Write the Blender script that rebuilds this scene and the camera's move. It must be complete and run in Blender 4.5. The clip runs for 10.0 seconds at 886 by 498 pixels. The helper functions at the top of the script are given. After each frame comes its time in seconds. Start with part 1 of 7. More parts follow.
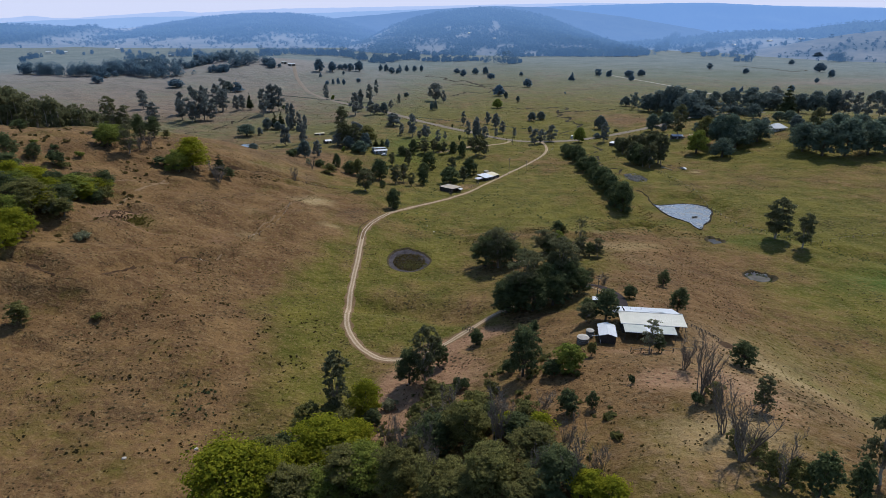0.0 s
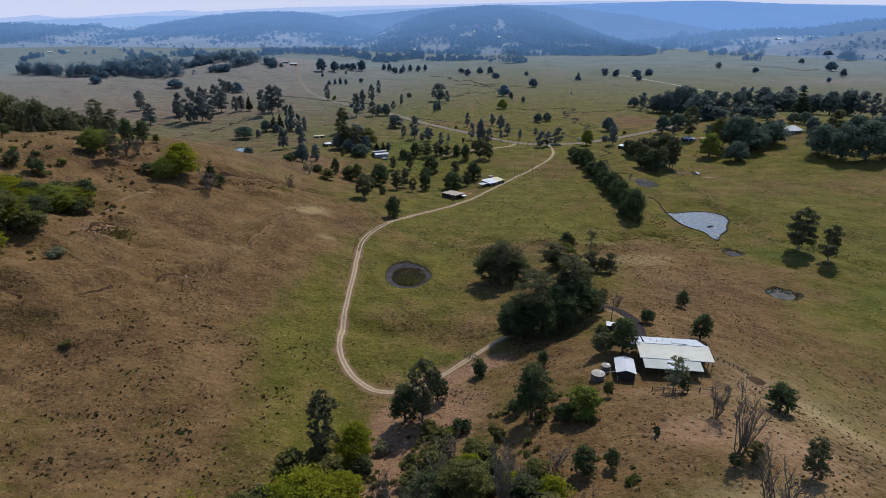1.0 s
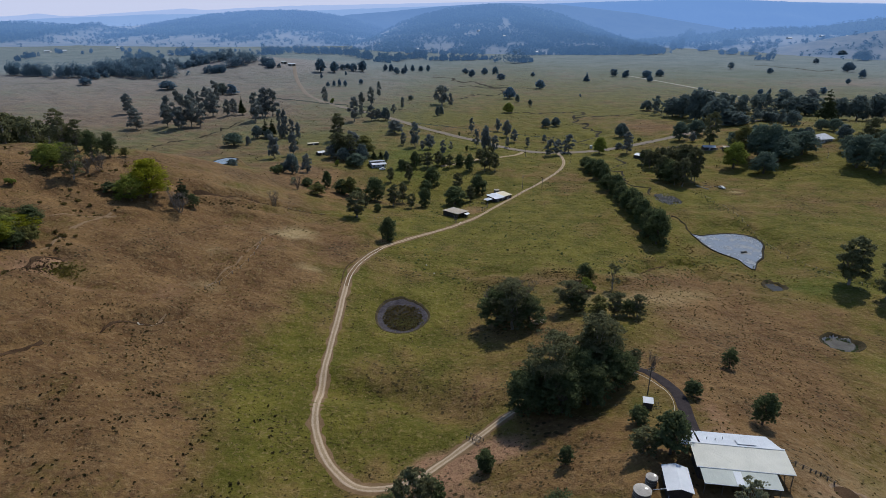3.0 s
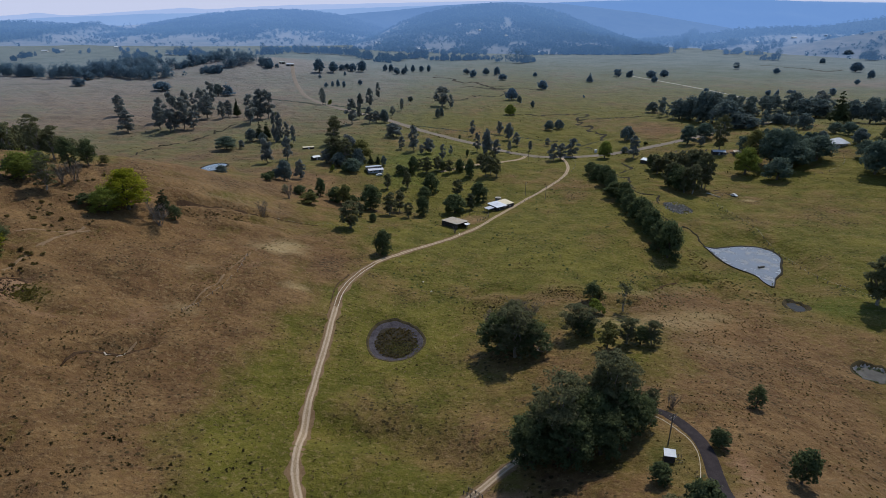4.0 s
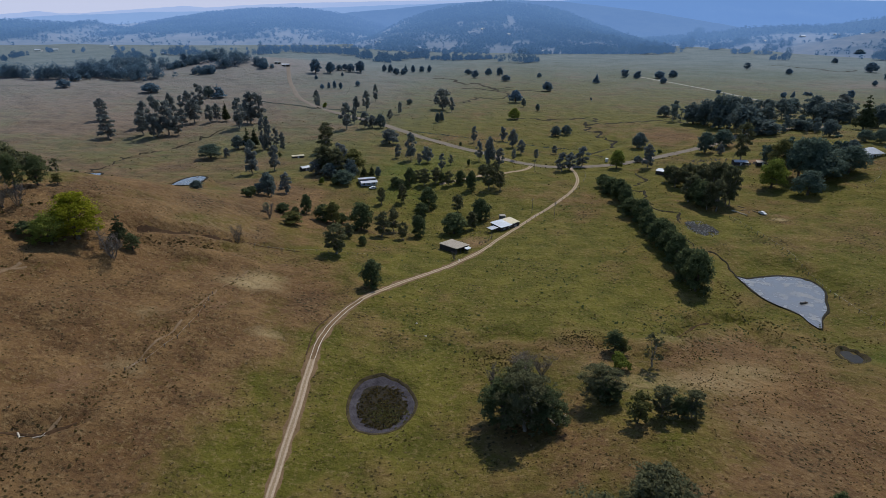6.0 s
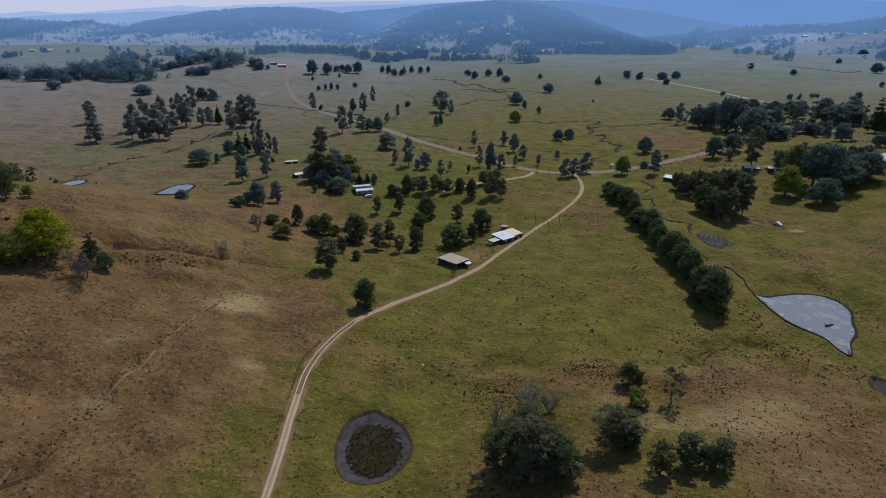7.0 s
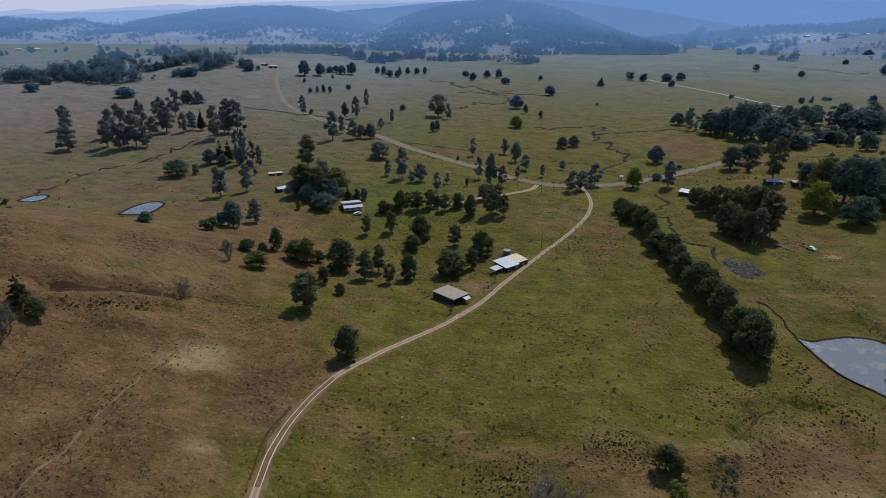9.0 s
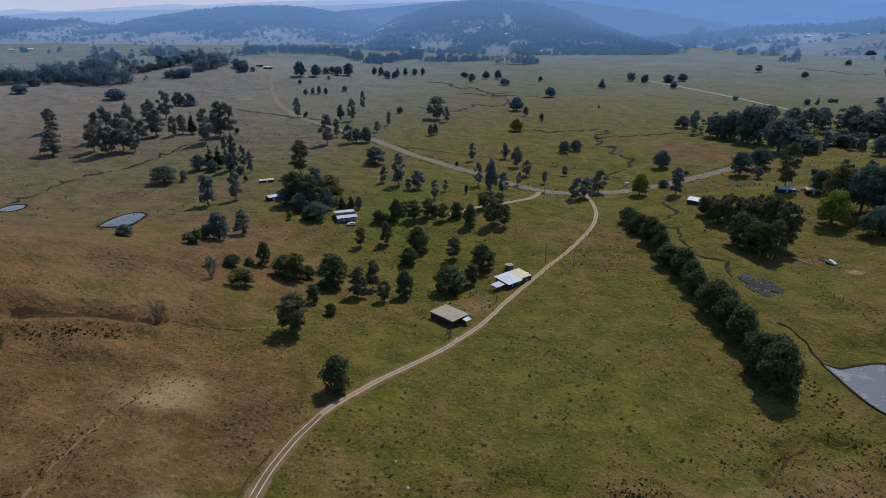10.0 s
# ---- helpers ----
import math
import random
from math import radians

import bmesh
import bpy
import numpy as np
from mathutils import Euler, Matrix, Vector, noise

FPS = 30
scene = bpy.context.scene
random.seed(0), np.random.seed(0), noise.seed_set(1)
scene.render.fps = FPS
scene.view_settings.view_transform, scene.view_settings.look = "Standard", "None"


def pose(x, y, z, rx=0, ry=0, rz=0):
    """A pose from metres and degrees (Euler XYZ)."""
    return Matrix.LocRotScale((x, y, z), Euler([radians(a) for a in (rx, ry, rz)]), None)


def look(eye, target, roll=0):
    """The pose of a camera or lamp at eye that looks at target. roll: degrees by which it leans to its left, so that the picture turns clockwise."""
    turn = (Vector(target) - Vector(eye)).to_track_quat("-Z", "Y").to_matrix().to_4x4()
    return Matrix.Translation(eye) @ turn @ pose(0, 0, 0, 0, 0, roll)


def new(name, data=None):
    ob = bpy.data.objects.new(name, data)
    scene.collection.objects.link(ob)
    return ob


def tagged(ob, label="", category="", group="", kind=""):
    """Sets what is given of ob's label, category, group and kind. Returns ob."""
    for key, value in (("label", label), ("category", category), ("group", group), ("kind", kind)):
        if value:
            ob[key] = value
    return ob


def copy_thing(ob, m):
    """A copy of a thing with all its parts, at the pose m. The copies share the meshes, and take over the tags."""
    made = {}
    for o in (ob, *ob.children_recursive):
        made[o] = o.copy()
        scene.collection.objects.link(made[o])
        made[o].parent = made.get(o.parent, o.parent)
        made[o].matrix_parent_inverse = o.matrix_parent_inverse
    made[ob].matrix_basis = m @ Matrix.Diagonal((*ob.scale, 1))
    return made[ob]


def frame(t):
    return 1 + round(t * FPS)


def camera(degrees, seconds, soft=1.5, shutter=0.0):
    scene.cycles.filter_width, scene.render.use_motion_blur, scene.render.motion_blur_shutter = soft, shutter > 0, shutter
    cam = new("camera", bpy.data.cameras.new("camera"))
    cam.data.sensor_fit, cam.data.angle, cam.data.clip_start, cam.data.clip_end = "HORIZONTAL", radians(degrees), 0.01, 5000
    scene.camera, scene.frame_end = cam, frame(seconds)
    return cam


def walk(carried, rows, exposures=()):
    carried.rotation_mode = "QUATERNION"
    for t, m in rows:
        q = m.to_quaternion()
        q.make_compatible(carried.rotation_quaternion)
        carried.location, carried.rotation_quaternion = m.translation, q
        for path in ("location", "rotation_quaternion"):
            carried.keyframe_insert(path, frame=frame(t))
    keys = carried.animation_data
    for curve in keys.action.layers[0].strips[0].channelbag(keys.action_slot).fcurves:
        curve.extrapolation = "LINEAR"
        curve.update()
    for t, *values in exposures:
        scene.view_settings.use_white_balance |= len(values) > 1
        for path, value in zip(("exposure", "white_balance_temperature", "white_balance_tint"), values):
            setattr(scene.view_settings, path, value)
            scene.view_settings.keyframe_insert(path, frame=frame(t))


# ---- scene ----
cam = camera(73.1, 10.0, 0.6)
PATH = [
    (0, (-2.128, -5.013, 97.169), (-2.144, -3.148, 96.447), 0.5),
    (0.5, (-1.585, 3.057, 97.252), (-1.609, 4.921, 96.528), 0.5),
    (1, (-1.114, 11.519, 97.382), (-1.145, 13.382, 96.656), 0.4),
    (1.5, (-0.823, 20.313, 97.527), (-0.859, 22.176, 96.801), 0.4),
    (2, (-0.67, 29.204, 97.661), (-0.709, 31.066, 96.934), 0.4),
    (2.5, (-0.589, 38.065, 97.785), (-0.631, 39.927, 97.056), 0.4),
    (4, (0.736, 64.185, 98.094), (0.687, 66.046, 97.361), 0.4),
    (4.5, (1.203, 72.637, 98.153), (1.149, 74.497, 97.419), 0.4),
    (5, (1.55, 81.088, 98.23), (1.494, 82.947, 97.494), 0.4),
    (5.5, (1.684, 89.82, 98.341), (1.628, 91.678, 97.604), 0.4),
    (7, (1.235, 115.361, 98.835), (1.182, 117.219, 98.096), 0.4),
    (7.5, (1.246, 123.832, 98.952), (1.194, 125.689, 98.212), 0.4),
    (8, (1.274, 132.219, 99.059), (1.224, 134.076, 98.319), 0.5),
    (8.5, (1.177, 140.531, 99.165), (1.128, 142.388, 98.424), 0.5),
    (9, (0.969, 148.753, 99.234), (0.924, 150.61, 98.492), 0.5),
    (9.5, (0.783, 156.986, 99.29), (0.741, 158.842, 98.549), 0.4),
    (10, (0.658, 165.241, 99.332), (0.618, 167.097, 98.59), 0.5),
]
walk(cam, [(t, look(eye, target, roll)) for t, eye, target, roll in PATH], [(0, 0.24), (1, 0.15), (2.5, 0.06), (5, 0.0), (10, -0.12)])

# ---- light ----
SUN_AZ, SUN_EL = 27.0, 53.0          # degrees east of the y axis, and above the horizon
world = bpy.data.worlds.new("sky")
scene.world = world
world.use_nodes = True
wn = world.node_tree
sky = wn.nodes.new("ShaderNodeTexSky")
sky.sky_type = "NISHITA"
sky.sun_disc = False
sky.sun_elevation, sky.sun_rotation = radians(SUN_EL), radians(SUN_AZ)
sky.air_density, sky.dust_density, sky.ozone_density, sky.altitude = 1.0, 0.3, 2.0, 100
wn.nodes["Background"].inputs["Strength"].default_value = 0.14
wn.links.new(sky.outputs[0], wn.nodes["Background"].inputs["Color"])
sun = new("sun", bpy.data.lights.new("sun", "SUN"))
sun.data.energy, sun.data.angle, sun.data.color = 3.6, radians(0.6), (1.0, 0.95, 0.85)
sun_dir = Vector((math.sin(radians(SUN_AZ)) * math.cos(radians(SUN_EL)), math.cos(radians(SUN_AZ)) * math.cos(radians(SUN_EL)), math.sin(radians(SUN_EL))))
sun.matrix_world = look(sun_dir * 500, (0, 0, 0))


# ---- materials ----
def nodes_of(name):
    m = bpy.data.materials.new(name)
    m.use_nodes = True
    return m, m.node_tree, m.node_tree.nodes["Principled BSDF"]


def noise_tex(nt, scale, detail=4.0, rough=0.6, vec=None):
    n = nt.nodes.new("ShaderNodeTexNoise")
    n.inputs["Scale"].default_value, n.inputs["Detail"].default_value, n.inputs["Roughness"].default_value = scale, detail, rough
    if vec is None:
        g = nt.nodes.new("ShaderNodeNewGeometry")
        vec = g.outputs["Position"]
    nt.links.new(vec, n.inputs["Vector"])
    return n.outputs["Fac"]


def ramp(nt, fac, lo, hi):
    r = nt.nodes.new("ShaderNodeMapRange")
    r.inputs["From Min"].default_value, r.inputs["From Max"].default_value = lo, hi
    nt.links.new(fac, r.inputs["Value"])
    return r.outputs["Result"]


def mix(nt, fac, a, b):
    x = nt.nodes.new("ShaderNodeMix")
    x.data_type = "RGBA"
    if isinstance(fac, (int, float)):
        x.inputs[0].default_value = fac
    else:
        nt.links.new(fac, x.inputs[0])
    for sock, v in ((x.inputs[6], a), (x.inputs[7], b)):
        if isinstance(v, tuple):
            sock.default_value = (*v, 1)
        else:
            nt.links.new(v, sock)
    return x.outputs[2]


def math_node(nt, op, a, b):
    x = nt.nodes.new("ShaderNodeMath")
    x.operation = op
    for sock, v in zip(x.inputs, (a, b)):
        if isinstance(v, (int, float)):
            sock.default_value = v
        else:
            nt.links.new(v, sock)
    return x.outputs[0]


def bump(nt, bsdf, height, strength, dist):
    b = nt.nodes.new("ShaderNodeBump")
    b.inputs["Strength"].default_value, b.inputs["Distance"].default_value = strength, dist
    nt.links.new(height, b.inputs["Height"])
    nt.links.new(b.outputs[0], bsdf.inputs["Normal"])


def attr(nt, name):
    a = nt.nodes.new("ShaderNodeAttribute")
    a.attribute_name = name
    return a.outputs["Fac"]


def surface(name, a, b, rough=0.8, scale=1.0, metal=0.0, bump_h=0.02, fine=8.0, spec=0.12, island=False):
    """A surface between two colours, at two scales of noise, with fine relief."""
    m, nt, p = nodes_of(name)
    n1, n2 = noise_tex(nt, scale), noise_tex(nt, scale * fine, 3.0)
    f = math_node(nt, "ADD", math_node(nt, "MULTIPLY", n1, 0.6), math_node(nt, "MULTIPLY", n2, 0.4))
    c = mix(nt, ramp(nt, f, 0.36, 0.64), a, b)
    o = nt.nodes.new("ShaderNodeObjectInfo")
    c = mix(nt, math_node(nt, "MULTIPLY", o.outputs["Random"], 0.25), c, tuple(v * 0.6 for v in a))
    nt.links.new(c, p.inputs["Base Color"])
    p.inputs["Roughness"].default_value, p.inputs["Metallic"].default_value = rough, metal
    p.inputs["Specular IOR Level"].default_value = spec
    if bump_h:
        bump(nt, p, n2, 0.6, bump_h)
    return m


def foliage(name, a, b, c, glow=0.35):
    """Leaves: colour by spray and by tree, thin enough to let some sun through."""
    m, nt, p = nodes_of(name)
    g = nt.nodes.new("ShaderNodeNewGeometry")
    o = nt.nodes.new("ShaderNodeObjectInfo")
    col = mix(nt, g.outputs["Random Per Island"], a, b)
    col = mix(nt, math_node(nt, "MULTIPLY", o.outputs["Random"], 0.5), col, c)
    big = noise_tex(nt, 0.35, 2.0)
    col = mix(nt, math_node(nt, "MULTIPLY", ramp(nt, big, 0.45, 0.7), 0.45), col, c)
    nt.links.new(col, p.inputs["Base Color"])
    p.inputs["Roughness"].default_value, p.inputs["Specular IOR Level"].default_value = 0.75, 0.03
    tr = nt.nodes.new("ShaderNodeBsdfTranslucent")
    nt.links.new(col, tr.inputs["Color"])
    ms = nt.nodes.new("ShaderNodeMixShader")
    ms.inputs[0].default_value = glow
    nt.links.new(p.outputs[0], ms.inputs[1])
    nt.links.new(tr.outputs[0], ms.inputs[2])
    nt.links.new(ms.outputs[0], nt.nodes["Material Output"].inputs["Surface"])
    return m


def pasture():
    m, nt, p = nodes_of("pasture")
    dry, far, soil = attr(nt, "dry"), attr(nt, "haze_tint"), attr(nt, "soil")
    n_big, n_mid, n_fine, n_tuft = noise_tex(nt, 0.013, 4), noise_tex(nt, 0.09, 5), noise_tex(nt, 0.55, 6, 0.7), noise_tex(nt, 2.4, 4, 0.7)
    green = mix(nt, ramp(nt, n_mid, 0.35, 0.65), (0.066, 0.063, 0.009), (0.115, 0.102, 0.017))
    straw = mix(nt, ramp(nt, n_mid, 0.35, 0.65), (0.100, 0.054, 0.023), (0.168, 0.101, 0.043))
    straw = mix(nt, ramp(nt, n_fine, 0.48, 0.72), straw, (0.083, 0.045, 0.023))
    n_patch = noise_tex(nt, 0.035, 5, 0.65)
    d = math_node(nt, "ADD", dry, math_node(nt, "MULTIPLY", math_node(nt, "SUBTRACT", n_patch, 0.5), 1.8))
    d = math_node(nt, "ADD", d, math_node(nt, "MULTIPLY", math_node(nt, "SUBTRACT", n_big, 0.5), 2.2))
    d = math_node(nt, "ADD", d, math_node(nt, "MULTIPLY", math_node(nt, "SUBTRACT", n_fine, 0.5), 1.0))
    d = math_node(nt, "ADD", d, math_node(nt, "MULTIPLY", math_node(nt, "SUBTRACT", n_mid, 0.5), 1.5))
    col = mix(nt, ramp(nt, d, 0.1, 0.9), green, straw)
    col = mix(nt, math_node(nt, "MULTIPLY", ramp(nt, n_patch, 0.5, 0.66), math_node(nt, "MULTIPLY", dry, 0.55)), col, (0.062, 0.037, 0.019))
    s = math_node(nt, "ADD", soil, math_node(nt, "MULTIPLY", math_node(nt, "SUBTRACT", n_fine, 0.55), 0.9))
    col = mix(nt, ramp(nt, s, 0.25, 0.8), col, (0.215, 0.125, 0.075))
    col = mix(nt, ramp(nt, math_node(nt, "ADD", attr(nt, "pale"), math_node(nt, "MULTIPLY", math_node(nt, "SUBTRACT", n_fine, 0.5), 0.8)), 0.2, 0.9), col, (0.33, 0.255, 0.135))
    n_blade = noise_tex(nt, 1.1, 6, 0.8)
    n_pale = noise_tex(nt, 0.8, 5, 0.75)
    col = mix(nt, math_node(nt, "MULTIPLY", ramp(nt, n_pale, 0.52, 0.66), 0.45), col, (0.255, 0.180, 0.092))
    bare = math_node(nt, "SUBTRACT", 1.0, math_node(nt, "MULTIPLY", dry, 0.45))
    col = mix(nt, math_node(nt, "MULTIPLY", ramp(nt, n_blade, 0.52, 0.64), math_node(nt, "MULTIPLY", bare, 0.16)), col, (0.038, 0.032, 0.012))
    col = mix(nt, math_node(nt, "MULTIPLY", ramp(nt, n_tuft, 0.52, 0.66), math_node(nt, "MULTIPLY", bare, 0.2)), col, (0.036, 0.031, 0.012))
    dots = nt.nodes.new("ShaderNodeTexVoronoi")
    dots.inputs["Scale"].default_value = 0.62
    geo = nt.nodes.new("ShaderNodeNewGeometry")
    nt.links.new(geo.outputs["Position"], dots.inputs["Vector"])
    spot = math_node(nt, "ADD", dots.outputs["Distance"], math_node(nt, "MULTIPLY", math_node(nt, "SUBTRACT", 0.62, n_patch), 1.3))
    spot = math_node(nt, "ADD", spot, math_node(nt, "MULTIPLY", math_node(nt, "SUBTRACT", n_blade, 0.5), 0.5))
    col = mix(nt, math_node(nt, "MULTIPLY", ramp(nt, spot, 0.36, 0.22), 0.85), col, (0.026, 0.021, 0.008))
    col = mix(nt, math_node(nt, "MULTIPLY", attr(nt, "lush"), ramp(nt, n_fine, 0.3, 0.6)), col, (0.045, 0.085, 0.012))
    # distance haze put into the base colour of the far pasture
    hazecol = mix(nt, ramp(nt, n_big, 0.35, 0.65), (0.094, 0.132, 0.146), (0.136, 0.174, 0.184))
    hazecol = mix(nt, math_node(nt, "MULTIPLY", dry, 0.85), hazecol, (0.208, 0.204, 0.214))
    hazecol = mix(nt, math_node(nt, "MULTIPLY", ramp(nt, n_patch, 0.5, 0.68), 0.45), hazecol, (0.066, 0.090, 0.088))
    hazecol = mix(nt, math_node(nt, "MULTIPLY", ramp(nt, n_mid, 0.55, 0.72), 0.5), hazecol, (0.058, 0.078, 0.074))
    col = mix(nt, far, col, hazecol)
    nt.links.new(col, p.inputs["Base Color"])
    p.inputs["Roughness"].default_value, p.inputs["Specular IOR Level"].default_value = 0.95, 0.1
    h = math_node(nt, "ADD", math_node(nt, "MULTIPLY", n_fine, 0.55), math_node(nt, "MULTIPLY", n_tuft, 0.3))
    h = math_node(nt, "ADD", h, math_node(nt, "MULTIPLY", n_mid, 4.0))
    bump(nt, p, h, 1.0, 0.9)
    return m


# smoke haze glowing from the backdrop hills themselves, by how far north they lie
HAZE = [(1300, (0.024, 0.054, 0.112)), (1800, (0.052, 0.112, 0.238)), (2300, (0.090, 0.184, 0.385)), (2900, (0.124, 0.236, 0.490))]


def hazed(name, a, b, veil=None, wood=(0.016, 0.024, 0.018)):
    """A backdrop surface with smoky haze as its own glow: two colours, forest floor where the "wood" mask says, and the
    haze emission (veil: one haze all over).
    """
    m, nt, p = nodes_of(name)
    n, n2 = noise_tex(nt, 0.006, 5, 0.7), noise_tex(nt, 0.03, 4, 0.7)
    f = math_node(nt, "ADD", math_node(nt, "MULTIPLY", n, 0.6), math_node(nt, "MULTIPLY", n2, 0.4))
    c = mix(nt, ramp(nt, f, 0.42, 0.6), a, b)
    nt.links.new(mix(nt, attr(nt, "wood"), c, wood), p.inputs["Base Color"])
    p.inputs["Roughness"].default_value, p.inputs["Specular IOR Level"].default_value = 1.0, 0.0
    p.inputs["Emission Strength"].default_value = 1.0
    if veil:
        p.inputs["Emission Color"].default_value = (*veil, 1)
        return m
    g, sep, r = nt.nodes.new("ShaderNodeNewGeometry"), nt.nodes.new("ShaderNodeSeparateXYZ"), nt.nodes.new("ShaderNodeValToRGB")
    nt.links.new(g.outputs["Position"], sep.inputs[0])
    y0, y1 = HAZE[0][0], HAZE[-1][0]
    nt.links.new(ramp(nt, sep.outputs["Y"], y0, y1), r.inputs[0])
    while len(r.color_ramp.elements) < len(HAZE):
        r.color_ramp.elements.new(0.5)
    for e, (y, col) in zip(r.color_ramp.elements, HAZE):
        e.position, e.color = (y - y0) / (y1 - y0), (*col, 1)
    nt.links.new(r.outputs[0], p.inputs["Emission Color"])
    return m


def track_mat():
    m, nt, p = nodes_of("wheel_track")
    u = nt.nodes.new("ShaderNodeUVMap")
    sep = nt.nodes.new("ShaderNodeSeparateXYZ")
    nt.links.new(u.outputs[0], sep.inputs[0])
    n1, n2 = noise_tex(nt, 0.5, 5), noise_tex(nt, 3.0, 4)
    rut = math_node(nt, "ABSOLUTE", math_node(nt, "SUBTRACT", math_node(nt, "ABSOLUTE", sep.outputs[0], 0), 0.45), 0)
    rut = math_node(nt, "ADD", rut, math_node(nt, "MULTIPLY", math_node(nt, "SUBTRACT", n1, 0.5), 0.45))
    soil = mix(nt, ramp(nt, n2, 0.35, 0.65), (0.28, 0.212, 0.150), (0.37, 0.292, 0.212))
    grass = mix(nt, ramp(nt, n2, 0.35, 0.65), (0.18, 0.132, 0.078), (0.27, 0.200, 0.130))
    nt.links.new(mix(nt, ramp(nt, rut, 0.13, 0.27), soil, grass), p.inputs["Base Color"])
    p.inputs["Roughness"].default_value, p.inputs["Specular IOR Level"].default_value = 0.95, 0.1
    bump(nt, p, n2, 0.5, 0.06)
    return m


def water_mat(name, base, rough, spec=0.8):
    m, nt, p = nodes_of(name)
    n = noise_tex(nt, 0.25, 5)
    scum = noise_tex(nt, 0.9, 6, 0.75)
    wet = mix(nt, ramp(nt, n, 0.4, 0.66), base, tuple(v * 0.55 for v in base))
    nt.links.new(mix(nt, math_node(nt, "MULTIPLY", ramp(nt, scum, 0.55, 0.68), 0.7), wet, (base[0] * 0.45, base[1] * 0.5, base[2] * 0.3)), p.inputs["Base Color"])
    rr = math_node(nt, "ADD", math_node(nt, "MULTIPLY", ramp(nt, n, 0.4, 0.7), 0.25), rough)
    nt.links.new(rr, p.inputs["Roughness"])
    p.inputs["Specular IOR Level"].default_value = spec
    bump(nt, p, noise_tex(nt, 2.5, 3), 0.25, 0.05)
    return m


def corrugated(name, a, b, rough=0.4, metal=0.35, along="X"):
    m, nt, p = nodes_of(name)
    tc = nt.nodes.new("ShaderNodeTexCoord")
    w = nt.nodes.new("ShaderNodeTexWave")
    w.wave_type, w.bands_direction = "BANDS", along
    w.inputs["Scale"].default_value = 3.2
    nt.links.new(tc.outputs["Object"], w.inputs["Vector"])
    n, n2 = noise_tex(nt, 0.35, 5), noise_tex(nt, 4.0, 3)
    c = mix(nt, ramp(nt, n, 0.35, 0.7), a, b)
    c = mix(nt, math_node(nt, "MULTIPLY", ramp(nt, n2, 0.55, 0.8), 0.3), c, tuple(v * 0.7 for v in b))
    nt.links.new(c, p.inputs["Base Color"])
    p.inputs["Roughness"].default_value, p.inputs["Metallic"].default_value = rough, metal
    bump(nt, p, w.outputs["Fac"], 0.5, 0.03)
    return m


M_GROUND = pasture()
M_TRACK = track_mat()
M_LANE = surface("pale_lane", (0.30, 0.285, 0.25), (0.38, 0.365, 0.33), 0.95, 0.2)
M_GRAVEL = surface("gravel_road", (0.136, 0.112, 0.092), (0.208, 0.175, 0.146), 0.95, 0.3, bump_h=0.05)
M_ASPHALT = surface("asphalt", (0.026, 0.022, 0.024), (0.046, 0.038, 0.040), 0.9, 0.6, spec=0.04)
M_STRIP = surface("wheel_strip_concrete", (0.54, 0.51, 0.44), (0.68, 0.65, 0.57), 0.9, 1.0)
M_KERB = surface("pale_concrete", (0.34, 0.30, 0.24), (0.45, 0.41, 0.34), 0.9, 2.0)
M_MUD = surface("cracked_mud", (0.027, 0.024, 0.028), (0.088, 0.080, 0.090), 0.95, 0.5, bump_h=0.2, spec=0.04)
M_MUD_DARK = surface("dark_weed_bed", (0.012, 0.011, 0.006), (0.048, 0.038, 0.026), 0.95, 0.9, bump_h=0.2)
M_BANK = surface("dam_bank_earth", (0.020, 0.017, 0.008), (0.075, 0.056, 0.028), 0.95, 0.4, bump_h=0.15)
M_PALE_PAD = surface("pale_worn_earth", (0.15, 0.098, 0.056), (0.22, 0.155, 0.095), 0.95, 0.5, bump_h=0.05)
M_LIP = surface("eroded_red_earth", (0.034, 0.020, 0.011), (0.082, 0.048, 0.026), 0.95, 0.5, bump_h=0.12)
M_PAD = surface("trodden_soil", (0.11, 0.068, 0.034), (0.19, 0.125, 0.07), 0.95, 0.4, bump_h=0.1)
M_KERB_SOIL = surface("pale_spoil", (0.17, 0.115, 0.075), (0.25, 0.18, 0.125), 0.95, 0.6, bump_h=0.1)
# near black: the shade inside the creek cut is put into the colour
M_CREEK = surface("creek_bed", (0.010, 0.009, 0.005), (0.032, 0.026, 0.014), 0.9, 0.5, bump_h=0.2)
M_STONE = surface("pale_stone", (0.28, 0.25, 0.22), (0.42, 0.39, 0.35), 0.85, 1.5, bump_h=0.05)
M_POOL = water_mat("stony_pool_water", (0.020, 0.018, 0.015), 0.3, 0.08)
M_PIT = water_mat("pit_water", (0.034, 0.032, 0.030), 0.5, 0.2)
M_WATER = water_mat("pond_water", (0.118, 0.117, 0.120), 0.14)
M_BARK = surface("bark", (0.055, 0.045, 0.036), (0.13, 0.11, 0.09), 0.9, 1.5, bump_h=0.04)
M_BARK_PALE = surface("gum_bark", (0.16, 0.14, 0.12), (0.30, 0.27, 0.23), 0.85, 1.2, bump_h=0.02)
M_BLEACHED = surface("bleached_wood", (0.33, 0.29, 0.24), (0.50, 0.45, 0.38), 0.9, 1.5, bump_h=0.02)
M_DEADWOOD = surface("dead_wood", (0.105, 0.086, 0.070), (0.205, 0.175, 0.145), 0.9, 1.5, bump_h=0.02)
L_GUM = foliage("gum_leaves", (0.082, 0.088, 0.044), (0.172, 0.172, 0.088), (0.104, 0.104, 0.058), 0.48)
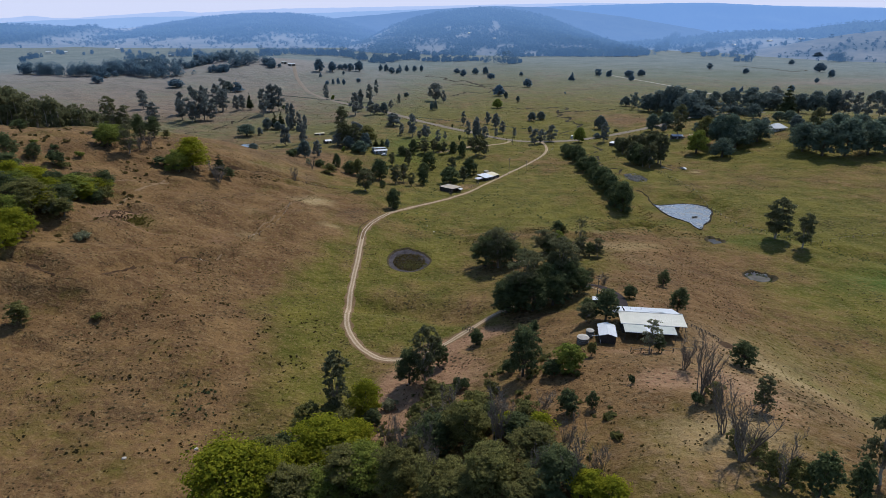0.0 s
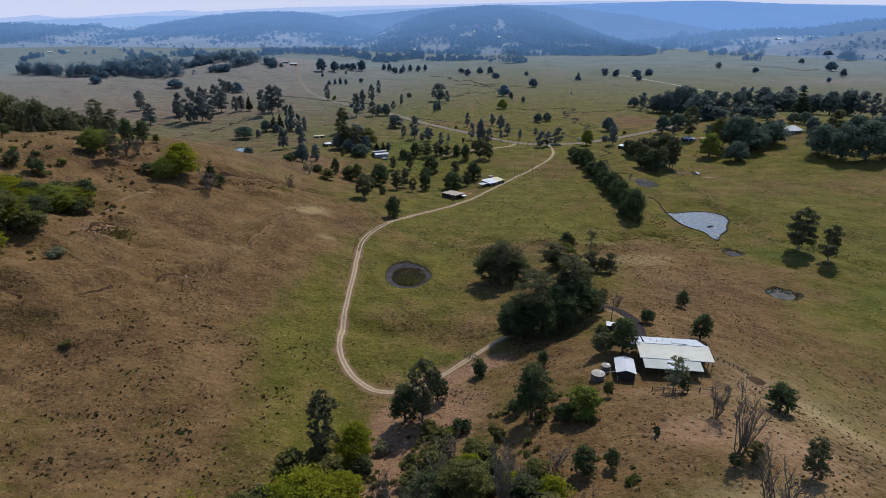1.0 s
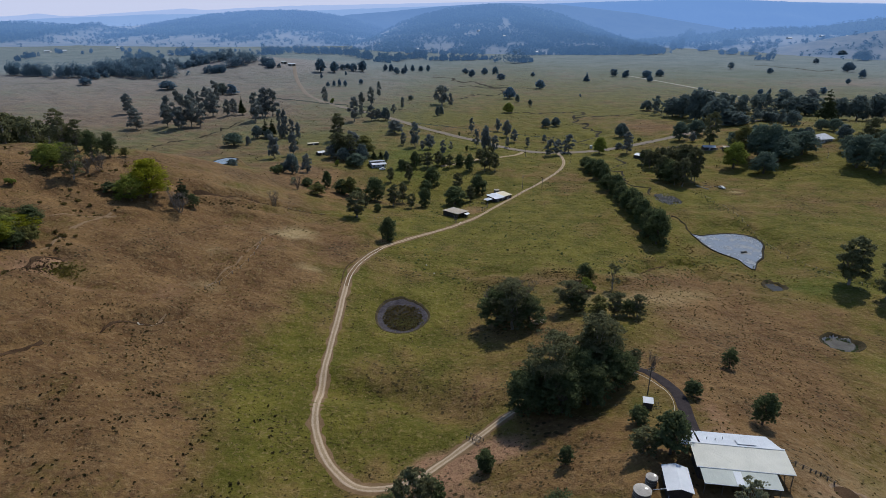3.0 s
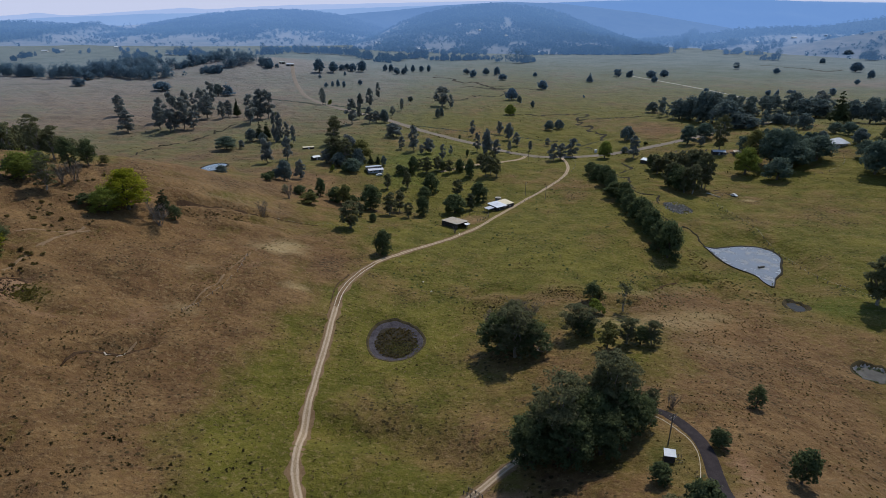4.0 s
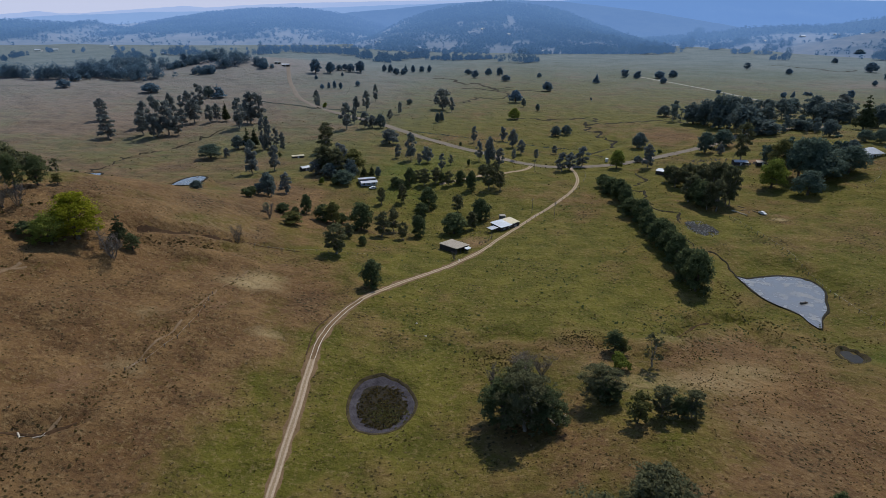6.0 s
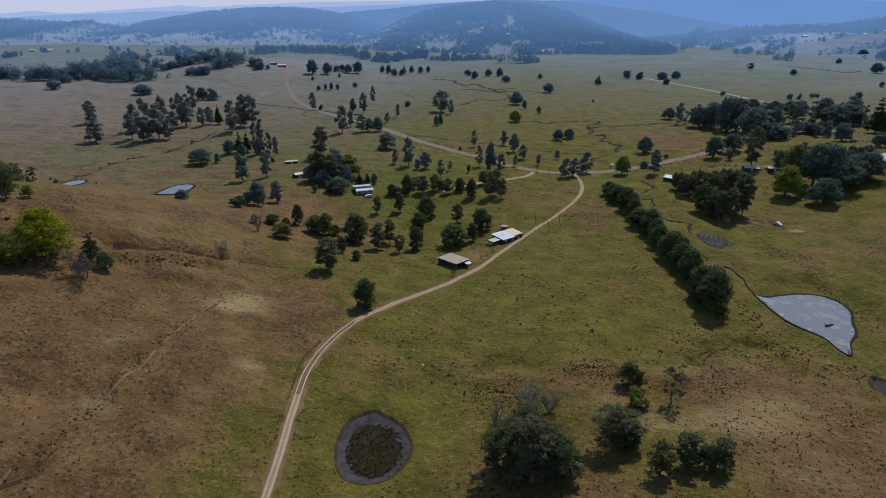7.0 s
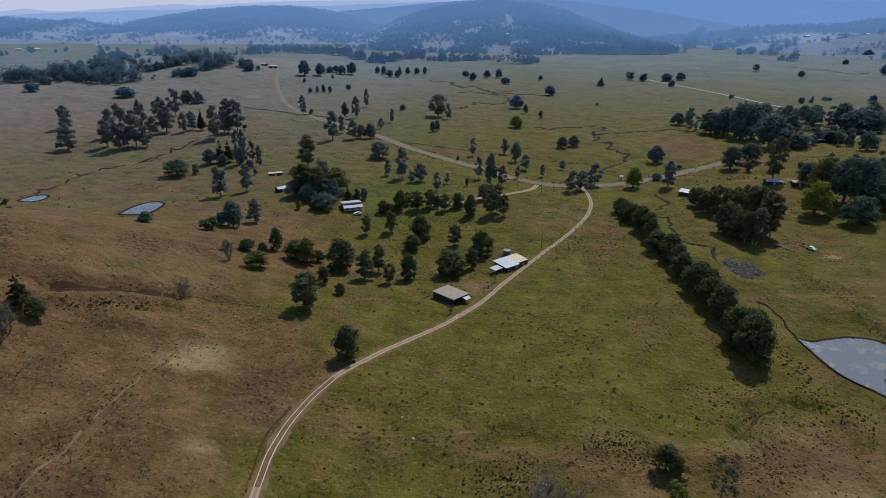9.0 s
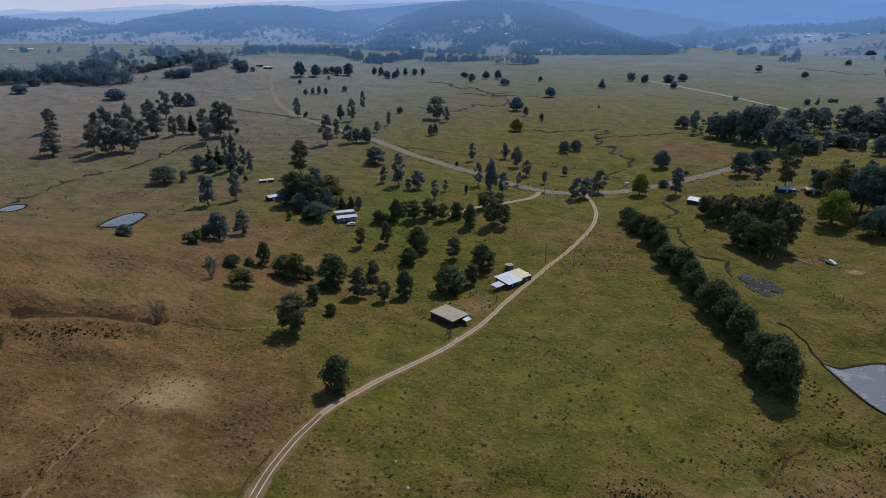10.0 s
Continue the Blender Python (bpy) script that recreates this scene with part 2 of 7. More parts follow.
L_DENSE = foliage("dark_leaves", (0.058, 0.076, 0.034), (0.138, 0.164, 0.072), (0.078, 0.094, 0.046), 0.48)
L_YELLOW = foliage("yellow_green_leaves", (0.150, 0.172, 0.012), (0.370, 0.350, 0.030), (0.130, 0.150, 0.018), 0.55)
L_PALE = foliage("olive_leaves", (0.098, 0.102, 0.032), (0.215, 0.205, 0.074), (0.125, 0.114, 0.046), 0.48)
L_TEAL = foliage("blue_green_leaves", (0.066, 0.098, 0.076), (0.146, 0.190, 0.142), (0.086, 0.118, 0.094), 0.48)
L_MID = foliage("mid_green_leaves", (0.112, 0.146, 0.026), (0.260, 0.285, 0.062), (0.140, 0.164, 0.038), 0.52)
L_SILVER = foliage("silver_leaves", (0.140, 0.148, 0.080), (0.330, 0.325, 0.215), (0.170, 0.172, 0.100), 0.5)
L_CONE = foliage("conifer_needles", (0.032, 0.042, 0.020), (0.062, 0.074, 0.034), (0.038, 0.046, 0.022), 0.25)
# leaves of far trees: distance haze put into the colour as grey-blue
L_GUM_HAZE = foliage("hazed_gum_leaves", (0.122, 0.140, 0.136), (0.208, 0.230, 0.216), (0.140, 0.158, 0.158), 0.52)
L_DENSE_HAZE = foliage("hazed_dark_leaves", (0.084, 0.114, 0.110), (0.152, 0.186, 0.168), (0.102, 0.132, 0.130), 0.48)
L_FAR = foliage("hazed_far_leaves", (0.082, 0.138, 0.190), (0.130, 0.198, 0.250), (0.096, 0.154, 0.208), 0.48)
L_STRAW = foliage("straw_tussock", (0.20, 0.145, 0.075), (0.31, 0.235, 0.130), (0.24, 0.175, 0.095), 0.4)
# tussocks with the shade on their near side put into the colour
L_DOT = foliage("shaded_tussock", (0.044, 0.036, 0.014), (0.100, 0.080, 0.033), (0.060, 0.047, 0.020), 0.35)
L_WEED = foliage("olive_weed", (0.105, 0.092, 0.020), (0.205, 0.170, 0.048), (0.120, 0.096, 0.028), 0.4)
L_TUFT = foliage("tussock", (0.075, 0.060, 0.020), (0.165, 0.125, 0.050), (0.090, 0.066, 0.028), 0.4)
M_WHITE_ROOF = corrugated("white_roof_iron", (0.46, 0.49, 0.54), (0.37, 0.40, 0.45), 0.5, 0.0)
M_GREY_ROOF = corrugated("pale_green_roof_iron", (0.31, 0.345, 0.325), (0.26, 0.29, 0.275), 0.5, 0.0)
M_CREAM_ROOF = corrugated("cream_roof_iron", (0.43, 0.43, 0.385), (0.36, 0.36, 0.325), 0.5, 0.0)
M_BROWN_ROOF = corrugated("weathered_roof_iron", (0.30, 0.25, 0.19), (0.24, 0.20, 0.155), 0.6, 0.15)
M_BUFF_ROOF = corrugated("buff_roof_iron", (0.46, 0.40, 0.27), (0.38, 0.33, 0.22), 0.5, 0.2)
M_BLUE_ROOF = corrugated("blue_white_roof_iron", (0.42, 0.44, 0.49), (0.34, 0.36, 0.41), 0.5, 0.0)
M_WALL_DARK = surface("dark_boards", (0.035, 0.030, 0.028), (0.075, 0.065, 0.058), 0.85, 0.8)
M_WALL_PALE = surface("painted_boards", (0.42, 0.42, 0.42), (0.55, 0.55, 0.54), 0.7, 0.8)
M_WALL_BLUE = surface("blue_painted_boards", (0.30, 0.34, 0.42), (0.38, 0.42, 0.50), 0.7, 0.8)
M_TANK = surface("tank_concrete", (0.26, 0.24, 0.22), (0.38, 0.36, 0.33), 0.8, 0.8)
# tank wall with its shaded side put into a darker base colour
M_TANK_SHADED = surface("shaded_tank_wall", (0.10, 0.095, 0.088), (0.17, 0.16, 0.148), 0.85, 0.8)
M_POST = surface("grey_timber", (0.085, 0.075, 0.062), (0.16, 0.14, 0.12), 0.9, 2.0)
M_STEEL = surface("galvanised_steel", (0.30, 0.31, 0.32), (0.42, 0.43, 0.44), 0.45, 1.0, 0.6, 0.0)
M_GLASS = surface("window_glass", (0.02, 0.025, 0.03), (0.035, 0.04, 0.045), 0.08, 0.5, 0.0, 0.0, spec=0.8)
M_CAR = surface("white_car_paint", (0.62, 0.62, 0.62), (0.70, 0.70, 0.70), 0.3, 0.5, 0.0, 0.0, spec=0.5)
M_RUBBER = surface("black_rubber", (0.015, 0.015, 0.015), (0.03, 0.03, 0.03), 0.9, 2.0)
# backdrop hills and forest give off the haze colour from their own surface
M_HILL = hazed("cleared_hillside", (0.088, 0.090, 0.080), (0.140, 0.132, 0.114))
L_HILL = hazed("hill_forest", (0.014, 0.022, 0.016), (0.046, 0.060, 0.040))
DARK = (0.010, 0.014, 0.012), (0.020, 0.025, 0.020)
# ranges and low sky: one even haze glow each, paler the farther off
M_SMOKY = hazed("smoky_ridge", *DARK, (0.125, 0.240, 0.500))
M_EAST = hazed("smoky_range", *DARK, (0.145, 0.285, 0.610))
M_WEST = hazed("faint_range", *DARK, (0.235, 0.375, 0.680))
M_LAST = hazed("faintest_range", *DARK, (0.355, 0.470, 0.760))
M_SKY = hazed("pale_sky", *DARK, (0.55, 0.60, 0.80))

# ---- the lie of the land: broad rises and small knolls (x, y, spread, height) ----
RISES = [
    (-400, -200, 300, 17.9), (-250, 300, 80, 25.2), (50, 350, 80, -3.2), (500, 450, 150, 11.0), (-200, 500, 80, -4.5), (100, -50, 80, 9.0),
    (-500, 250, 150, 28.5), (100, 550, 80, -6.0), (300, 500, 80, 10.5), (-400, 1400, 300, 6.2), (-400, 650, 150, -5.6), (-300, 150, 80, 18.8),
    (0, -150, 150, 34.9), (500, 150, 150, 7.1), (100, 850, 150, -2.0), (800, 1200, 300, 5.0), (-800, 400, 300, 13.4), (-300, 500, 80, -6.5),
    (-250, 50, 80, 13.0), (-335, 1100, 110, 20.0), (-580, 880, 170, 9.0),
]
KNOLLS = [
    (60, 70, 45, 15.9), (-30, 180, 28, -5.7), (-70, 120, 28, -3.7), (-30, 260, 28, -3.4), (150, 220, 45, -5.2), (50, 180, 28, 2.7),
    (-150, 340, 45, 16.8), (-180, 220, 45, 10.1), (-30, 100, 28, -7.3), (150, 100, 45, -3.9), (-90, 40, 45, -8.0), (130, 300, 28, -4.1),
    (10, 220, 28, -6.0), (-10, 140, 28, -4.9), (-30, 400, 45, -8.2), (50, 140, 28, 5.3), (110, 140, 28, -2.6), (-90, 320, 28, -3.2),
    (180, 430, 45, -2.9), (-180, 400, 45, -4.6), (90, 280, 28, -2.6), (50, 220, 28, 4.0), (-70, 200, 28, -3.0), (-10, 300, 28, -2.2),
]
KNOLLS += [
    (-130, 120, 28, -4.7), (-130, 180, 28, 5.7), (-70, 260, 28, 2.4), (180, 280, 45, 2.5), (110, 100, 28, -6.4),
]
PAD = (48.0, 133.0, 21.4)            # level ground cut for the homestead


def smooth(e0, e1, v):
    s = np.clip((v - e0) / (e1 - e0), 0, 1)
    return s * s * (3 - 2 * s)


# ponds and dams: middle, half widths, turn in degrees, depth
DRY_DAM = (-18.6, 232.6, 9.6, 13.4, 5.0, 1.4)
HOLLOWS = [DRY_DAM, (129.0, 305.0, 18.0, 27.0, -8.0, 0.0), (-149.5, 418.0, 8.5, 12.0, -20.0, 0.0), (-231.0, 457.0, 9.0, 11.0, 0.0, 0.0),
           (124.3, 218.4, 6.0, 5.4, 0.0, 1.8), (126.0, 265.6, 3.8, 4.6, 0.0, 1.0), (71.0, 132.9, 2.5, 2.7, 0.0, 0.9), (121.0, 381.0, 8.0, 13.0, 10.0, 0.8)]


def bulge(h, t):
    """How far the rim of the dry dam strays from an oval, by the way round it."""
    return 1 + (0.19 * np.exp(-((t - 2.3) / 0.5) ** 2) - 0.07 * np.exp(-((t + 0.6) / 0.5) ** 2) if h == DRY_DAM else 0.0)


def hollow_r(x, y, h):
    """Distance from the middle of a hollow: 1 on its rim."""
    a = radians(h[4])
    u, v = (x - h[0]) * math.cos(a) + (y - h[1]) * math.sin(a), -(x - h[0]) * math.sin(a) + (y - h[1]) * math.cos(a)
    return np.sqrt((u / h[2]) ** 2 + (v / h[3]) ** 2) / bulge(h, np.arctan2(v / h[3], u / h[2]))


def land(x, y):
    z = 2.0 + 0.0 * x
    for cx, cy, s, h in RISES + KNOLLS:
        z = z + h * np.exp(-((x - cx) ** 2 + (y - cy) ** 2) / (2 * s * s))
    k = 1 - smooth(9.0, 17.0, np.hypot((x - PAD[0]) * 0.75, y - PAD[1]))
    return z + (PAD[2] - z) * k


LEVEL = {h: float(land(np.array(h[0]), np.array(h[1]))) for h in HOLLOWS}
LEVEL[HOLLOWS[2]] = 10.0              # level fitted to the camera's view; the ground is banked up to it


def axis(lo, near_lo, near_hi, hi, step, grow_lo, grow_hi):
    mid = list(np.arange(near_lo, near_hi + 0.01, step))
    a, s, x = [], step, near_lo
    while x > lo:
        s *= grow_lo
        x -= s
        a.append(x)
    b, s, x = [], step, near_hi
    while x < hi:
        s *= grow_hi
        x += s
        b.append(x)
    return np.array(a[::-1] + mid + b)


XS = axis(-4700, -300, 300, 4700, 2.2, 1.12, 1.12)
YS = axis(-1500, 40, 600, 4750, 2.2, 1.16, 1.045)
GX, GY = np.meshgrid(XS, YS)
GZ = land(GX, GY)


def rumple(x, y):
    """Folds, small gullies and stock terraces of the slopes."""
    fold = noise.noise(Vector((x / 46, y / 30, 8)))
    gully = abs(noise.noise(Vector((x / 24, y / 17, 0))))
    roll = smooth(-110.0, -190.0, x) * smooth(430.0, 500.0, y) * (2.6 * noise.noise(Vector((x / 95, y / 62, 31))) + 0.9 * noise.noise(Vector((x / 34, y / 20, 33))))
    mound = smooth(-40.0, -80.0, x) * smooth(350.0, 310.0, y) * (1.6 * noise.noise(Vector((x / 21, y / 13, 13))) - 0.9 * max(0.0, 0.18 - abs(noise.noise(Vector((x / 30, y / 12, 19))))) * 3)
    return roll + mound + (0.8 + 2.2 * smooth(-40.0, -80.0, x) * smooth(350.0, 310.0, y)) * fold - 1.0 * max(0.0, 0.22 - gully) * 3 + (0.35 + 0.55 * smooth(-35.0, -75.0, x) * smooth(350.0, 310.0, y)) * noise.noise(Vector((x / 11, y / 7, 3))) + 0.14 * noise.noise(Vector((x / 3.5, y / 3.5, 5)))


rough = np.array([[rumple(x, y) if -420 < x < 460 and y < 800 else 0.0 for x in XS] for y in YS])
rough *= np.where((GX < -110) & (GY > 430), 1.0, np.clip((GZ + 5) / 17, 0.28, 1.1))
NEARBY = np.exp(-(np.maximum(np.hypot(GX, GY - 200) - 500, 0) / 300) ** 2)
GZ = GZ + rough * NEARBY * (1 - (1 - smooth(9.0, 17.0, np.hypot((GX - PAD[0]) * 0.75, GY - PAD[1]))))
CREEKS = [[(48.9, 697.7), (72.9, 706.4), (83.0, 693.2), (96.7, 699.4), (118.9, 708.7), (135.5, 700.4), (119.4, 679.1), (131.9, 674.6), (168.0, 688.0), (198.4, 691.6), (214.4, 677.5)],
              [(118.5, 672.7), (117.6, 650.5), (127.0, 638.8), (120.7, 621.3), (128.7, 610.6), (128.5, 591.0), (112.2, 576.7), (103.6, 565.0), (109.8, 555.9)],
              [(122.7, 499.9), (118.6, 478.0), (104.9, 460.2), (112.9, 450.0), (109.0, 430.4), (110.8, 412.9), (115.8, 401.1), (114.2, 388.9)],
              [(109.0, 368.1), (110.3, 356.3), (115.3, 345.6), (115.6, 335.0), (115.2, 327.2)],
              [(-236.0, 462.0), (-246.2, 492.7), (-246.2, 531.3), (-238.2, 552.6), (-229.7, 573.8), (-216.5, 607.3), (-213.1, 630.1)],
              [(-40, 820), (0, 800), (20, 850), (45, 840), (62, 890), (40, 930), (70, 960)],
              [(-40, 1050), (-14, 1037), (5, 985), (22, 1000), (35, 961), (57, 913)], [(600, 1330), (621, 1321), (627, 1279), (646, 1254), (654, 1195), (698, 1219)], [(3, 936), (20, 945), (36, 925), (70, 930), (120, 915)]]
# eroded lips, drains and small gullies: depth, half width, line
GULLIES = [(1.6, 2.2, [(-134.2, 199.7), (-135.4, 204.8), (-135.7, 210.5), (-135.3, 216.7), (-135.2, 222.7), (-132.7, 225.1), (-128.4, 223.3)]), (2.0, 2.2, [(-113.6, 170.1), (-112.4, 173.9), (-110.6, 176.8), (-108.8, 181.5)]), (2.2, 2.2, [(-138.3, 166.2), (-135.5, 166.5), (-132.0, 165.4), (-128.1, 164.4), (-124.1, 163.6)]), (1.0, 2.6, [(-116.9, 298.3), (-108.4, 303.8), (-98.8, 309.2), (-88, 316.2)]), (1.7, 2.2, [(-103.2, 191.3), (-99.1, 200.1), (-92.1, 204.3), (-86.3, 210.6)]),
           (1.0, 3.0, [(-113, 169), (-108, 178), (-102, 194)]), (0.9, 3.0, [(-138, 168), (-131, 166), (-124, 164)]), (0.8, 3.5, [(-106, 163), (-96, 164), (-81, 162)]),
           (0.9, 2.6, [(-95, 191), (-90, 204), (-84, 226), (-79, 247), (-70, 290)]), (2.4, 2.6, [(-121, 307.5), (-114.5, 310.5), (-103, 317.5), (-91.5, 323.5)]), (0.8, 2.0, [(-91.5, 323.5), (-80, 328), (-66, 331)]), (2.4, 5.0, [(-34, 187), (-17, 185), (-6, 177), (4, 171)]),
           (2.0, 2.2, [(73.3, 273.8), (78.3, 279.3), (84, 285.9), (90.8, 289.9), (99.5, 292.5), (103.8, 289.9)]), (2.2, 2.6, [(46.2, 262.9), (52.2, 260.5), (55, 257.2), (57.8, 254.1), (63.8, 257.7)]), (1.6, 2.0, [(74.8, 267.4), (75.5, 264.3), (74.5, 259.8)]), (0.9, 1.6, [(99.5, 292.5), (103.2, 281), (101, 270)]), (1.0, 2.4, [(6, 266), (16.8, 270.8), (25, 266)]), (0.8, 2.5, [(84, 282), (99, 291), (104, 276), (99, 248), (95, 226)]), (1.4, 4.0, [(-136, 203), (-135, 214), (-126, 217), (-116, 213)]),
           (0.7, 3.0, [(-130, 238), (-115, 253), (-100, 262)]), (0.8, 3.0, [(110, 262), (122, 258), (140, 248), (160, 225), (180, 214)]), (0.9, 3.5, [(150, 285), (160, 262), (172, 244), (190, 226)])]
for depth, half, line in GULLIES + [(1.1, 4.0, c) for c in CREEKS[1:5]]:
    near = np.full(GX.shape, 1e9)
    for (ax, ay), (bx, by) in zip(line, line[1:]):
        t = np.clip(((GX - ax) * (bx - ax) + (GY - ay) * (by - ay)) / ((bx - ax) ** 2 + (by - ay) ** 2), 0, 1)
        near = np.minimum(near, np.hypot(GX - ax - t * (bx - ax), GY - ay - t * (by - ay)))
    GZ = GZ - depth * np.exp(-(near / half) ** 2) + 0.35 * depth * np.exp(-((near - 2.2 * half) / half) ** 2)
for hol in HOLLOWS:
    rr = hollow_r(GX, GY, hol)
    inside = 1 - smooth(0.72, 1.12, rr)
    GZ = GZ + (LEVEL[hol] - 0.15 - GZ) * (1 - smooth(1.0, 1.5, rr))
    GZ = GZ - inside * hol[5] + (0.35 if hol[5] else 0.0) * np.exp(-((rr - 1.22) / 0.12) ** 2)


def gz(x, y):
    """Height of the ground sheet at a place."""
    i = int(np.clip(np.searchsorted(XS, x) - 1, 0, len(XS) - 2))
    j = int(np.clip(np.searchsorted(YS, y) - 1, 0, len(YS) - 2))
    u, v = (x - XS[i]) / (XS[i + 1] - XS[i]), (y - YS[j]) / (YS[j + 1] - YS[j])
    a, b, c, d = GZ[j, i], GZ[j, i + 1], GZ[j + 1, i + 1], GZ[j + 1, i]
    return float(a + u * (b - a) + v * (c - b) if u > v else a + v * (d - a) + u * (c - d))


def mesh_from(name, verts, faces, material, smooth_faces=False):
    me = bpy.data.meshes.new(name)
    me.from_pydata([tuple(v) for v in verts], [], [tuple(f) for f in faces])
    me.materials.append(material)
    if smooth_faces:
        me.polygons.foreach_set("use_smooth", [True] * len(me.polygons))
    me.update()
    return me


def build_ground():
    ny, nx = GX.shape
    verts = np.stack([GX, GY, GZ], -1).reshape(-1, 3)
    k = np.arange(ny * nx).reshape(ny, nx)
    a, b, c, d = k[:-1, :-1].ravel(), k[:-1, 1:].ravel(), k[1:, 1:].ravel(), k[1:, :-1].ravel()
    faces = np.concatenate([np.stack([a, b, c], 1), np.stack([a, c, d], 1)])
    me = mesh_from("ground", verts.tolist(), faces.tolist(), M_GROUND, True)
    x, y = GX.ravel(), GY.ravel()
    z = GZ.ravel()

    def blob(cx, cy, sx, sy):
        return np.exp(-(((x - cx) / sx) ** 2 + ((y - cy) / sy) ** 2))
    west = smooth(-35, -75, x) * smooth(345, 300, y)
    dry = 0.76 * west + 0.5 * blob(-56, 285, 18, 42) + 0.75 * blob(55, 165, 50, 60) + 0.6 * blob(105, 215, 45, 45) + 0.7 * blob(-120, 390, 60, 45) + 0.75 * blob(40, 100, 45, 40)
    dry = dry + 0.35 * blob(70, 262, 30, 24) + 0.5 * blob(-300, 650, 240, 280) + 0.45 * blob(-330, 1085, 160, 120) + 0.35 * blob(170, 590, 50, 50) + 0.18
    dry = dry + 0.3 * blob(-58, 128, 26, 34) - 0.35 * blob(150, 200, 40, 26) - 0.4 * blob(-10, 500, 60, 40) - 0.3 * blob(20, 310, 55, 70) - 0.2 * blob(160, 610, 150, 110)
    soil = 0.75 * blob(58, 96, 7, 16) + 0.55 * blob(-8, 140, 16, 7) + 0.5 * blob(52, 146, 12, 4) + 0.6 * blob(45, 121, 15, 3) + 0.5 * blob(66, 128, 6, 10) + 0.6 * blob(8, 366, 12, 12) + 0.45 * blob(-75, 268, 5, 8) + 0.95 * blob(-5, 106, 7, 18) + 0.7 * blob(2, 128, 9, 12) + 1.0 * blob(-15.5, 128.8, 5, 9) + 0.8 * blob(-19.1, 120.9, 4, 6) + 0.45 * blob(-118, 210, 11, 5) + 0.3 * blob(-95, 222, 8, 10) + 0.5 * blob(168, 400, 6, 5) + 0.5 * blob(24, 226, 8, 7)
    # mask for the painted haze: grows with distance, later on the east side
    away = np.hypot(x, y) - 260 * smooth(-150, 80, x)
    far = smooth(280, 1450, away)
    lush = 0.45 * blob(43.5, 163, 5, 9) + 0.9 * blob(172, 212, 20, 14) + 0.4 * blob(140, 262, 20, 12) + 0.35 * blob(-20, 520, 40, 30) + 0.5 * blob(-38, 478, 30, 28) + 0.3 * blob(-30, 440, 26, 16)
    soil = soil + 0.8 * blob(201.6, 505.5, 9, 6)
    dry = dry + 0.7 * blob(182.8, 608.3, 20, 24)
    soil = soil + 0.6 * blob(57, 158, 4, 9) + 0.7 * blob(-4.1, 153, 7, 5) + 0.6 * blob(9.7, 152.6, 8, 5)
    soil = soil + 0.16 * blob(66, 104, 36, 44) + 0.6 * blob(42, 101, 8, 6) + 0.5 * blob(38, 66, 14, 6) + 0.15 * blob(-95, 224, 12, 16) + 0.3 * blob(-128, 150, 14, 10)
    soil = soil + 0.75 * blob(-131.5, 216, 5, 8) + 0.5 * blob(-129, 222, 5, 4) + 0.9 * blob(8, 155, 8, 4) + 0.8 * blob(-3, 149, 8, 5)
    soil = soil + 0.3 * blob(-84, 372, 12, 14) + 0.25 * blob(-88, 414, 10, 10)
    soil = soil + 0.8 * blob(212, 497, 12, 6) + 0.5 * blob(178, 512, 14, 5)
    soil = soil + 1.0 * blob(-13.4, 121.8, 6, 8) + 1.0 * blob(-14.5, 112, 6, 9) + 0.9 * blob(-10.9, 131.1, 7, 6) + 0.8 * blob(-17, 106, 5, 6) + 0.5 * blob(-135, 214, 7, 9) + 0.5 * blob(44.8, 102.5, 5, 7)
    lush = lush + 0.35 * blob(-124.6, 219.3, 6, 4)
    dry = dry + 0.35 * blob(-560, 800, 380, 380) + 0.4 * blob(-330, 1070, 110, 70) + 0.35 * blob(-560, 880, 120, 60) + 0.5 * blob(175, 640, 40, 30) + 0.5 * blob(700, 1020, 160, 40)
    dry = dry + 0.55 * blob(27.4, 261.8, 22, 12) + 0.4 * blob(92.8, 272.2, 16, 12)
    dry = dry + 0.6 * blob(-108, 352.9, 34, 16) + 0.5 * blob(-83.1, 374.2, 22, 16) + 0.4 * blob(-113.9, 322.1, 30, 14)
    dry = dry - 0.45 * blob(-215, 560, 130, 45) - 0.4 * blob(-80, 700, 90, 70) - 0.35 * blob(420, 1150, 140, 60)
    dry = dry - 0.35 * blob(33.4, 73.2, 14, 16) - 0.35 * blob(34, 90, 14, 10) - 0.2 * blob(28, 130, 12, 10) + 0.55 * blob(-84, 366, 18, 22) + 0.55 * blob(-90, 415, 16, 18) + 0.45 * blob(-112, 440, 18, 14)
    dry = dry - 0.55 * blob(-53, 212, 9, 34) - 0.5 * blob(-60, 177, 20, 13) - 0.35 * blob(-90, 178, 13, 8) - 0.5 * blob(520, 1105, 60, 35) + 0.6 * blob(590, 985, 50, 25)
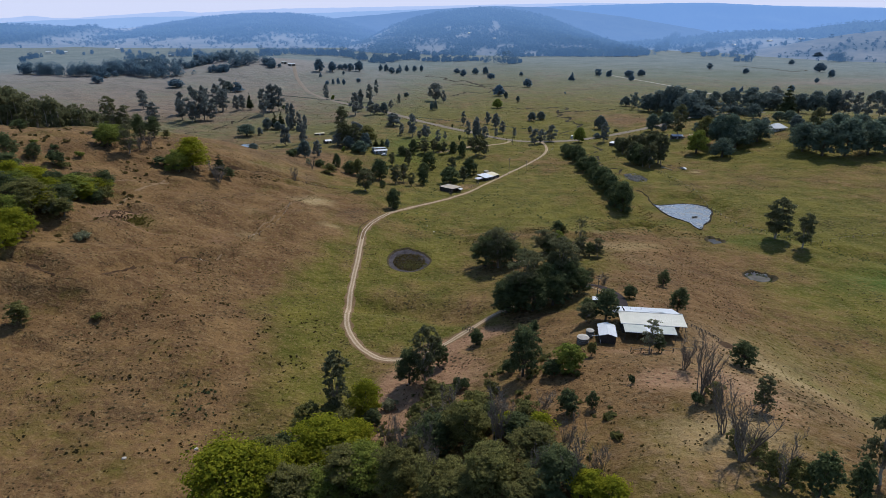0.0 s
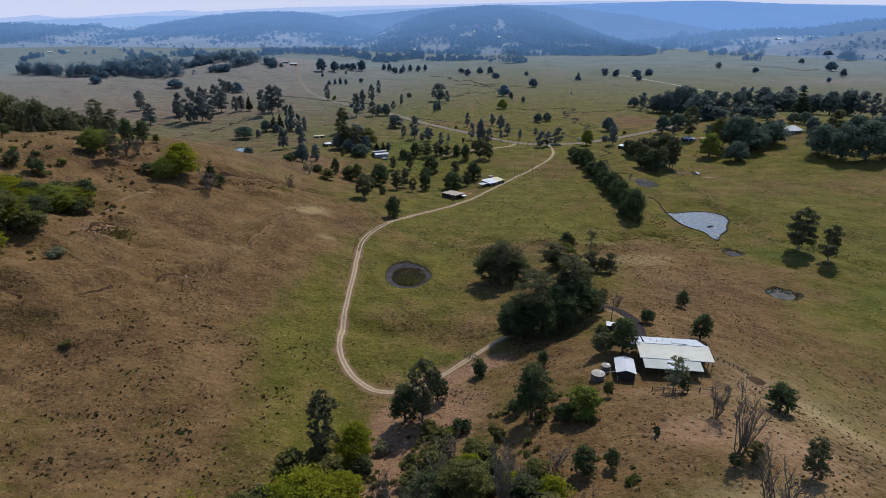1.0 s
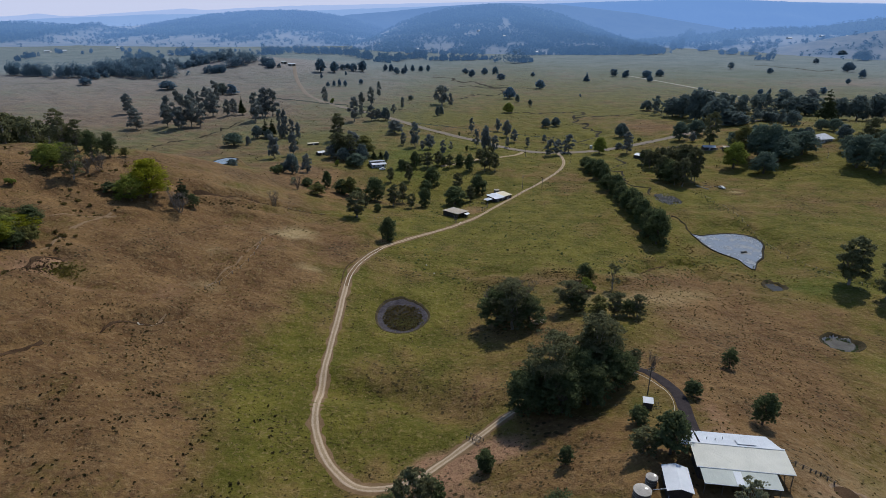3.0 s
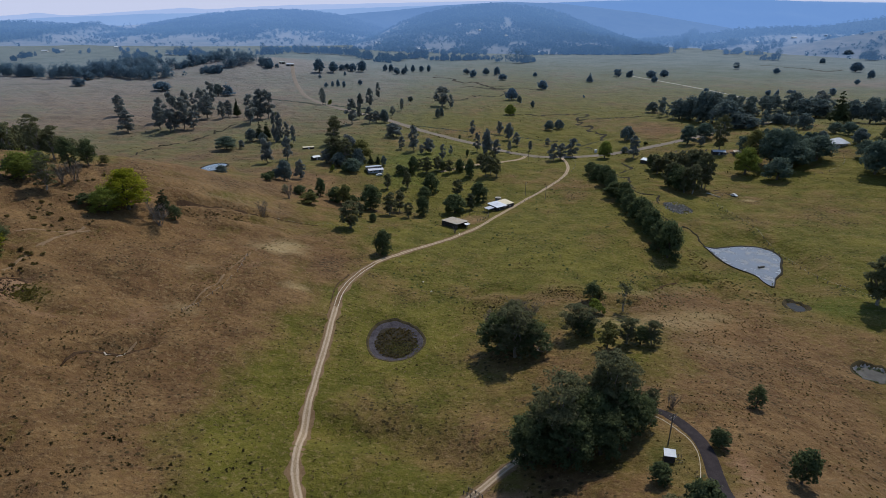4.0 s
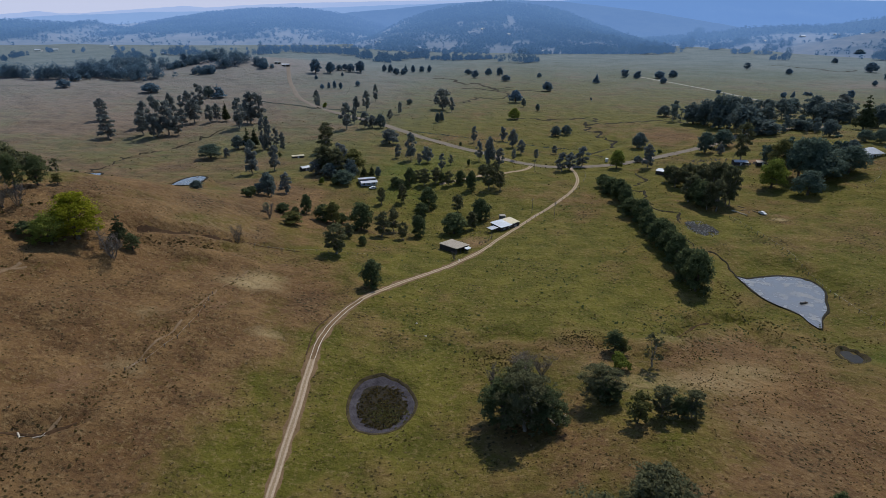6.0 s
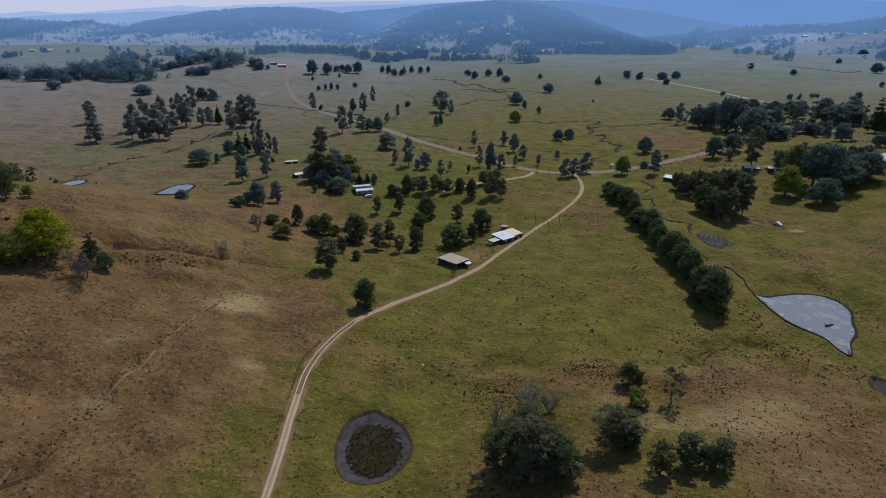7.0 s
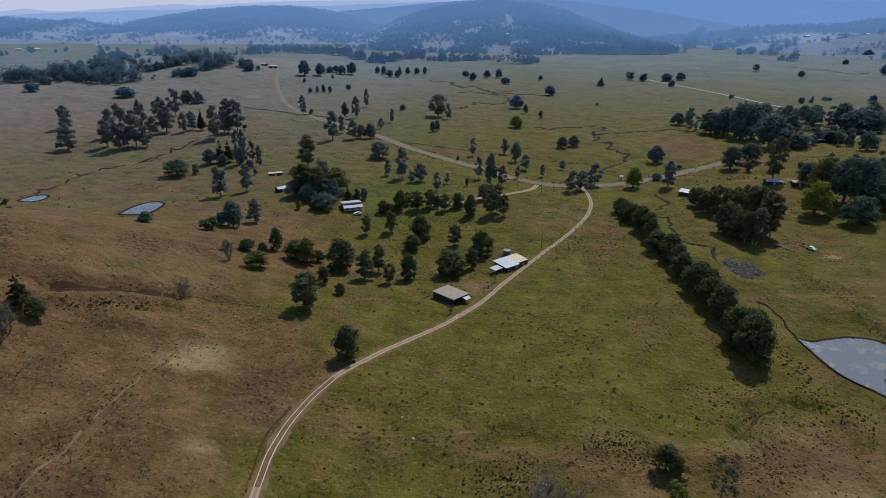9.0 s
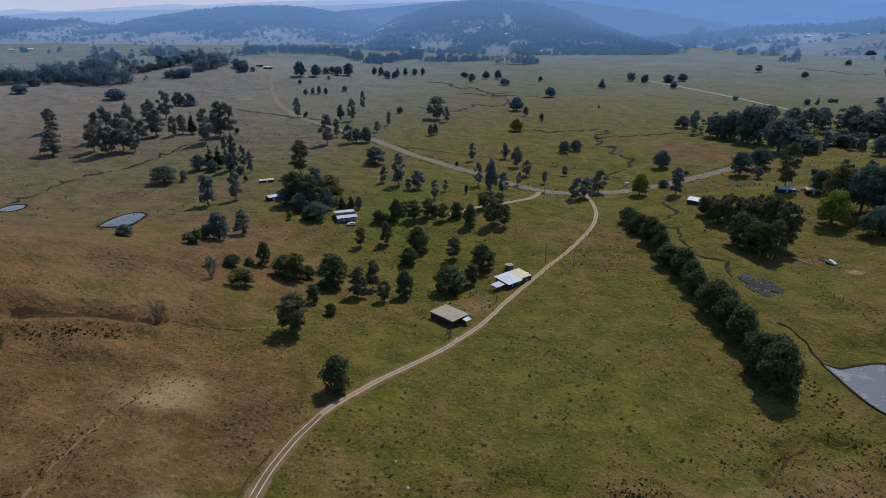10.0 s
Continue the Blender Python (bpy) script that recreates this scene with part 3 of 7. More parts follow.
    pale = 0.9 * blob(-237, 851, 10, 9) + 0.3 * blob(-268, 1000, 16, 12) + 0.15 * blob(78, 110, 40, 45) + 0.12 * blob(33.4, 73.2, 20, 20) + 0.1 * blob(110, 150, 30, 40) + 0.5 * blob(-69.7, 296.4, 10, 6) + 0.5 * blob(-56.9, 256.5, 7, 4) + 0.6 * blob(-72.4, 287.4, 12, 5) + 0.8 * blob(164.8, 393.3, 5, 3) + 0.35 * blob(-86.6, 231.8, 10, 5) + 0.35 * blob(-92.7, 256.1, 9, 5) + 0.35 * blob(44.9, 76.8, 10, 8) + 0.3 * blob(79, 119.1, 8, 12) + 0.25 * blob(90, 276, 12, 11) + 0.3 * blob(40, 246, 12, 8) + 0.3 * blob(69.9, 268.7, 12, 6) + 0.3 * blob(79.4, 219.7, 14, 8)
    pale = pale + 0.45 * blob(72, 240, 16, 9) + 0.4 * blob(88, 252, 14, 8) + 0.3 * blob(50, 236, 12, 6)
    dry = dry + 0.2 * blob(60, 238, 40, 18) + 0.35 * blob(-55, 262, 12, 30) - 0.45 * blob(-66, 315, 13, 8) + 0.6 * blob(-100, 346, 26, 16) + 0.5 * blob(-72, 346, 14, 14)
    for key, val in (("pale", pale + 0.26 * blob(-105, 335, 44, 38) + 0.2 * blob(70, 118, 50, 60)), ("dry", dry), ("haze_tint", far), ("soil", soil), ("lush", lush)):
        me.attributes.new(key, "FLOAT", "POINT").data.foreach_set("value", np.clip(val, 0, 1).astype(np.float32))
    tagged(new("ground", me), "grazed olive and straw-brown rolling pasture", "ground", kind="structure")


build_ground()


def part(name, bm, material, parent, label=""):
    """Link a bmesh (or a mesh) as one object under a thing or a part."""
    if isinstance(bm, bmesh.types.BMesh):
        me = bpy.data.meshes.new(name)
        bmesh.ops.recalc_face_normals(bm, faces=bm.faces)
        bm.to_mesh(me)
        bm.free()
        me.materials.append(material)
    else:
        me = bm
    ob = new(name, me)
    ob.parent = parent
    if label:
        ob["label"] = label
    return ob


def spline(pts, step):
    """Points along a smooth line through pts, about step metres apart."""
    p = [Vector((*q, 0)) for q in pts]
    p = [2 * p[0] - p[1]] + p + [2 * p[-1] - p[-2]]
    out = []
    for i in range(1, len(p) - 2):
        n = max(2, int((p[i + 1] - p[i]).length / step))
        for k in range(n):
            t = k / n
            out.append(0.5 * (2 * p[i] + (p[i + 1] - p[i - 1]) * t + (2 * p[i - 1] - 5 * p[i] + 4 * p[i + 1] - p[i + 2]) * t * t + (3 * p[i] - p[i - 1] - 3 * p[i + 1] + p[i + 2]) * t ** 3))
    return out + [p[-2]]


def ribbon(name, pts, width, material, lift, label, category, step=1.5, wobble=0.15, kind="structure", across=6, sway=0.0, broken=0.0):
    """A strip laid over the ground along a line, with an uneven edge; sway winds it, broken sinks stretches of it."""
    line = spline(pts, step)
    if sway:
        line = [q + Vector((noise.noise(q / 9), noise.noise(q / 9 + Vector((0, 0, 5))), 0)) * sway for q in line]
    verts, faces, uv = [], [], []
    for i, q in enumerate(line):
        d = (line[min(i + 1, len(line) - 1)] - line[max(i - 1, 0)]).normalized()
        side = Vector((d.y, -d.x, 0))
        w = width * (1 + wobble * noise.noise(Vector((q.x / 4, q.y / 4, 7)))) / 2
        for k in range(across + 1):
            s = -1 + 2 * k / across
            v = q + side * (s * w)
            edge = lift * (1.0 if abs(s) < 0.99 else -0.6) - (0.6 if broken and noise.noise(Vector((v.x / 7, v.y / 7, 21))) > 0.5 - broken else 0.0)
            verts.append((v.x, v.y, gz(v.x, v.y) + edge))
            uv.append((s, i * step / width))
    for i in range(len(line) - 1):
        for k in range(across):
            a = i * (across + 1) + k
            faces.append((a, a + 1, a + across + 2, a + across + 1))
    me = mesh_from(name, verts, faces, material, True)
    layer = me.uv_layers.new(name="UVMap")
    flat = np.array([uv[l.vertex_index] for l in me.loops], dtype=np.float32).ravel()
    layer.data.foreach_set("uv", flat)
    return tagged(new(name, me), label, category, kind=kind)


TRACK_LINE = [(23.0, 174.4), (12.4, 166.3), (4.7, 159.3), (-2.1, 153.6), (-7.2, 148.9), (-14.7, 146.5), (-21.4, 147.6), (-27.0, 153.3), (-31.1, 159.9), (-35.0, 169.7), (-36.6, 179.5),
                 (-38.2, 197.6), (-39.1, 213.2), (-39.6, 226.4), (-40.4, 237.3), (-41.0, 248.0), (-41.3, 259.5), (-40.1, 271.0), (-37.4, 282.7), (-33.5, 293.0), (-29.4, 299.8), (-21.2, 311.0),
                 (-4.5, 328.8), (4.5, 340.6), (11.5, 351.4), (21.5, 370.8), (37.8, 397.3), (53.8, 421.5), (68.2, 448.1), (76.1, 471.8), (78.7, 491.7), (78.6, 506.1), (78.8, 514.4)]
ribbon("track_verge", TRACK_LINE[:-8], 4.0, M_PAD, 0.05, "worn brown earth verge of the farm track", "verge", wobble=0.6)
STRIP_FROM, STRIP_TO = TRACK_LINE.index((-41.0, 248.0)), TRACK_LINE.index((-33.5, 293.0)) + 1
ribbon("track", TRACK_LINE[:STRIP_FROM + 1], 2.5, M_TRACK, 0.09, "pale dirt farm track worn bare by wheels", "track")
ribbon("track", TRACK_LINE[STRIP_TO - 1:], 2.5, M_TRACK, 0.09, "pale dirt farm track with two worn wheel ruts", "track")
ribbon("track_middle", TRACK_LINE[STRIP_FROM:STRIP_TO], 2.3, M_PAD, 0.08, "brown worn grass between concrete wheel strips", "verge")
for off in (-0.68, 0.68):
    lane = spline(TRACK_LINE[STRIP_FROM:STRIP_TO], 3.0)
    side = []
    for p, q in zip(lane, lane[1:] + [2 * lane[-1] - lane[-2]]):
        d = (q - p).normalized()
        side.append((p.x + d.y * off, p.y - d.x * off))
    ribbon("wheel_strip", side, 0.42, M_STRIP, 0.16, "narrow pale concrete wheel strip set in the track", "track", 1.0, 0.04, across=2)
ribbon("track_cut", [(-42.6, 246.0), (-43.4, 252.0), (-44.0, 260.3), (-43.4, 269.0), (-41.4, 277.0)], 0.5, M_LIP, 0.12, "dark cut edge beside the farm track", "ditch", 1.0, 0.9, sway=0.4, broken=0.1)
ROAD_LINE = [(-129.3, 718.1), (-96.5, 681.5), (-67.4, 647.5), (-36.4, 604.3), (-2.3, 568.0), (16.6, 552.5), (33.8, 532.1), (53.4, 518.4), (73.4, 515.5), (105.9, 522.5), (142.6, 539.8),
                       (183.5, 562.2), (208.6, 577.1), (250.8, 614.8), (330, 640)]
ribbon("gravel_road", ROAD_LINE, 8.5, M_GRAVEL, 0.12, "grey-brown gravel valley road between grass verges", "road", 4.0)
ribbon("hill_road", [(-272, 1070), (-262, 1030), (-236, 940.8), (-210.1, 866.4), (-187.3, 808.0), (-150.0, 747.9), (-129.0, 718.0)], 6.5, M_GRAVEL, 0.2, "pale gravel road climbing a distant rise", "road", 6.0)
ribbon("side_drive", [(-12, 462), (5, 474), (14.3, 481.1), (27.2, 488.4), (44.7, 502.0), (51.2, 514.1)], 3.6, M_TRACK, 0.09, "short pale dirt drive joining the road", "track")
ribbon("far_lane", [(285, 1110), (311.1, 1029.0), (340.4, 923.5), (359.3, 826.3), (372, 780)], 4.0, M_LANE, 0.2, "thin pale lane across the far flat", "track", 6.0)
ribbon("driveway", [(47.0, 143.5), (48.6, 147.5), (50.0, 153.6), (51.7, 161.6), (52.3, 168.5), (51.5, 174.7), (49.0, 179.7), (45.6, 182.8), (40, 186)], 3.4, M_ASPHALT, 0.12, "dark sealed driveway curving to the homestead", "driveway", 1.0, 0.03)
ribbon("driveway_edge", [(46.6, 153.0), (48.6, 158.0), (49.9, 162.6), (50.3, 168.0), (49.3, 173.5), (47.0, 177.6), (43.6, 180.2)], 0.22, M_KERB, 0.16, "pale concrete edging beside the driveway", "kerb", 0.8, 0.1, across=2)
for creek in CREEKS:
    wide = 5.0 if creek[0][1] > 900 else 3.2 if creek[0][1] > 600 else 1.8 if creek[0][1] > 400 else 0.9
    ribbon("creek", creek, wide, M_CREEK, 0.2, "narrow dark meandering creek bed in grass", "creek", 1.4, 1.1, sway=7.0 if wide > 1 else 3.0, broken=0.08 if wide > 1 else 0.2)
# brown earth strip with the shadow of the cut put into its colour
ribbon("ditch", [(-121, 308.2), (-114.5, 311.2), (-103, 318.2), (-91.5, 324.2)], 2.8, M_LIP, 0.1, "eroded ditch across the dry hillside, its shade painted in", "ditch", 1.5, 0.8)
ribbon("ditch", [(-91.5, 324.2), (-80, 328.4), (-66, 331.4)], 0.45, M_LIP, 0.07, "thin dark end of an eroded ditch", "ditch", 1.5, 0.8, broken=0.15)
# red earth strips, dark to stand for the shade under each lip
ribbon("scarp", [(-134.2, 199.7), (-135.4, 204.8), (-135.7, 210.5), (-135.3, 216.7), (-135.2, 222.7), (-132.7, 225.1), (-128.4, 223.3)], 1.3, M_LIP, 0.16, "eroded lip on the dry hillside, its shade painted dark", "ditch", 1.0, 1.4, sway=1.2, broken=0.12)
ribbon("scarp", [(-113.6, 170.1), (-112.4, 173.9), (-110.6, 176.8), (-108.8, 181.5)], 1.2, M_LIP, 0.16, "eroded lip on the dry hillside, its shade painted dark", "ditch", 1.0, 1.4, sway=1.2, broken=0.12)
ribbon("scarp", [(-138.3, 166.2), (-135.5, 166.5), (-132.0, 165.4), (-128.1, 164.4), (-124.1, 163.6)], 1.6, M_LIP, 0.16, "eroded lip on the dry hillside, its shade painted dark", "ditch", 1.0, 1.4, sway=1.2, broken=0.12)
ribbon("scarp", [(-103.2, 191.3), (-99.1, 200.1), (-92.1, 204.3), (-86.3, 210.6)], 1, M_LIP, 0.16, "eroded lip on the dry hillside, its shade painted dark", "ditch", 1.0, 1.4, sway=1.2, broken=0.12)
ribbon("cut_bank", [(73.3, 273.8), (78.3, 279.3), (84, 285.9), (90.8, 289.9)], 0.9, M_LIP, 0.12, "dark eroded creek bank in dry pasture", "bank", 0.8, 1.2, sway=0.5, broken=0.15)
ribbon("hill_path", [(-137.6, 226.7), (-137.7, 242.1), (-136.6, 256.6), (-134.8, 265.3)], 1.3, M_PALE_PAD, 0.1, "faint pale worn path along the hillside", "track", 1.2, 1.0, sway=1.0, broken=0.15)
ribbon("hill_path", [(-152.0, 247.8), (-145.6, 254.6), (-138.9, 259.0), (-132.2, 264.1)], 1, M_PALE_PAD, 0.1, "faint pale worn path along the hillside", "track", 1.2, 1.0, sway=1.0, broken=0.15)
ribbon("fence_strip", [(-91.3, 203.7), (-85.9, 230.1), (-81.5, 250.0), (-79.1, 272.6), (-77.0, 300.0)], 0.5, M_PALE_PAD, 0.08, "faint worn strip under an old fence", "verge", 1.0, 1.2, sway=0.2, broken=0.3)


def blot(name, h, inner, z, material, label, category, bumps=0.12, seed=0, kind="structure", domed=0.0):
    """A flat sheet of water or mud with an uneven round edge, lying in a hollow."""
    a = radians(h[4])
    verts, faces = [(h[0], h[1], z + domed)], []
    rings, segs = 5, 56
    for r in range(1, rings + 1):
        for k in range(segs):
            t = 2 * math.pi * k / segs
            s = inner * r / rings * (1 + bumps * noise.noise(Vector((math.cos(t) * 1.3, math.sin(t) * 1.3, seed))) + 0.3 * bumps * noise.noise(Vector((math.cos(t) * 6, math.sin(t) * 6, seed))))
            s *= float(bulge(h, t if t < math.pi else t - 2 * math.pi))
            u, v = s * h[2] * math.cos(t), s * h[3] * math.sin(t)
            verts.append((h[0] + u * math.cos(a) - v * math.sin(a), h[1] + u * math.sin(a) + v * math.cos(a), z + domed * (1 - (r / rings) ** 2)))
    for k in range(segs):
        faces.append((0, 1 + k, 1 + (k + 1) % segs))
        for r in range(rings - 1):
            p, q = 1 + r * segs, 1 + (r + 1) * segs
            faces.append((p + k, q + k, q + (k + 1) % segs, p + (k + 1) % segs))
    return tagged(new(name, mesh_from(name, verts, faces, material, True)), label, category, kind=kind)


def rim(name, h, r0, r1, material, label, category):
    """The bare bank round a hollow, draped on the ground."""
    a = radians(h[4])
    verts, faces = [], []
    segs, rings = 72, 6
    for r in range(rings + 1):
        for k in range(segs):
            t = 2 * math.pi * k / segs
            s = r0 + (r1 - r0) * r / rings
            s *= 1 + 0.07 * noise.noise(Vector((math.cos(t) * 3, math.sin(t) * 3, 2.5))) + 0.05 * math.cos(3 * t + 1.2)
            s *= float(bulge(h, t if t < math.pi else t - 2 * math.pi))
            u, v = s * h[2] * math.cos(t), s * h[3] * math.sin(t)
            x, y = h[0] + u * math.cos(a) - v * math.sin(a), h[1] + u * math.sin(a) + v * math.cos(a)
            verts.append((x, y, gz(x, y) + (0.12 if 0 < r < rings else -0.1)))
    for r in range(rings):
        for k in range(segs):
            p, q = r * segs, (r + 1) * segs
            faces.append((p + k, q + k, q + (k + 1) % segs, p + (k + 1) % segs))
    return tagged(new(name, mesh_from(name, verts, faces, material, True)), label, category, kind="structure")


dry, pond, dam_a, dam_b, pit, pool, ring, rocks = HOLLOWS
# dark ring: bank earth with the shadow of the dam's edge painted in
rim("dam_bank", dry, 0.89, 0.99, M_BANK, "earth bank round a dry dam, edge shade painted dark", "bank")
rim("dam_shore", dry, 0.45, 0.93, M_MUD, "grey cracked mud ring of the dry dam", "mud")
blot("dam_bed", dry, 0.78, LEVEL[dry] - 1.40, M_MUD_DARK, "dark weedy bed of a dried-up farm dam", "mud", 0.15, 4)


def water_sheet(name, outline, z, material, label, bank):
    """A level sheet of water inside a smooth outline, with a dark trodden bank round it."""
    loop = spline(outline + outline[:1], 1.2)[:-1]
    cx, cy = sum(p.x for p in loop) / len(loop), sum(p.y for p in loop) / len(loop)
    n = len(loop)
    verts, faces = [(cx, cy, z)], []
    for s in (0.5, 1.0):
        for k, p in enumerate(loop):
            f = s * (1 + (0.05 * noise.noise(Vector((p.x / 3, p.y / 3, 1))) + 0.05 * noise.noise(Vector((p.x / 1.2, p.y / 1.2, 6))) if s == 1 else 0))
            verts.append((cx + (p.x - cx) * f, cy + (p.y - cy) * f, z))
    for k in range(n):
        q = (k + 1) % n
        faces += [(0, 1 + k, 1 + q), (1 + k, 1 + n + k, 1 + n + q, 1 + q)]
    tagged(new(name, mesh_from(name, verts, faces, material)), label, "water", kind="structure")
    verts, faces = [], []
    for k, p in enumerate(loop):
        d = Vector((p.x - cx, p.y - cy, 0)).normalized()
        w = bank * (1 + 0.8 * noise.noise(Vector((p.x / 5, p.y / 5, 4))))
        for s, up in ((-0.5, -0.1), (0.1, 0.12), (0.7, 0.22), (1.4 * w, -0.12)):
            x, y = p.x + d.x * s, p.y + d.y * s
            verts.append((x, y, max(gz(x, y), z) + up))
    for k in range(n):
        q = (k + 1) % n
        for r in range(3):
            faces.append((4 * k + r, 4 * k + r + 1, 4 * q + r + 1, 4 * q + r))
    tagged(new(name + "_bank", mesh_from(name + "_bank", verts, faces, M_CREEK, True)), "dark trodden earth bank at the water's edge", "bank", kind="structure")


water_sheet("pond", [(115.9, 327.7), (119.9, 325.4), (125.6, 326.9), (133.9, 328.6), (141.0, 327.2), (144.8, 322.6), (144.6, 314.5), (140.3, 306.1), (137.0, 298.6), (131.4, 291.9), (126.8, 284.0), (125.0, 288.4), (124.9, 294.0), (123.2, 297.8), (119.8, 302.6), (117.3, 310.0)],
            LEVEL[pond] - 0.02, M_WATER, "pale sky-grey farm pond with a pointed end", 0.55)
water_sheet("dam_west", [(-156.0, 408.5), (-150.6, 408.6), (-146.0, 409.8), (-143.0, 413.7), (-142.6, 420.7), (-143.3, 425.6), (-147.1, 427.9), (-150.8, 426.9), (-153.9, 422.6), (-155.6, 416.0)], LEVEL[dam_a] - 0.02, M_WATER, "small oval dam of pale water", 0.8)
water_sheet("dam_gully", [(-237, 453), (-234, 461), (-228, 463), (-225, 457), (-229, 451)], LEVEL[dam_b] - 0.02, M_WATER, "small grey dam at the head of a gully", 0.8)
rim("pit_bank", pit, 0.70, 1.15, M_BANK, "dark earth bank round a small dam", "bank")
blot("pit_water", pit, 0.80, LEVEL[pit] - 1.3, M_PIT, "dark low water in a small dam", "water", 0.15, 2)
rim("pool_bank", pool, 0.75, 1.25, M_BANK, "dark muddy bank of a soak", "bank")
blot("pool_water", pool, 0.8, LEVEL[pool] - 0.85, M_POOL, "tiny soak of grey water in mud", "water", 0.2, 5)
rim("ring_bank", ring, 0.95, 1.25, M_KERB_SOIL, "bare earth rim of a shallow round hollow", "bank")
blot("ring_bed", ring, 0.85, LEVEL[ring] - 0.6, M_LIP, "bare brown bed of a shallow round hollow", "soil", 0.1, 6)
blot("creek_pool", rocks, 0.75, LEVEL[rocks] - 0.62, M_POOL, "shallow stony pool in the creek", "water", 0.8, 9)

RNG = np.random.default_rng(7)


def stones(name, n, place, size, material, label, category, floor=-99.0):
    """Many small stones in one mesh."""
    verts, faces = [], []
    for _ in range(n):
        x, y = place()
        s = size * RNG.uniform(0.4, 1.4)
        z = max(gz(x, y), floor) + s * 0.15
        b = len(verts)
        pts = [(1, 0, 0), (0.3, 0.9, 0), (-0.8, 0.5, 0), (-0.7, -0.6, 0), (0.4, -0.9, 0), (0.1, 0.05, 0.8)]
        t = RNG.uniform(0, 6.28)
        for px, py, pz in pts:
            j = RNG.uniform(0.75, 1.25)
            verts.append((x + s * j * (px * math.cos(t) - py * math.sin(t)), y + s * j * (px * math.sin(t) + py * math.cos(t)), z + s * j * pz - (s * 0.4 if pz == 0 else 0)))
        faces += [(b + k, b + (k + 1) % 5, b + 5) for k in range(5)]
    return tagged(new(name, mesh_from(name, verts, faces, material)), label, category, kind="stuff")


def in_hollow(h, lo, hi):
    def place():
        t, r = RNG.uniform(0, 6.28), math.sqrt(RNG.uniform(lo * lo, hi * hi))
        return h[0] + r * h[2] * math.cos(t), h[1] + r * h[3] * math.sin(t)
    return place


stones("creek_stones", 130, in_hollow(rocks, 0.1, 0.9), 0.42, M_STONE, "pale river stones in a shallow creek pool", "stones", LEVEL[rocks] - 0.62)
def far_bank(h):
    def place():
        t = RNG.uniform(0.5, 2.7)
        return h[0] + 0.86 * h[2] * math.cos(t) * RNG.uniform(0.9, 1.1), h[1] + 0.86 * h[3] * math.sin(t) * RNG.uniform(0.88, 1.1)
    return place


stones("dam_stones", 34, far_bank(pit), 0.6, M_STONE, "pale stones along a dam bank", "stones")
stones("yard_heap", 60, lambda: (196 + RNG.normal(0, 9), 500 + RNG.normal(0, 2.2)), 0.9, M_POST, "grey heap of timber and scrap beside the sheds", "heap")
stones("yard_heap", 40, lambda: (174 + RNG.normal(0, 7), 520 + RNG.normal(0, 2.5)), 0.8, M_DEADWOOD, "brown heap of broken timber beside the road", "heap")
stones("eroded_clods", 170, lambda: (-131.5 + RNG.normal(0, 2.8), 215.5 + RNG.normal(0, 5)), 0.42, M_LIP, "dark red-brown clods in an eroded patch", "clods")
stones("dam_weed", 200, in_hollow(dry, 0.02, 0.72), 0.45, M_MUD_DARK, "dark weed clumps on a dry dam bed", "weed")


# ---- trees ----
def tube(verts, faces, a, b, ra, rb, sides=6):
    """A tapered limb from a to b added to lists."""
    a, b = Vector(a), Vector(b)
    d = (b - a).normalized()
    u = d.orthogonal().normalized()
    w = d.cross(u)
    base = len(verts)
    for c, r in ((a, ra), (b, rb)):
        for k in range(sides):
            t = 2 * math.pi * k / sides
            verts.append(tuple(c + (u * math.cos(t) + w * math.sin(t)) * r))
    for k in range(sides):
        q = (k + 1) % sides
        faces.append((base + k, base + q, base + sides + q, base + sides + k))
    faces.append(tuple(base + sides + k for k in range(sides)))


def limb_path(verts, faces, a, b, ra, rb, rng, bend=0.12, n=3, sides=6):
    """A crooked limb in n pieces."""
    a, b = Vector(a), Vector(b)
    length = (b - a).length
    prev, rp = a, ra
    for k in range(1, n + 1):
        f = k / n
        q = a.lerp(b, f)
        if k < n:
            q += Vector(rng.normal(0, bend * length / n, 3))
        r = ra + (rb - ra) * f
        tube(verts, faces, prev, q, rp, r, sides)
        prev, rp = q, r


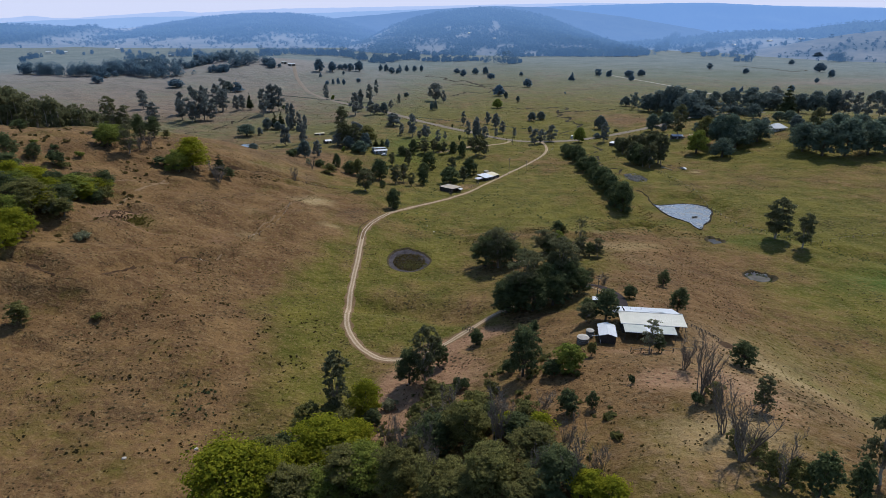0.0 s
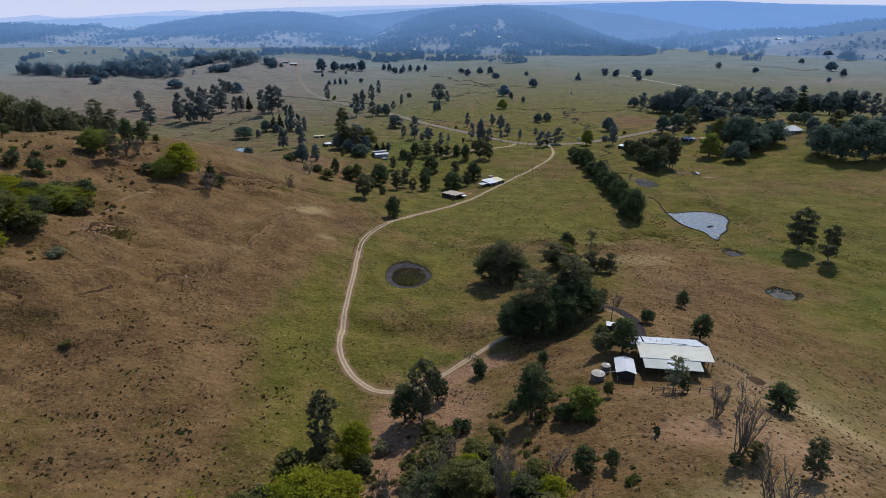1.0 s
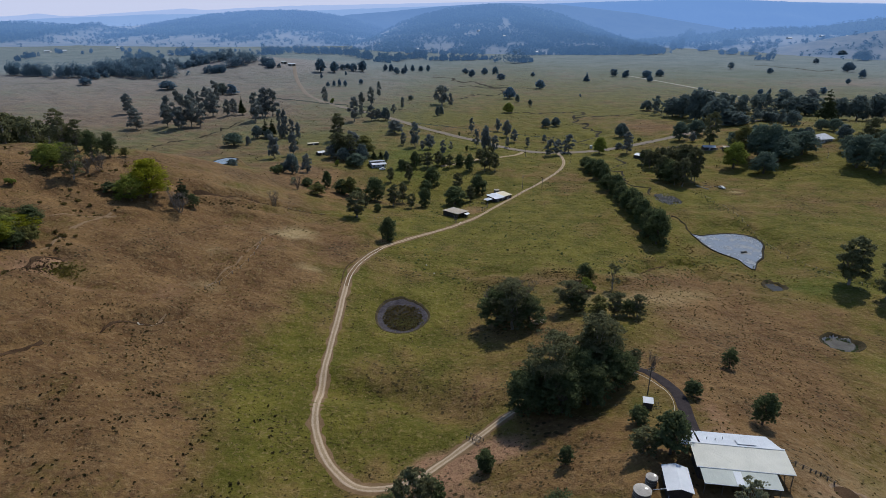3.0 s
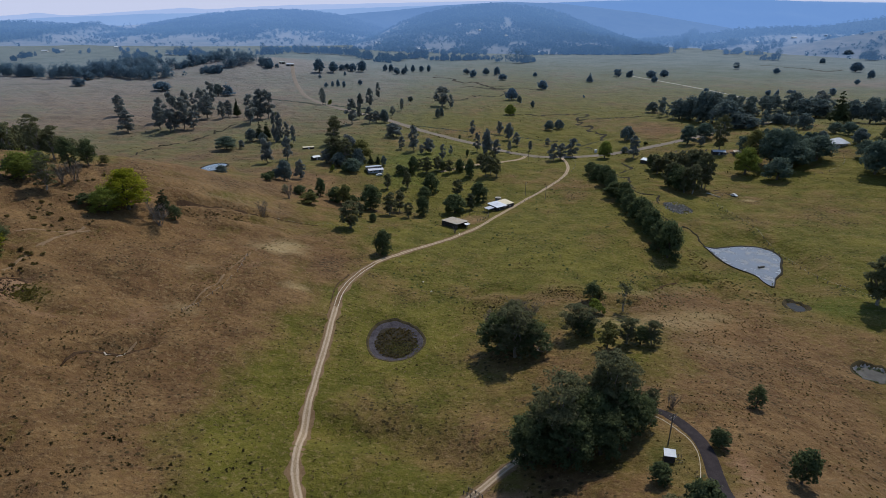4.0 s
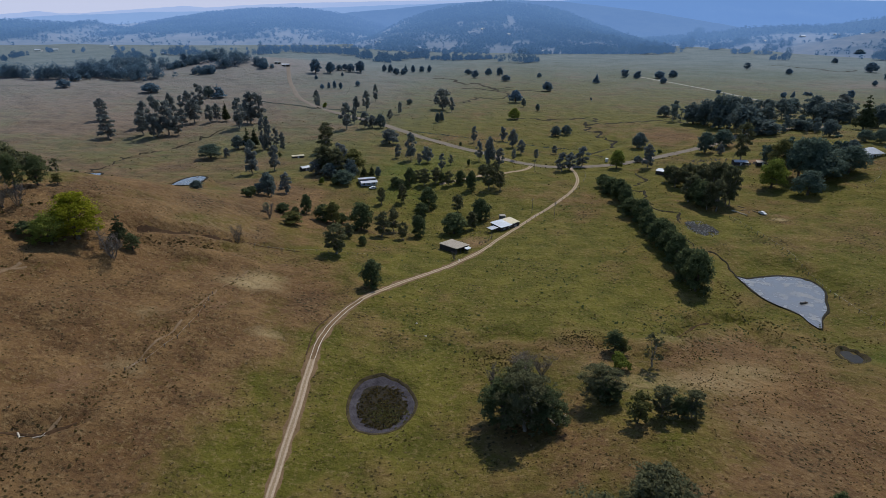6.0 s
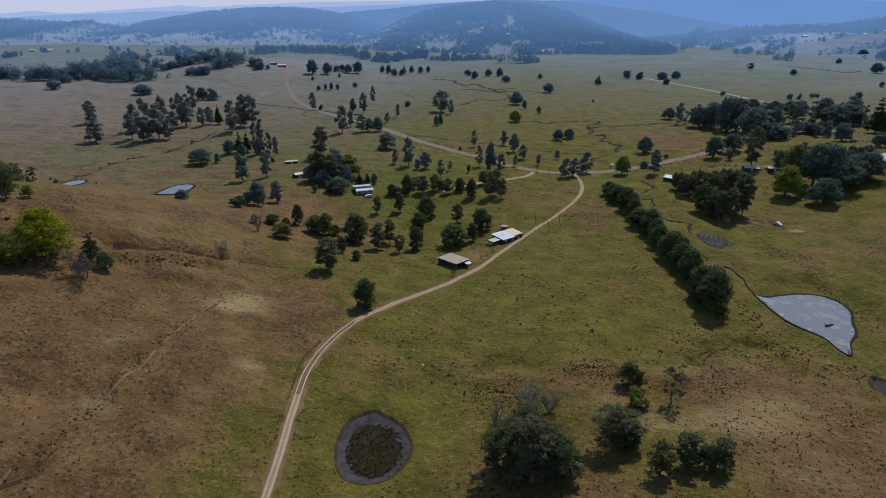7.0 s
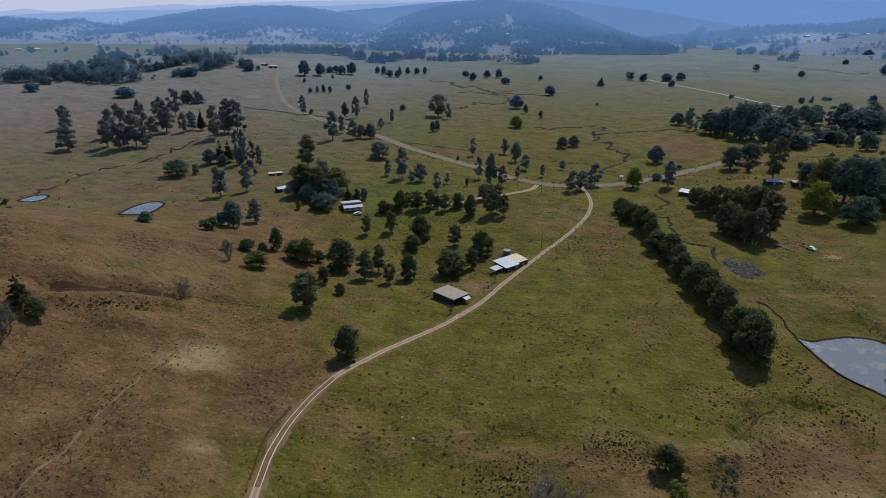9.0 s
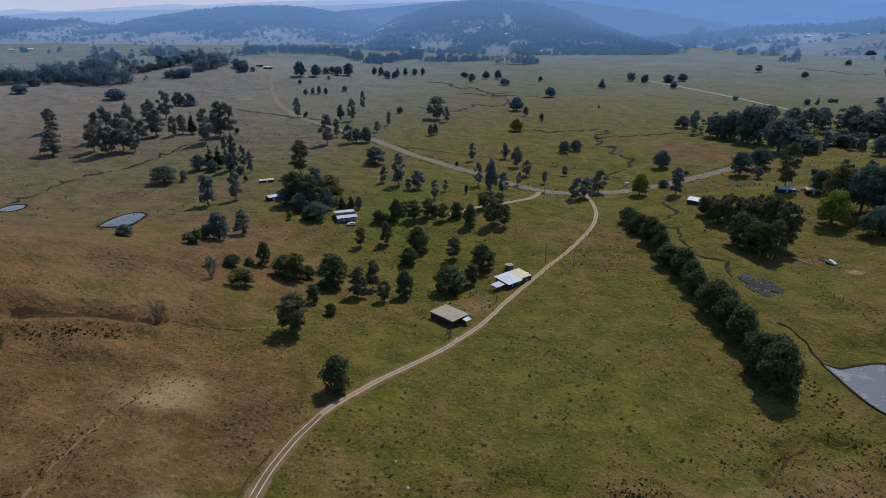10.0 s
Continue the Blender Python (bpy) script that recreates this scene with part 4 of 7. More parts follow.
def leaf_cloud(name, lobes, n, size, rng, material, droop=0.0, shell=0.62, low=-0.35, tuft=0):
    """Sprays of leaves on and in a set of lobes (x, y, z, radius, flatness); tuft gathers that many sprays into each small clump."""
    lob = np.array(lobes)
    wts = lob[:, 3] ** 2

    def ways(count, lowest):
        d = rng.normal(size=(count, 3))
        d /= np.linalg.norm(d, axis=1)[:, None]
        d[:, 2] = np.where(d[:, 2] < lowest, -d[:, 2] * 0.6, d[:, 2])
        return d

    m = max(len(lob) * 4, n // tuft) if tuft else n
    idx = rng.choice(len(lob), m, p=wts / wts.sum())
    d = ways(m, low)
    r = lob[idx, 3] * (shell + (1.06 - shell) * rng.random(m) ** 0.6) * (1 + 0.22 * np.sin(d[:, 0] * 5 + idx) * np.cos(d[:, 1] * 6 + 2 * idx))
    c = lob[idx, :3] + d * r[:, None] * np.stack([np.ones(m), np.ones(m), lob[idx, 4]], 1)
    if tuft:
        k = rng.integers(0, m, n)
        e = ways(n, -0.15)
        span = (lob[idx, 3] * rng.uniform(0.26, 0.58, m))[k]
        c = c[k] + e * (span * (0.5 + 0.55 * rng.random(n)))[:, None] * np.array((1, 1, 0.75))
        d = 0.8 * e + 0.35 * d[k]
    nrm = d + rng.normal(0, 0.5, (n, 3))
    nrm[:, 2] += 0.35 - droop
    nrm /= np.linalg.norm(nrm, axis=1)[:, None]
    u = np.cross(nrm, rng.normal(size=(n, 3)))
    u /= np.linalg.norm(u, axis=1)[:, None]
    w = np.cross(nrm, u)
    s = size * rng.uniform(0.55, 1.35, n)[:, None]
    asp = rng.uniform(0.55, 0.95, n)[:, None]
    quad = np.stack([c - u * s, c - w * s * asp + nrm * s * 0.15, c + u * s, c + w * s * asp - nrm * s * 0.2], 1).reshape(-1, 3)
    k = np.arange(n * 4).reshape(n, 4)
    return mesh_from(name, quad.tolist(), k.tolist(), material)


DETAIL = {"big": (13000, 0.15), "near": (6200, 0.25), "mid": (3800, 0.33), "far": (2500, 0.39), "wide": (5600, 0.25), "hazy": (1100, 0.6)}


def make_tree(kind, lod, seed):
    """One tree as an empty with its trunk and crown, and its own height and radius."""
    rng = np.random.default_rng(seed)
    n, ls = DETAIL[lod]
    root = new({"x": "dead_tree", "b": "shrub", "w": "shrub", "c": "conifer", "g": "gum_tree", "t": "gum_tree", "s": "gum_tree"}.get(kind, "tree"))
    root.empty_display_size = 0.5
    tv, tf = [], []
    if kind == "x":
        h, r = 9.0, 3.6
        stems = 9 if seed % 2 else 7
        for s in range(stems):
            base = Vector((rng.uniform(-0.5, 0.5), rng.uniform(-0.5, 0.5), -0.4))
            top = Vector((rng.uniform(-3.1, 3.1), rng.uniform(-3.1, 3.1), h * rng.uniform(0.55, 0.95)))
            limb_path(tv, tf, base, top, 0.13, 0.035, rng, 0.12, 4)
            for k in range(6):
                tv2, tf2 = [], []
                f = rng.uniform(0.22, 1.0)
                p = base.lerp(top, f)
                t = rng.uniform(0, 6.28)
                q = p + Vector((math.cos(t) * r * rng.uniform(0.15, 0.45), math.sin(t) * r * rng.uniform(0.15, 0.45), h * rng.uniform(0.10, 0.26)))
                limb_path(tv2, tf2, p, q, 0.06, 0.022, rng, 0.2, 3, 4)
                for j in range(9):
                    p2 = p.lerp(q, rng.uniform(0.35, 1))
                    q2 = p2 + Vector(rng.normal(0, 0.55, 3)) + Vector((0, 0, 0.7))
                    tube(tv2, tf2, p2, q2, 0.03, 0.012, 3)
                part("branch", mesh_from("branch", tv2, tf2, M_DEADWOOD), None, root)
        part("trunk", mesh_from("trunk", tv, tf, M_DEADWOOD), None, root)
        return root, h, r
    if kind in "bw":
        h, r = 3.0, 2.2
        lobes = [(rng.uniform(-1.1, 1.1), rng.uniform(-1.1, 1.1), rng.uniform(0.8, 1.9), rng.uniform(0.7, 1.1), 0.9) for _ in range(7)]
        for lo in lobes[:4]:
            limb_path(tv, tf, (0, 0, -0.3), lo[:3], 0.09, 0.03, rng, 0.1, 2, 5)
        n, ls, bark, leaf = int(n * 0.55), ls * 0.7, M_BARK, L_SILVER if kind == "w" else (L_DENSE, L_PALE, L_DENSE, L_MID)[seed % 4]
    elif kind == "c":
        h, r = 15.0, 3.2
        limb_path(tv, tf, (0, 0, -0.5), (0, 0, h * 0.95), 0.3, 0.05, rng, 0.01, 4)
        lobes = []
        for k in range(9):
            f = k / 8
            z = h * (0.16 + 0.8 * f)
            rad = r * (1 - f) ** 0.8 * 0.62 + 0.35
            for j in range(max(1, int(6 * (1 - f)) + 1)):
                t = rng.uniform(0, 6.28)
                off = r * (1 - f) * 0.6
                lobes.append((math.cos(t) * off, math.sin(t) * off, z + rng.uniform(-0.4, 0.4), rad, 0.6))
        bark, leaf = M_BARK, L_CONE
    elif kind in "gpst":
        h, r = 15.0, 4.3
        if kind == "p":
            h = 10.5
        fork = h * rng.uniform(0.14, 0.24)
        lean = Vector((rng.uniform(-0.6, 0.6), rng.uniform(-0.6, 0.6), fork))
        limb_path(tv, tf, (0, 0, -0.6), lean, 0.34, 0.24, rng, 0.06, 3, 8)
        lobes = []
        count = 9 if kind == "t" else 15 if lod in ("far", "hazy") else 24
        for k in range(count):
            t = 2 * math.pi * (k * 0.382) + rng.uniform(-0.5, 0.5)
            f = (k + 0.5) / count
            z = h * (0.17 + 0.75 * f + rng.uniform(-0.03, 0.03))
            off = r * 0.82 * math.sqrt(max(0.06, 1 - (1.7 * f - 0.75) ** 2)) * rng.uniform(0.3, 1.0)
            rad = r * rng.uniform(0.24, 0.42) * (1.1 if count == 15 else 1.0)
            lobes.append((math.cos(t) * off, math.sin(t) * off, z, rad, 0.9))
            limb_path(tv, tf, lean, (math.cos(t) * off, math.sin(t) * off, z), 0.13, 0.035, rng, 0.12, 3, 4)
        lobes.append((rng.uniform(-0.7, 0.7), rng.uniform(-0.7, 0.7), h * 0.95, r * 0.26, 0.9))
        n = int(n * (0.3 if kind == "t" else 0.5 if kind == "s" else 0.92))
        bark, leaf = (M_BARK_PALE, L_SILVER if kind == "s" else L_GUM_HAZE if lod == "far" else L_GUM) if kind in "gst" else (M_BARK, L_GUM_HAZE if lod in ("far", "hazy") else L_PALE)
    else:
        h, r = 10.0, 4.5
        limb_path(tv, tf, (0, 0, -0.6), (0.1, 0.1, h * 0.45), 0.36, 0.2, rng, 0.05, 3, 8)
        lobes = []
        fine = lod in ("near", "big")
        count = (20 if kind in "ym" else 15) * (2 if fine else 1)
        for k in range(count):
            t = 2 * math.pi * (k * 0.382) + rng.uniform(-0.3, 0.3)
            f = (k + 0.5) / count
            z = h * ((0.06 if lod == "mid" else 0.13) + (0.77 if lod == "mid" else 0.7) * f)
            off = r * 0.74 * math.sqrt(max(0.05, 1 - (2 * f - 0.75) ** 2 / 1.8)) * rng.uniform(0.55, 0.95) * (1.0 if f < 0.8 else 0.5)
            rad = r * (rng.uniform(0.19, 0.31) if fine else rng.uniform(0.30, 0.46) * (0.85 if kind in "ym" else 1)) * (1.3 if fine and kind in "ym" else 1)
            lobes.append((math.cos(t) * off, math.sin(t) * off, z, rad, 0.85))
            if k % 2 == 0:
                limb_path(tv, tf, (0, 0, h * rng.uniform(0.15, 0.4)), lobes[-1][:3], 0.12, 0.04, rng, 0.1, 2, 5)
        lobes.append((0, 0, h * 0.5, r * (0.62 if fine and kind == "d" else 0.80), 1.05))
        lobes.append((0.2, -0.3, h * 0.80, r * 0.46, 0.9))
        # crowns farther off get bluer leaves, haze put into the colour
        bark, leaf = M_BARK, {"y": L_YELLOW, "m": L_MID}.get(kind, L_DENSE_HAZE if lod == "far" else L_TEAL if lod == "wide" else L_DENSE)
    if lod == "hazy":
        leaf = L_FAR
    part("trunk", mesh_from("trunk", tv, tf, bark), None, root)
    part("crown", leaf_cloud("crown", lobes, n, ls, rng, leaf, shell=0.62 if lod in ("big", "near") else 0.3, tuft={"big": 30, "near": 26}.get(lod, 0), low=-0.6 if lod in ("far", "hazy") else -0.35), None, root)
    return root, h, r


KIND_LABEL = {"g": "tall open grey-green gum tree", "d": "dense dark-green leafy tree", "y": "bright yellow-green bushy tree", "p": "sparse grey-green scrubby tree",
              "c": "dark narrow conifer", "m": "rounded mid-green bushy tree", "s": "pale silvery sparse young gum tree", "t": "thin sparse pale-trunked gum tree", "w": "low pale silver-grey shrub", "x": "bare leafless grey dead tree", "b": "low rounded green shrub"}
KIND_CAT = {"x": "dead tree", "b": "shrub", "w": "shrub"}
SHELF = {}


def plant(rows, where, lod, group):
    """Plant trees (x, y, height, radius, kind): build each pattern once, then copy it."""
    for i, (x, y, h, r, kind) in enumerate(rows):
        v = int(RNG.integers(0, 4 if lod == "near" else 3))
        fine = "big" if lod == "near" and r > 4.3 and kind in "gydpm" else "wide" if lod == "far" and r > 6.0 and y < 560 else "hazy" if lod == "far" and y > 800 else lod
        key = (kind, fine, v)
        m = pose(x, y, gz(x, y) - 0.05, 0, 0, float(RNG.uniform(0, 360)))
        if key not in SHELF:
            ob, h0, r0 = make_tree(kind, fine, 11 * v + 5 + len(kind) + ord(kind))
            SHELF[key] = (ob, h0, r0)
            ob.matrix_basis = m @ Matrix.Diagonal((r / r0, r / r0, h / h0, 1))
        else:
            ob0, h0, r0 = SHELF[key]
            s = ob0.scale
            ob = copy_thing(ob0, m @ Matrix.Diagonal((r / r0 / s[0], r / r0 / s[1], h / h0 / s[2], 1)))
        tagged(ob, KIND_LABEL[kind] + " " + where, KIND_CAT.get(kind, "tree"), group)


plant([
    (-334.7, 653.6, 20.4, 7.2, 'g'), (-296.5, 594.1, 20.2, 8.8, 'g'), (-273.5, 606.4, 21.1, 6.6, 'g'), (-284.6, 631.7, 24, 6.9, 'g'), (-258.9, 596.2, 20.7, 7, 'g'),
    (-258.5, 602.5, 33.6, 7.7, 'g'), (-251.7, 607.6, 28, 7.8, 'g'), (-243.2, 607.9, 16.9, 5.4, 'g'), (-267.8, 650.5, 28.2, 6.5, 'g'), (-256.7, 647.1, 15.7, 5.2, 'g'),
    (-250, 657.7, 22.5, 8.6, 'g'), (-268.1, 688.6, 24.7, 7, 'g'), (-274.5, 730.3, 25.8, 7.5, 'g'), (-294, 728.3, 14.4, 3.7, 'g'), (-234.5, 656.1, 17.4, 4.6, 'g'),
    (-231.6, 667, 16.2, 5.4, 'g'), (-222.6, 665, 19.9, 3.3, 'c'), (-197.9, 630.6, 26.2, 6.9, 'g'), (-198.1, 652.5, 20.3, 7.2, 'g'), (-197.2, 658.9, 29, 7.9, 'g'),
    (-189.1, 659, 27, 7.3, 'g'), (-188, 675, 5, 2.7, 'b'), (-292.3, 798.8, 14.9, 7.5, 'd'), (-282.2, 800.5, 16.2, 7.5, 'c'),
], "in the western grove", "far", "western grove")
plant([
    (-181, 522.5, 10.7, 9, 'd'), (-170, 525.3, 7.1, 2.7, 'p'), (-170.4, 550.1, 11, 5.3, 'd'), (-164.7, 555.1, 16.2, 3.3, 'c'), (-158.7, 554.6, 17, 2.9, 'c'),
    (-149.2, 545.3, 24.2, 3.6, 'g'), (-146.6, 550.6, 23.7, 3.7, 'g'), (-142.6, 555.8, 14.9, 3.3, 'g'), (-159.4, 545.3, 8.4, 4.4, 'd'), (-149.2, 549.4, 7.1, 3.2, 'd'),
    (-139.6, 541.2, 6.3, 2.8, 'd'), (-134.1, 545, 14.5, 2.8, 'g'), (-132.8, 471.2, 15.9, 5.3, 'p'), (-121.6, 480.7, 16.8, 4.4, 'g'), (-129.6, 521.4, 4.4, 1.7, 'b'),
    (-131.8, 386.8, 4.7, 3.9, 'd'), (-103.3, 408.9, 13.3, 5.1, 'd'), (-107.8, 394.9, 6.2, 4.3, 'b'), (-108.2, 407.7, 6.6, 3.5, 'd'), (-96.9, 421.8, 12.3, 4.2, 'g'),
    (-98.6, 537.3, 22.1, 7.8, 'g'), (-85.5, 477.7, 17, 7.5, 'g'), (-81, 497.9, 14.7, 6, 'g'), (-69.3, 480.8, 14.9, 8.8, 'p'),
], "near the farmhouse", "far", "villa grove")
plant([
    (-70.8, 454.5, 9, 7.5, 'd'), (-74.7, 452.7, 6.9, 3.7, 'b'), (-60.8, 471.8, 7.5, 2, 'c'), (-56.3, 474.2, 6.9, 2, 'c'), (-51.7, 472.5, 7.1, 2.3, 'd'),
    (-83.2, 450.9, 5, 1.9, 'b'), (-87.4, 474.4, 18.6, 6.5, 'g'), (-77.5, 470.5, 17.7, 6.8, 'g'), (-68.6, 467.9, 12.7, 4.9, 'd'), (-81.2, 464.8, 10.1, 5.6, 'd'),
    (-74.7, 478, 16.5, 5, 'g'), (-91.5, 470.6, 9.5, 4.9, 'p'),
], "near the farmhouse", "far", "villa grove")
plant([
    (-54.8, 567.5, 11.7, 8.1, 'p'), (-43.9, 521, 10.5, 3, 'g'), (-34, 515.9, 19.9, 4.6, 'g'), (-27.5, 507.3, 7.2, 2.5, 'g'), (-22.3, 510.3, 11.1, 4.1, 'p'),
    (-11.5, 492.2, 11.3, 2.9, 'g'), (-5.7, 507, 7.2, 1.8, 'g'), (7, 504.3, 5.7, 1.4, 'b'), (11.7, 587.1, 13, 3, 'g'), (36.4, 598.9, 11.2, 3.3, 'p'),
    (42.7, 576.3, 14, 3.9, 'p'), (47.1, 553.2, 11.3, 3.7, 'g'), (40, 529.2, 8.4, 2.2, 'g'), (0.8, 570.3, 4.1, 1.4, 'b'), (14.2, 521.4, 14.4, 3, 'g'),
    (21.4, 511.4, 19.9, 4.5, 'p'), (28.2, 507.8, 13.2, 3.9, 'g'), (-19.6, 750, 22.1, 11, 'g'), (-9.5, 735.4, 15.1, 3.9, 'g'), (-21.5, 668.9, 9.8, 2.8, 'd'),
    (-17.9, 674.2, 9.9, 2.8, 'd'), (-61.5, 711.4, 12.9, 2.8, 'g'), (-67.7, 678.3, 9.6, 3.3, 'g'), (-57.8, 783, 6.4, 4, 'd'),
], "on open meadow", "far", "meadow trees")
plant([
    (-98.5, 731.7, 21.3, 4.9, 'g'), (-110.7, 739.9, 14.2, 4, 'p'), (-98.5, 799.8, 19.7, 3.3, 'g'),
], "on open meadow", "far", "meadow trees")
plant([
    (-84.8, 630.9, 15.6, 5.4, 'g'), (-71.3, 636.1, 12.9, 5.2, 'd'), (-78.4, 635.6, 11.1, 4.9, 'p'), (-99.9, 626.1, 23, 6.7, 'g'), (-98.2, 654.3, 15.2, 3.4, 'g'),
    (-154.3, 748.8, 18.9, 4.7, 'g'), (-146.1, 749.5, 6.7, 2.6, 'b'), (-204.1, 960.9, 6.6, 2.3, 'd'), (-180.1, 890, 6.7, 2.9, 'd'), (-172.7, 896, 8.1, 2.5, 'd'),
    (-165.6, 897.8, 10.2, 2.9, 'd'), (-157, 895.6, 8.8, 2.9, 'd'), (-175.8, 1006.7, 6.2, 2.1, 'd'), (-140.1, 926.8, 7, 3.7, 'd'), (63.7, 813.3, 14.6, 8.3, 'd'),
    (53, 698.1, 11.3, 6.9, 'm'), (70, 780.6, 9.9, 3, 'd'), (21.1, 1064, 12.2, 6.1, 'd'), (10.8, 1112, 9.4, 6.4, 'd'), (43.3, 1103, 11.9, 6.4, 'd'),
    (61.4, 1105.8, 13.6, 6.4, 'd'), (66.5, 1032.2, 9.5, 7.6, 'd'), (82.3, 751.6, 7.8, 2.6, 'd'), (114.5, 922.4, 12.6, 8.1, 'd'),
], "beyond the valley road", "far", "roadside trees")
plant([
    (155.5, 836, 4.4, 1.6, 'b'), (198.2, 1013.1, 14.6, 4.5, 'c'), (123, 1084.8, 7.5, 4, 'd'),
], "beyond the valley road", "far", "roadside trees")
plant([
    (83.7, 624.4, 9.4, 5.1, 'd'), (93.8, 630.1, 9, 5.2, 'd'), (73.5, 558.9, 6.8, 2.6, 'g'), (56.7, 535.5, 8.4, 2.2, 'g'), (70.2, 500.8, 13.3, 5, 'g'),
    (76.5, 504.8, 12.4, 4.5, 'g'), (86.9, 517.5, 14.5, 5.9, 'g'), (110.3, 512.2, 13.8, 6.5, 'm'), (143.4, 576.8, 12.9, 6.7, 'd'), (131.9, 512, 16.4, 5.3, 'g'),
    (129.6, 529.1, 5, 3.7, 'd'), (152.9, 555, 3.5, 2.4, 'b'), (205.8, 717.5, 11.3, 7.4, 'd'), (221.8, 735.1, 11.2, 3.7, 'd'), (261.6, 1095.1, 10.9, 5.2, 'p'),
    (276.1, 1081.3, 10.8, 6.1, 'p'), (314.5, 1092.8, 10.5, 8, 'd'), (297.2, 1017.5, 8.4, 4.9, 'd'), (338, 1098, 10.1, 7.2, 'p'), (334.9, 904.1, 4.8, 2.2, 'b'),
    (400.1, 869, 6.4, 2.4, 'd'), (411.3, 869.6, 7, 1.7, 'd'), (438.6, 881.8, 4.7, 2.8, 'd'), (483.5, 872.5, 8.2, 4.1, 'd'),
], "near the road junction", "far", "junction trees")
plant([
    (553.1, 1165.5, 8, 5.7, 'd'),
], "near the road junction", "far", "junction trees")
plant([
    (218.6, 671.7, 19.3, 11.3, 'd'), (225.8, 663, 24.2, 11.1, 'd'), (232.5, 646.2, 30.6, 13, 'd'), (237.7, 637.3, 30.5, 12.7, 'd'), (234.9, 601.8, 25.2, 14.4, 'd'),
    (309.7, 770.1, 13.6, 9.1, 'd'), (294.4, 689.1, 11.5, 10.7, 'd'), (248.1, 596.6, 13, 14.7, 'd'), (200, 556.5, 14, 8.6, 'd'), (182.6, 544.5, 15.9, 7.3, 'd'),
    (192.7, 508.1, 27.5, 6.6, 'g'), (189.3, 533.9, 7.4, 2.8, 'p'), (333.4, 770.1, 11.3, 7.7, 'd'), (340.1, 752.8, 13.8, 8.8, 'd'), (345.6, 742.7, 15.2, 8.7, 'd'),
    (337.9, 688, 24.1, 10.9, 'd'), (287.8, 617.4, 10, 13.2, 'd'), (339, 672.2, 19.2, 13.3, 'd'), (352.4, 672.2, 19.2, 14.7, 'd'), (283.2, 565.6, 13.6, 7.5, 'd'),
    (201.6, 471.8, 22, 9, 'p'), (207.3, 461.2, 25.8, 10.1, 'd'), (213, 455.2, 26.8, 8.8, 'd'), (205.2, 494.8, 13.4, 6.4, 'd'),
], "in the eastern wood", "far", "eastern wood")
plant([
    (186.1, 449.1, 18.8, 9, 'm'), (198.8, 432.4, 14.8, 9.3, 'd'),
], "in the eastern wood", "far", "eastern wood")
plant([
    (133.2, 459.1, 12.4, 5.2, 'g'), (139.8, 455.8, 15.3, 5.8, 'g'), (141.8, 440.9, 19, 6.4, 'g'), (146.7, 434.1, 21.4, 6.2, 'g'), (149.3, 423.4, 22.1, 6.0, 'g'),
    (130.9, 428.1, 15.6, 5.5, 'g'), (134.7, 470.7, 11.1, 5.7, 'd'), (138.8, 409.5, 18.1, 5.5, 'g'), (134.8, 418.3, 14.6, 7.2, 'd'), (131.7, 472.3, 10.6, 2.6, 'g'),
    (133, 467.7, 11.1, 2.5, 'g'), (138.5, 463.1, 13.7, 2.8, 'g'), (142.9, 465.4, 13.5, 2.8, 'g'), (144.8, 457.6, 14.1, 3.7, 'g'), (148.2, 446.1, 18.7, 4.4, 'g'),
    (148.2, 430.6, 22.1, 4.8, 'g'), (150, 419.6, 21.6, 4.8, 'g'), (135.3, 412.4, 15.4, 4.4, 'g'), (133.6, 423.5, 15.1, 6.3, 'd'),
], "beside the stony creek", "mid", "creek wood")
plant([
    (89.1, 458.2, 8.7, 5.5, 'd'), (90.5, 442.5, 10.8, 5.9, 'd'), (91.9, 428.8, 13.4, 5.9, 'd'), (91.9, 413.5, 11.7, 4.5, 'd'), (90.9, 399.7, 10.2, 6.2, 'd'),
    (93.4, 389.7, 12.9, 6.0, 'd'), (92.4, 372.6, 10.7, 5.2, 'd'), (93, 356.9, 13.4, 6.5, 'd'), (93.4, 346.8, 11.9, 5.2, 'd'), (93.9, 337.5, 13.4, 5.8, 'd'),
    (92.8, 321.3, 13.8, 5.8, 'd'), (93.4, 311.5, 17.5, 6.2, 'd'), (89.8, 450.2, 9.2, 4.7, 'd'), (92.9, 434.6, 8.5, 3.5, 'd'), (93.2, 420.9, 12.5, 4.6, 'd'),
    (91.7, 406.5, 8.7, 3.7, 'd'), (93.9, 393.9, 7.6, 3.4, 'd'), (93.4, 380.9, 11.1, 4.7, 'd'), (92.4, 364.4, 8.3, 3.5, 'd'), (94.9, 351.4, 12.9, 5.2, 'd'),
    (94.7, 342.3, 10.0, 4.0, 'd'), (93.3, 329.1, 8.9, 3.2, 'd'), (94.9, 316.5, 16.2, 5.6, 'd'),
], "in a long shelter belt", "mid", "hedge row")
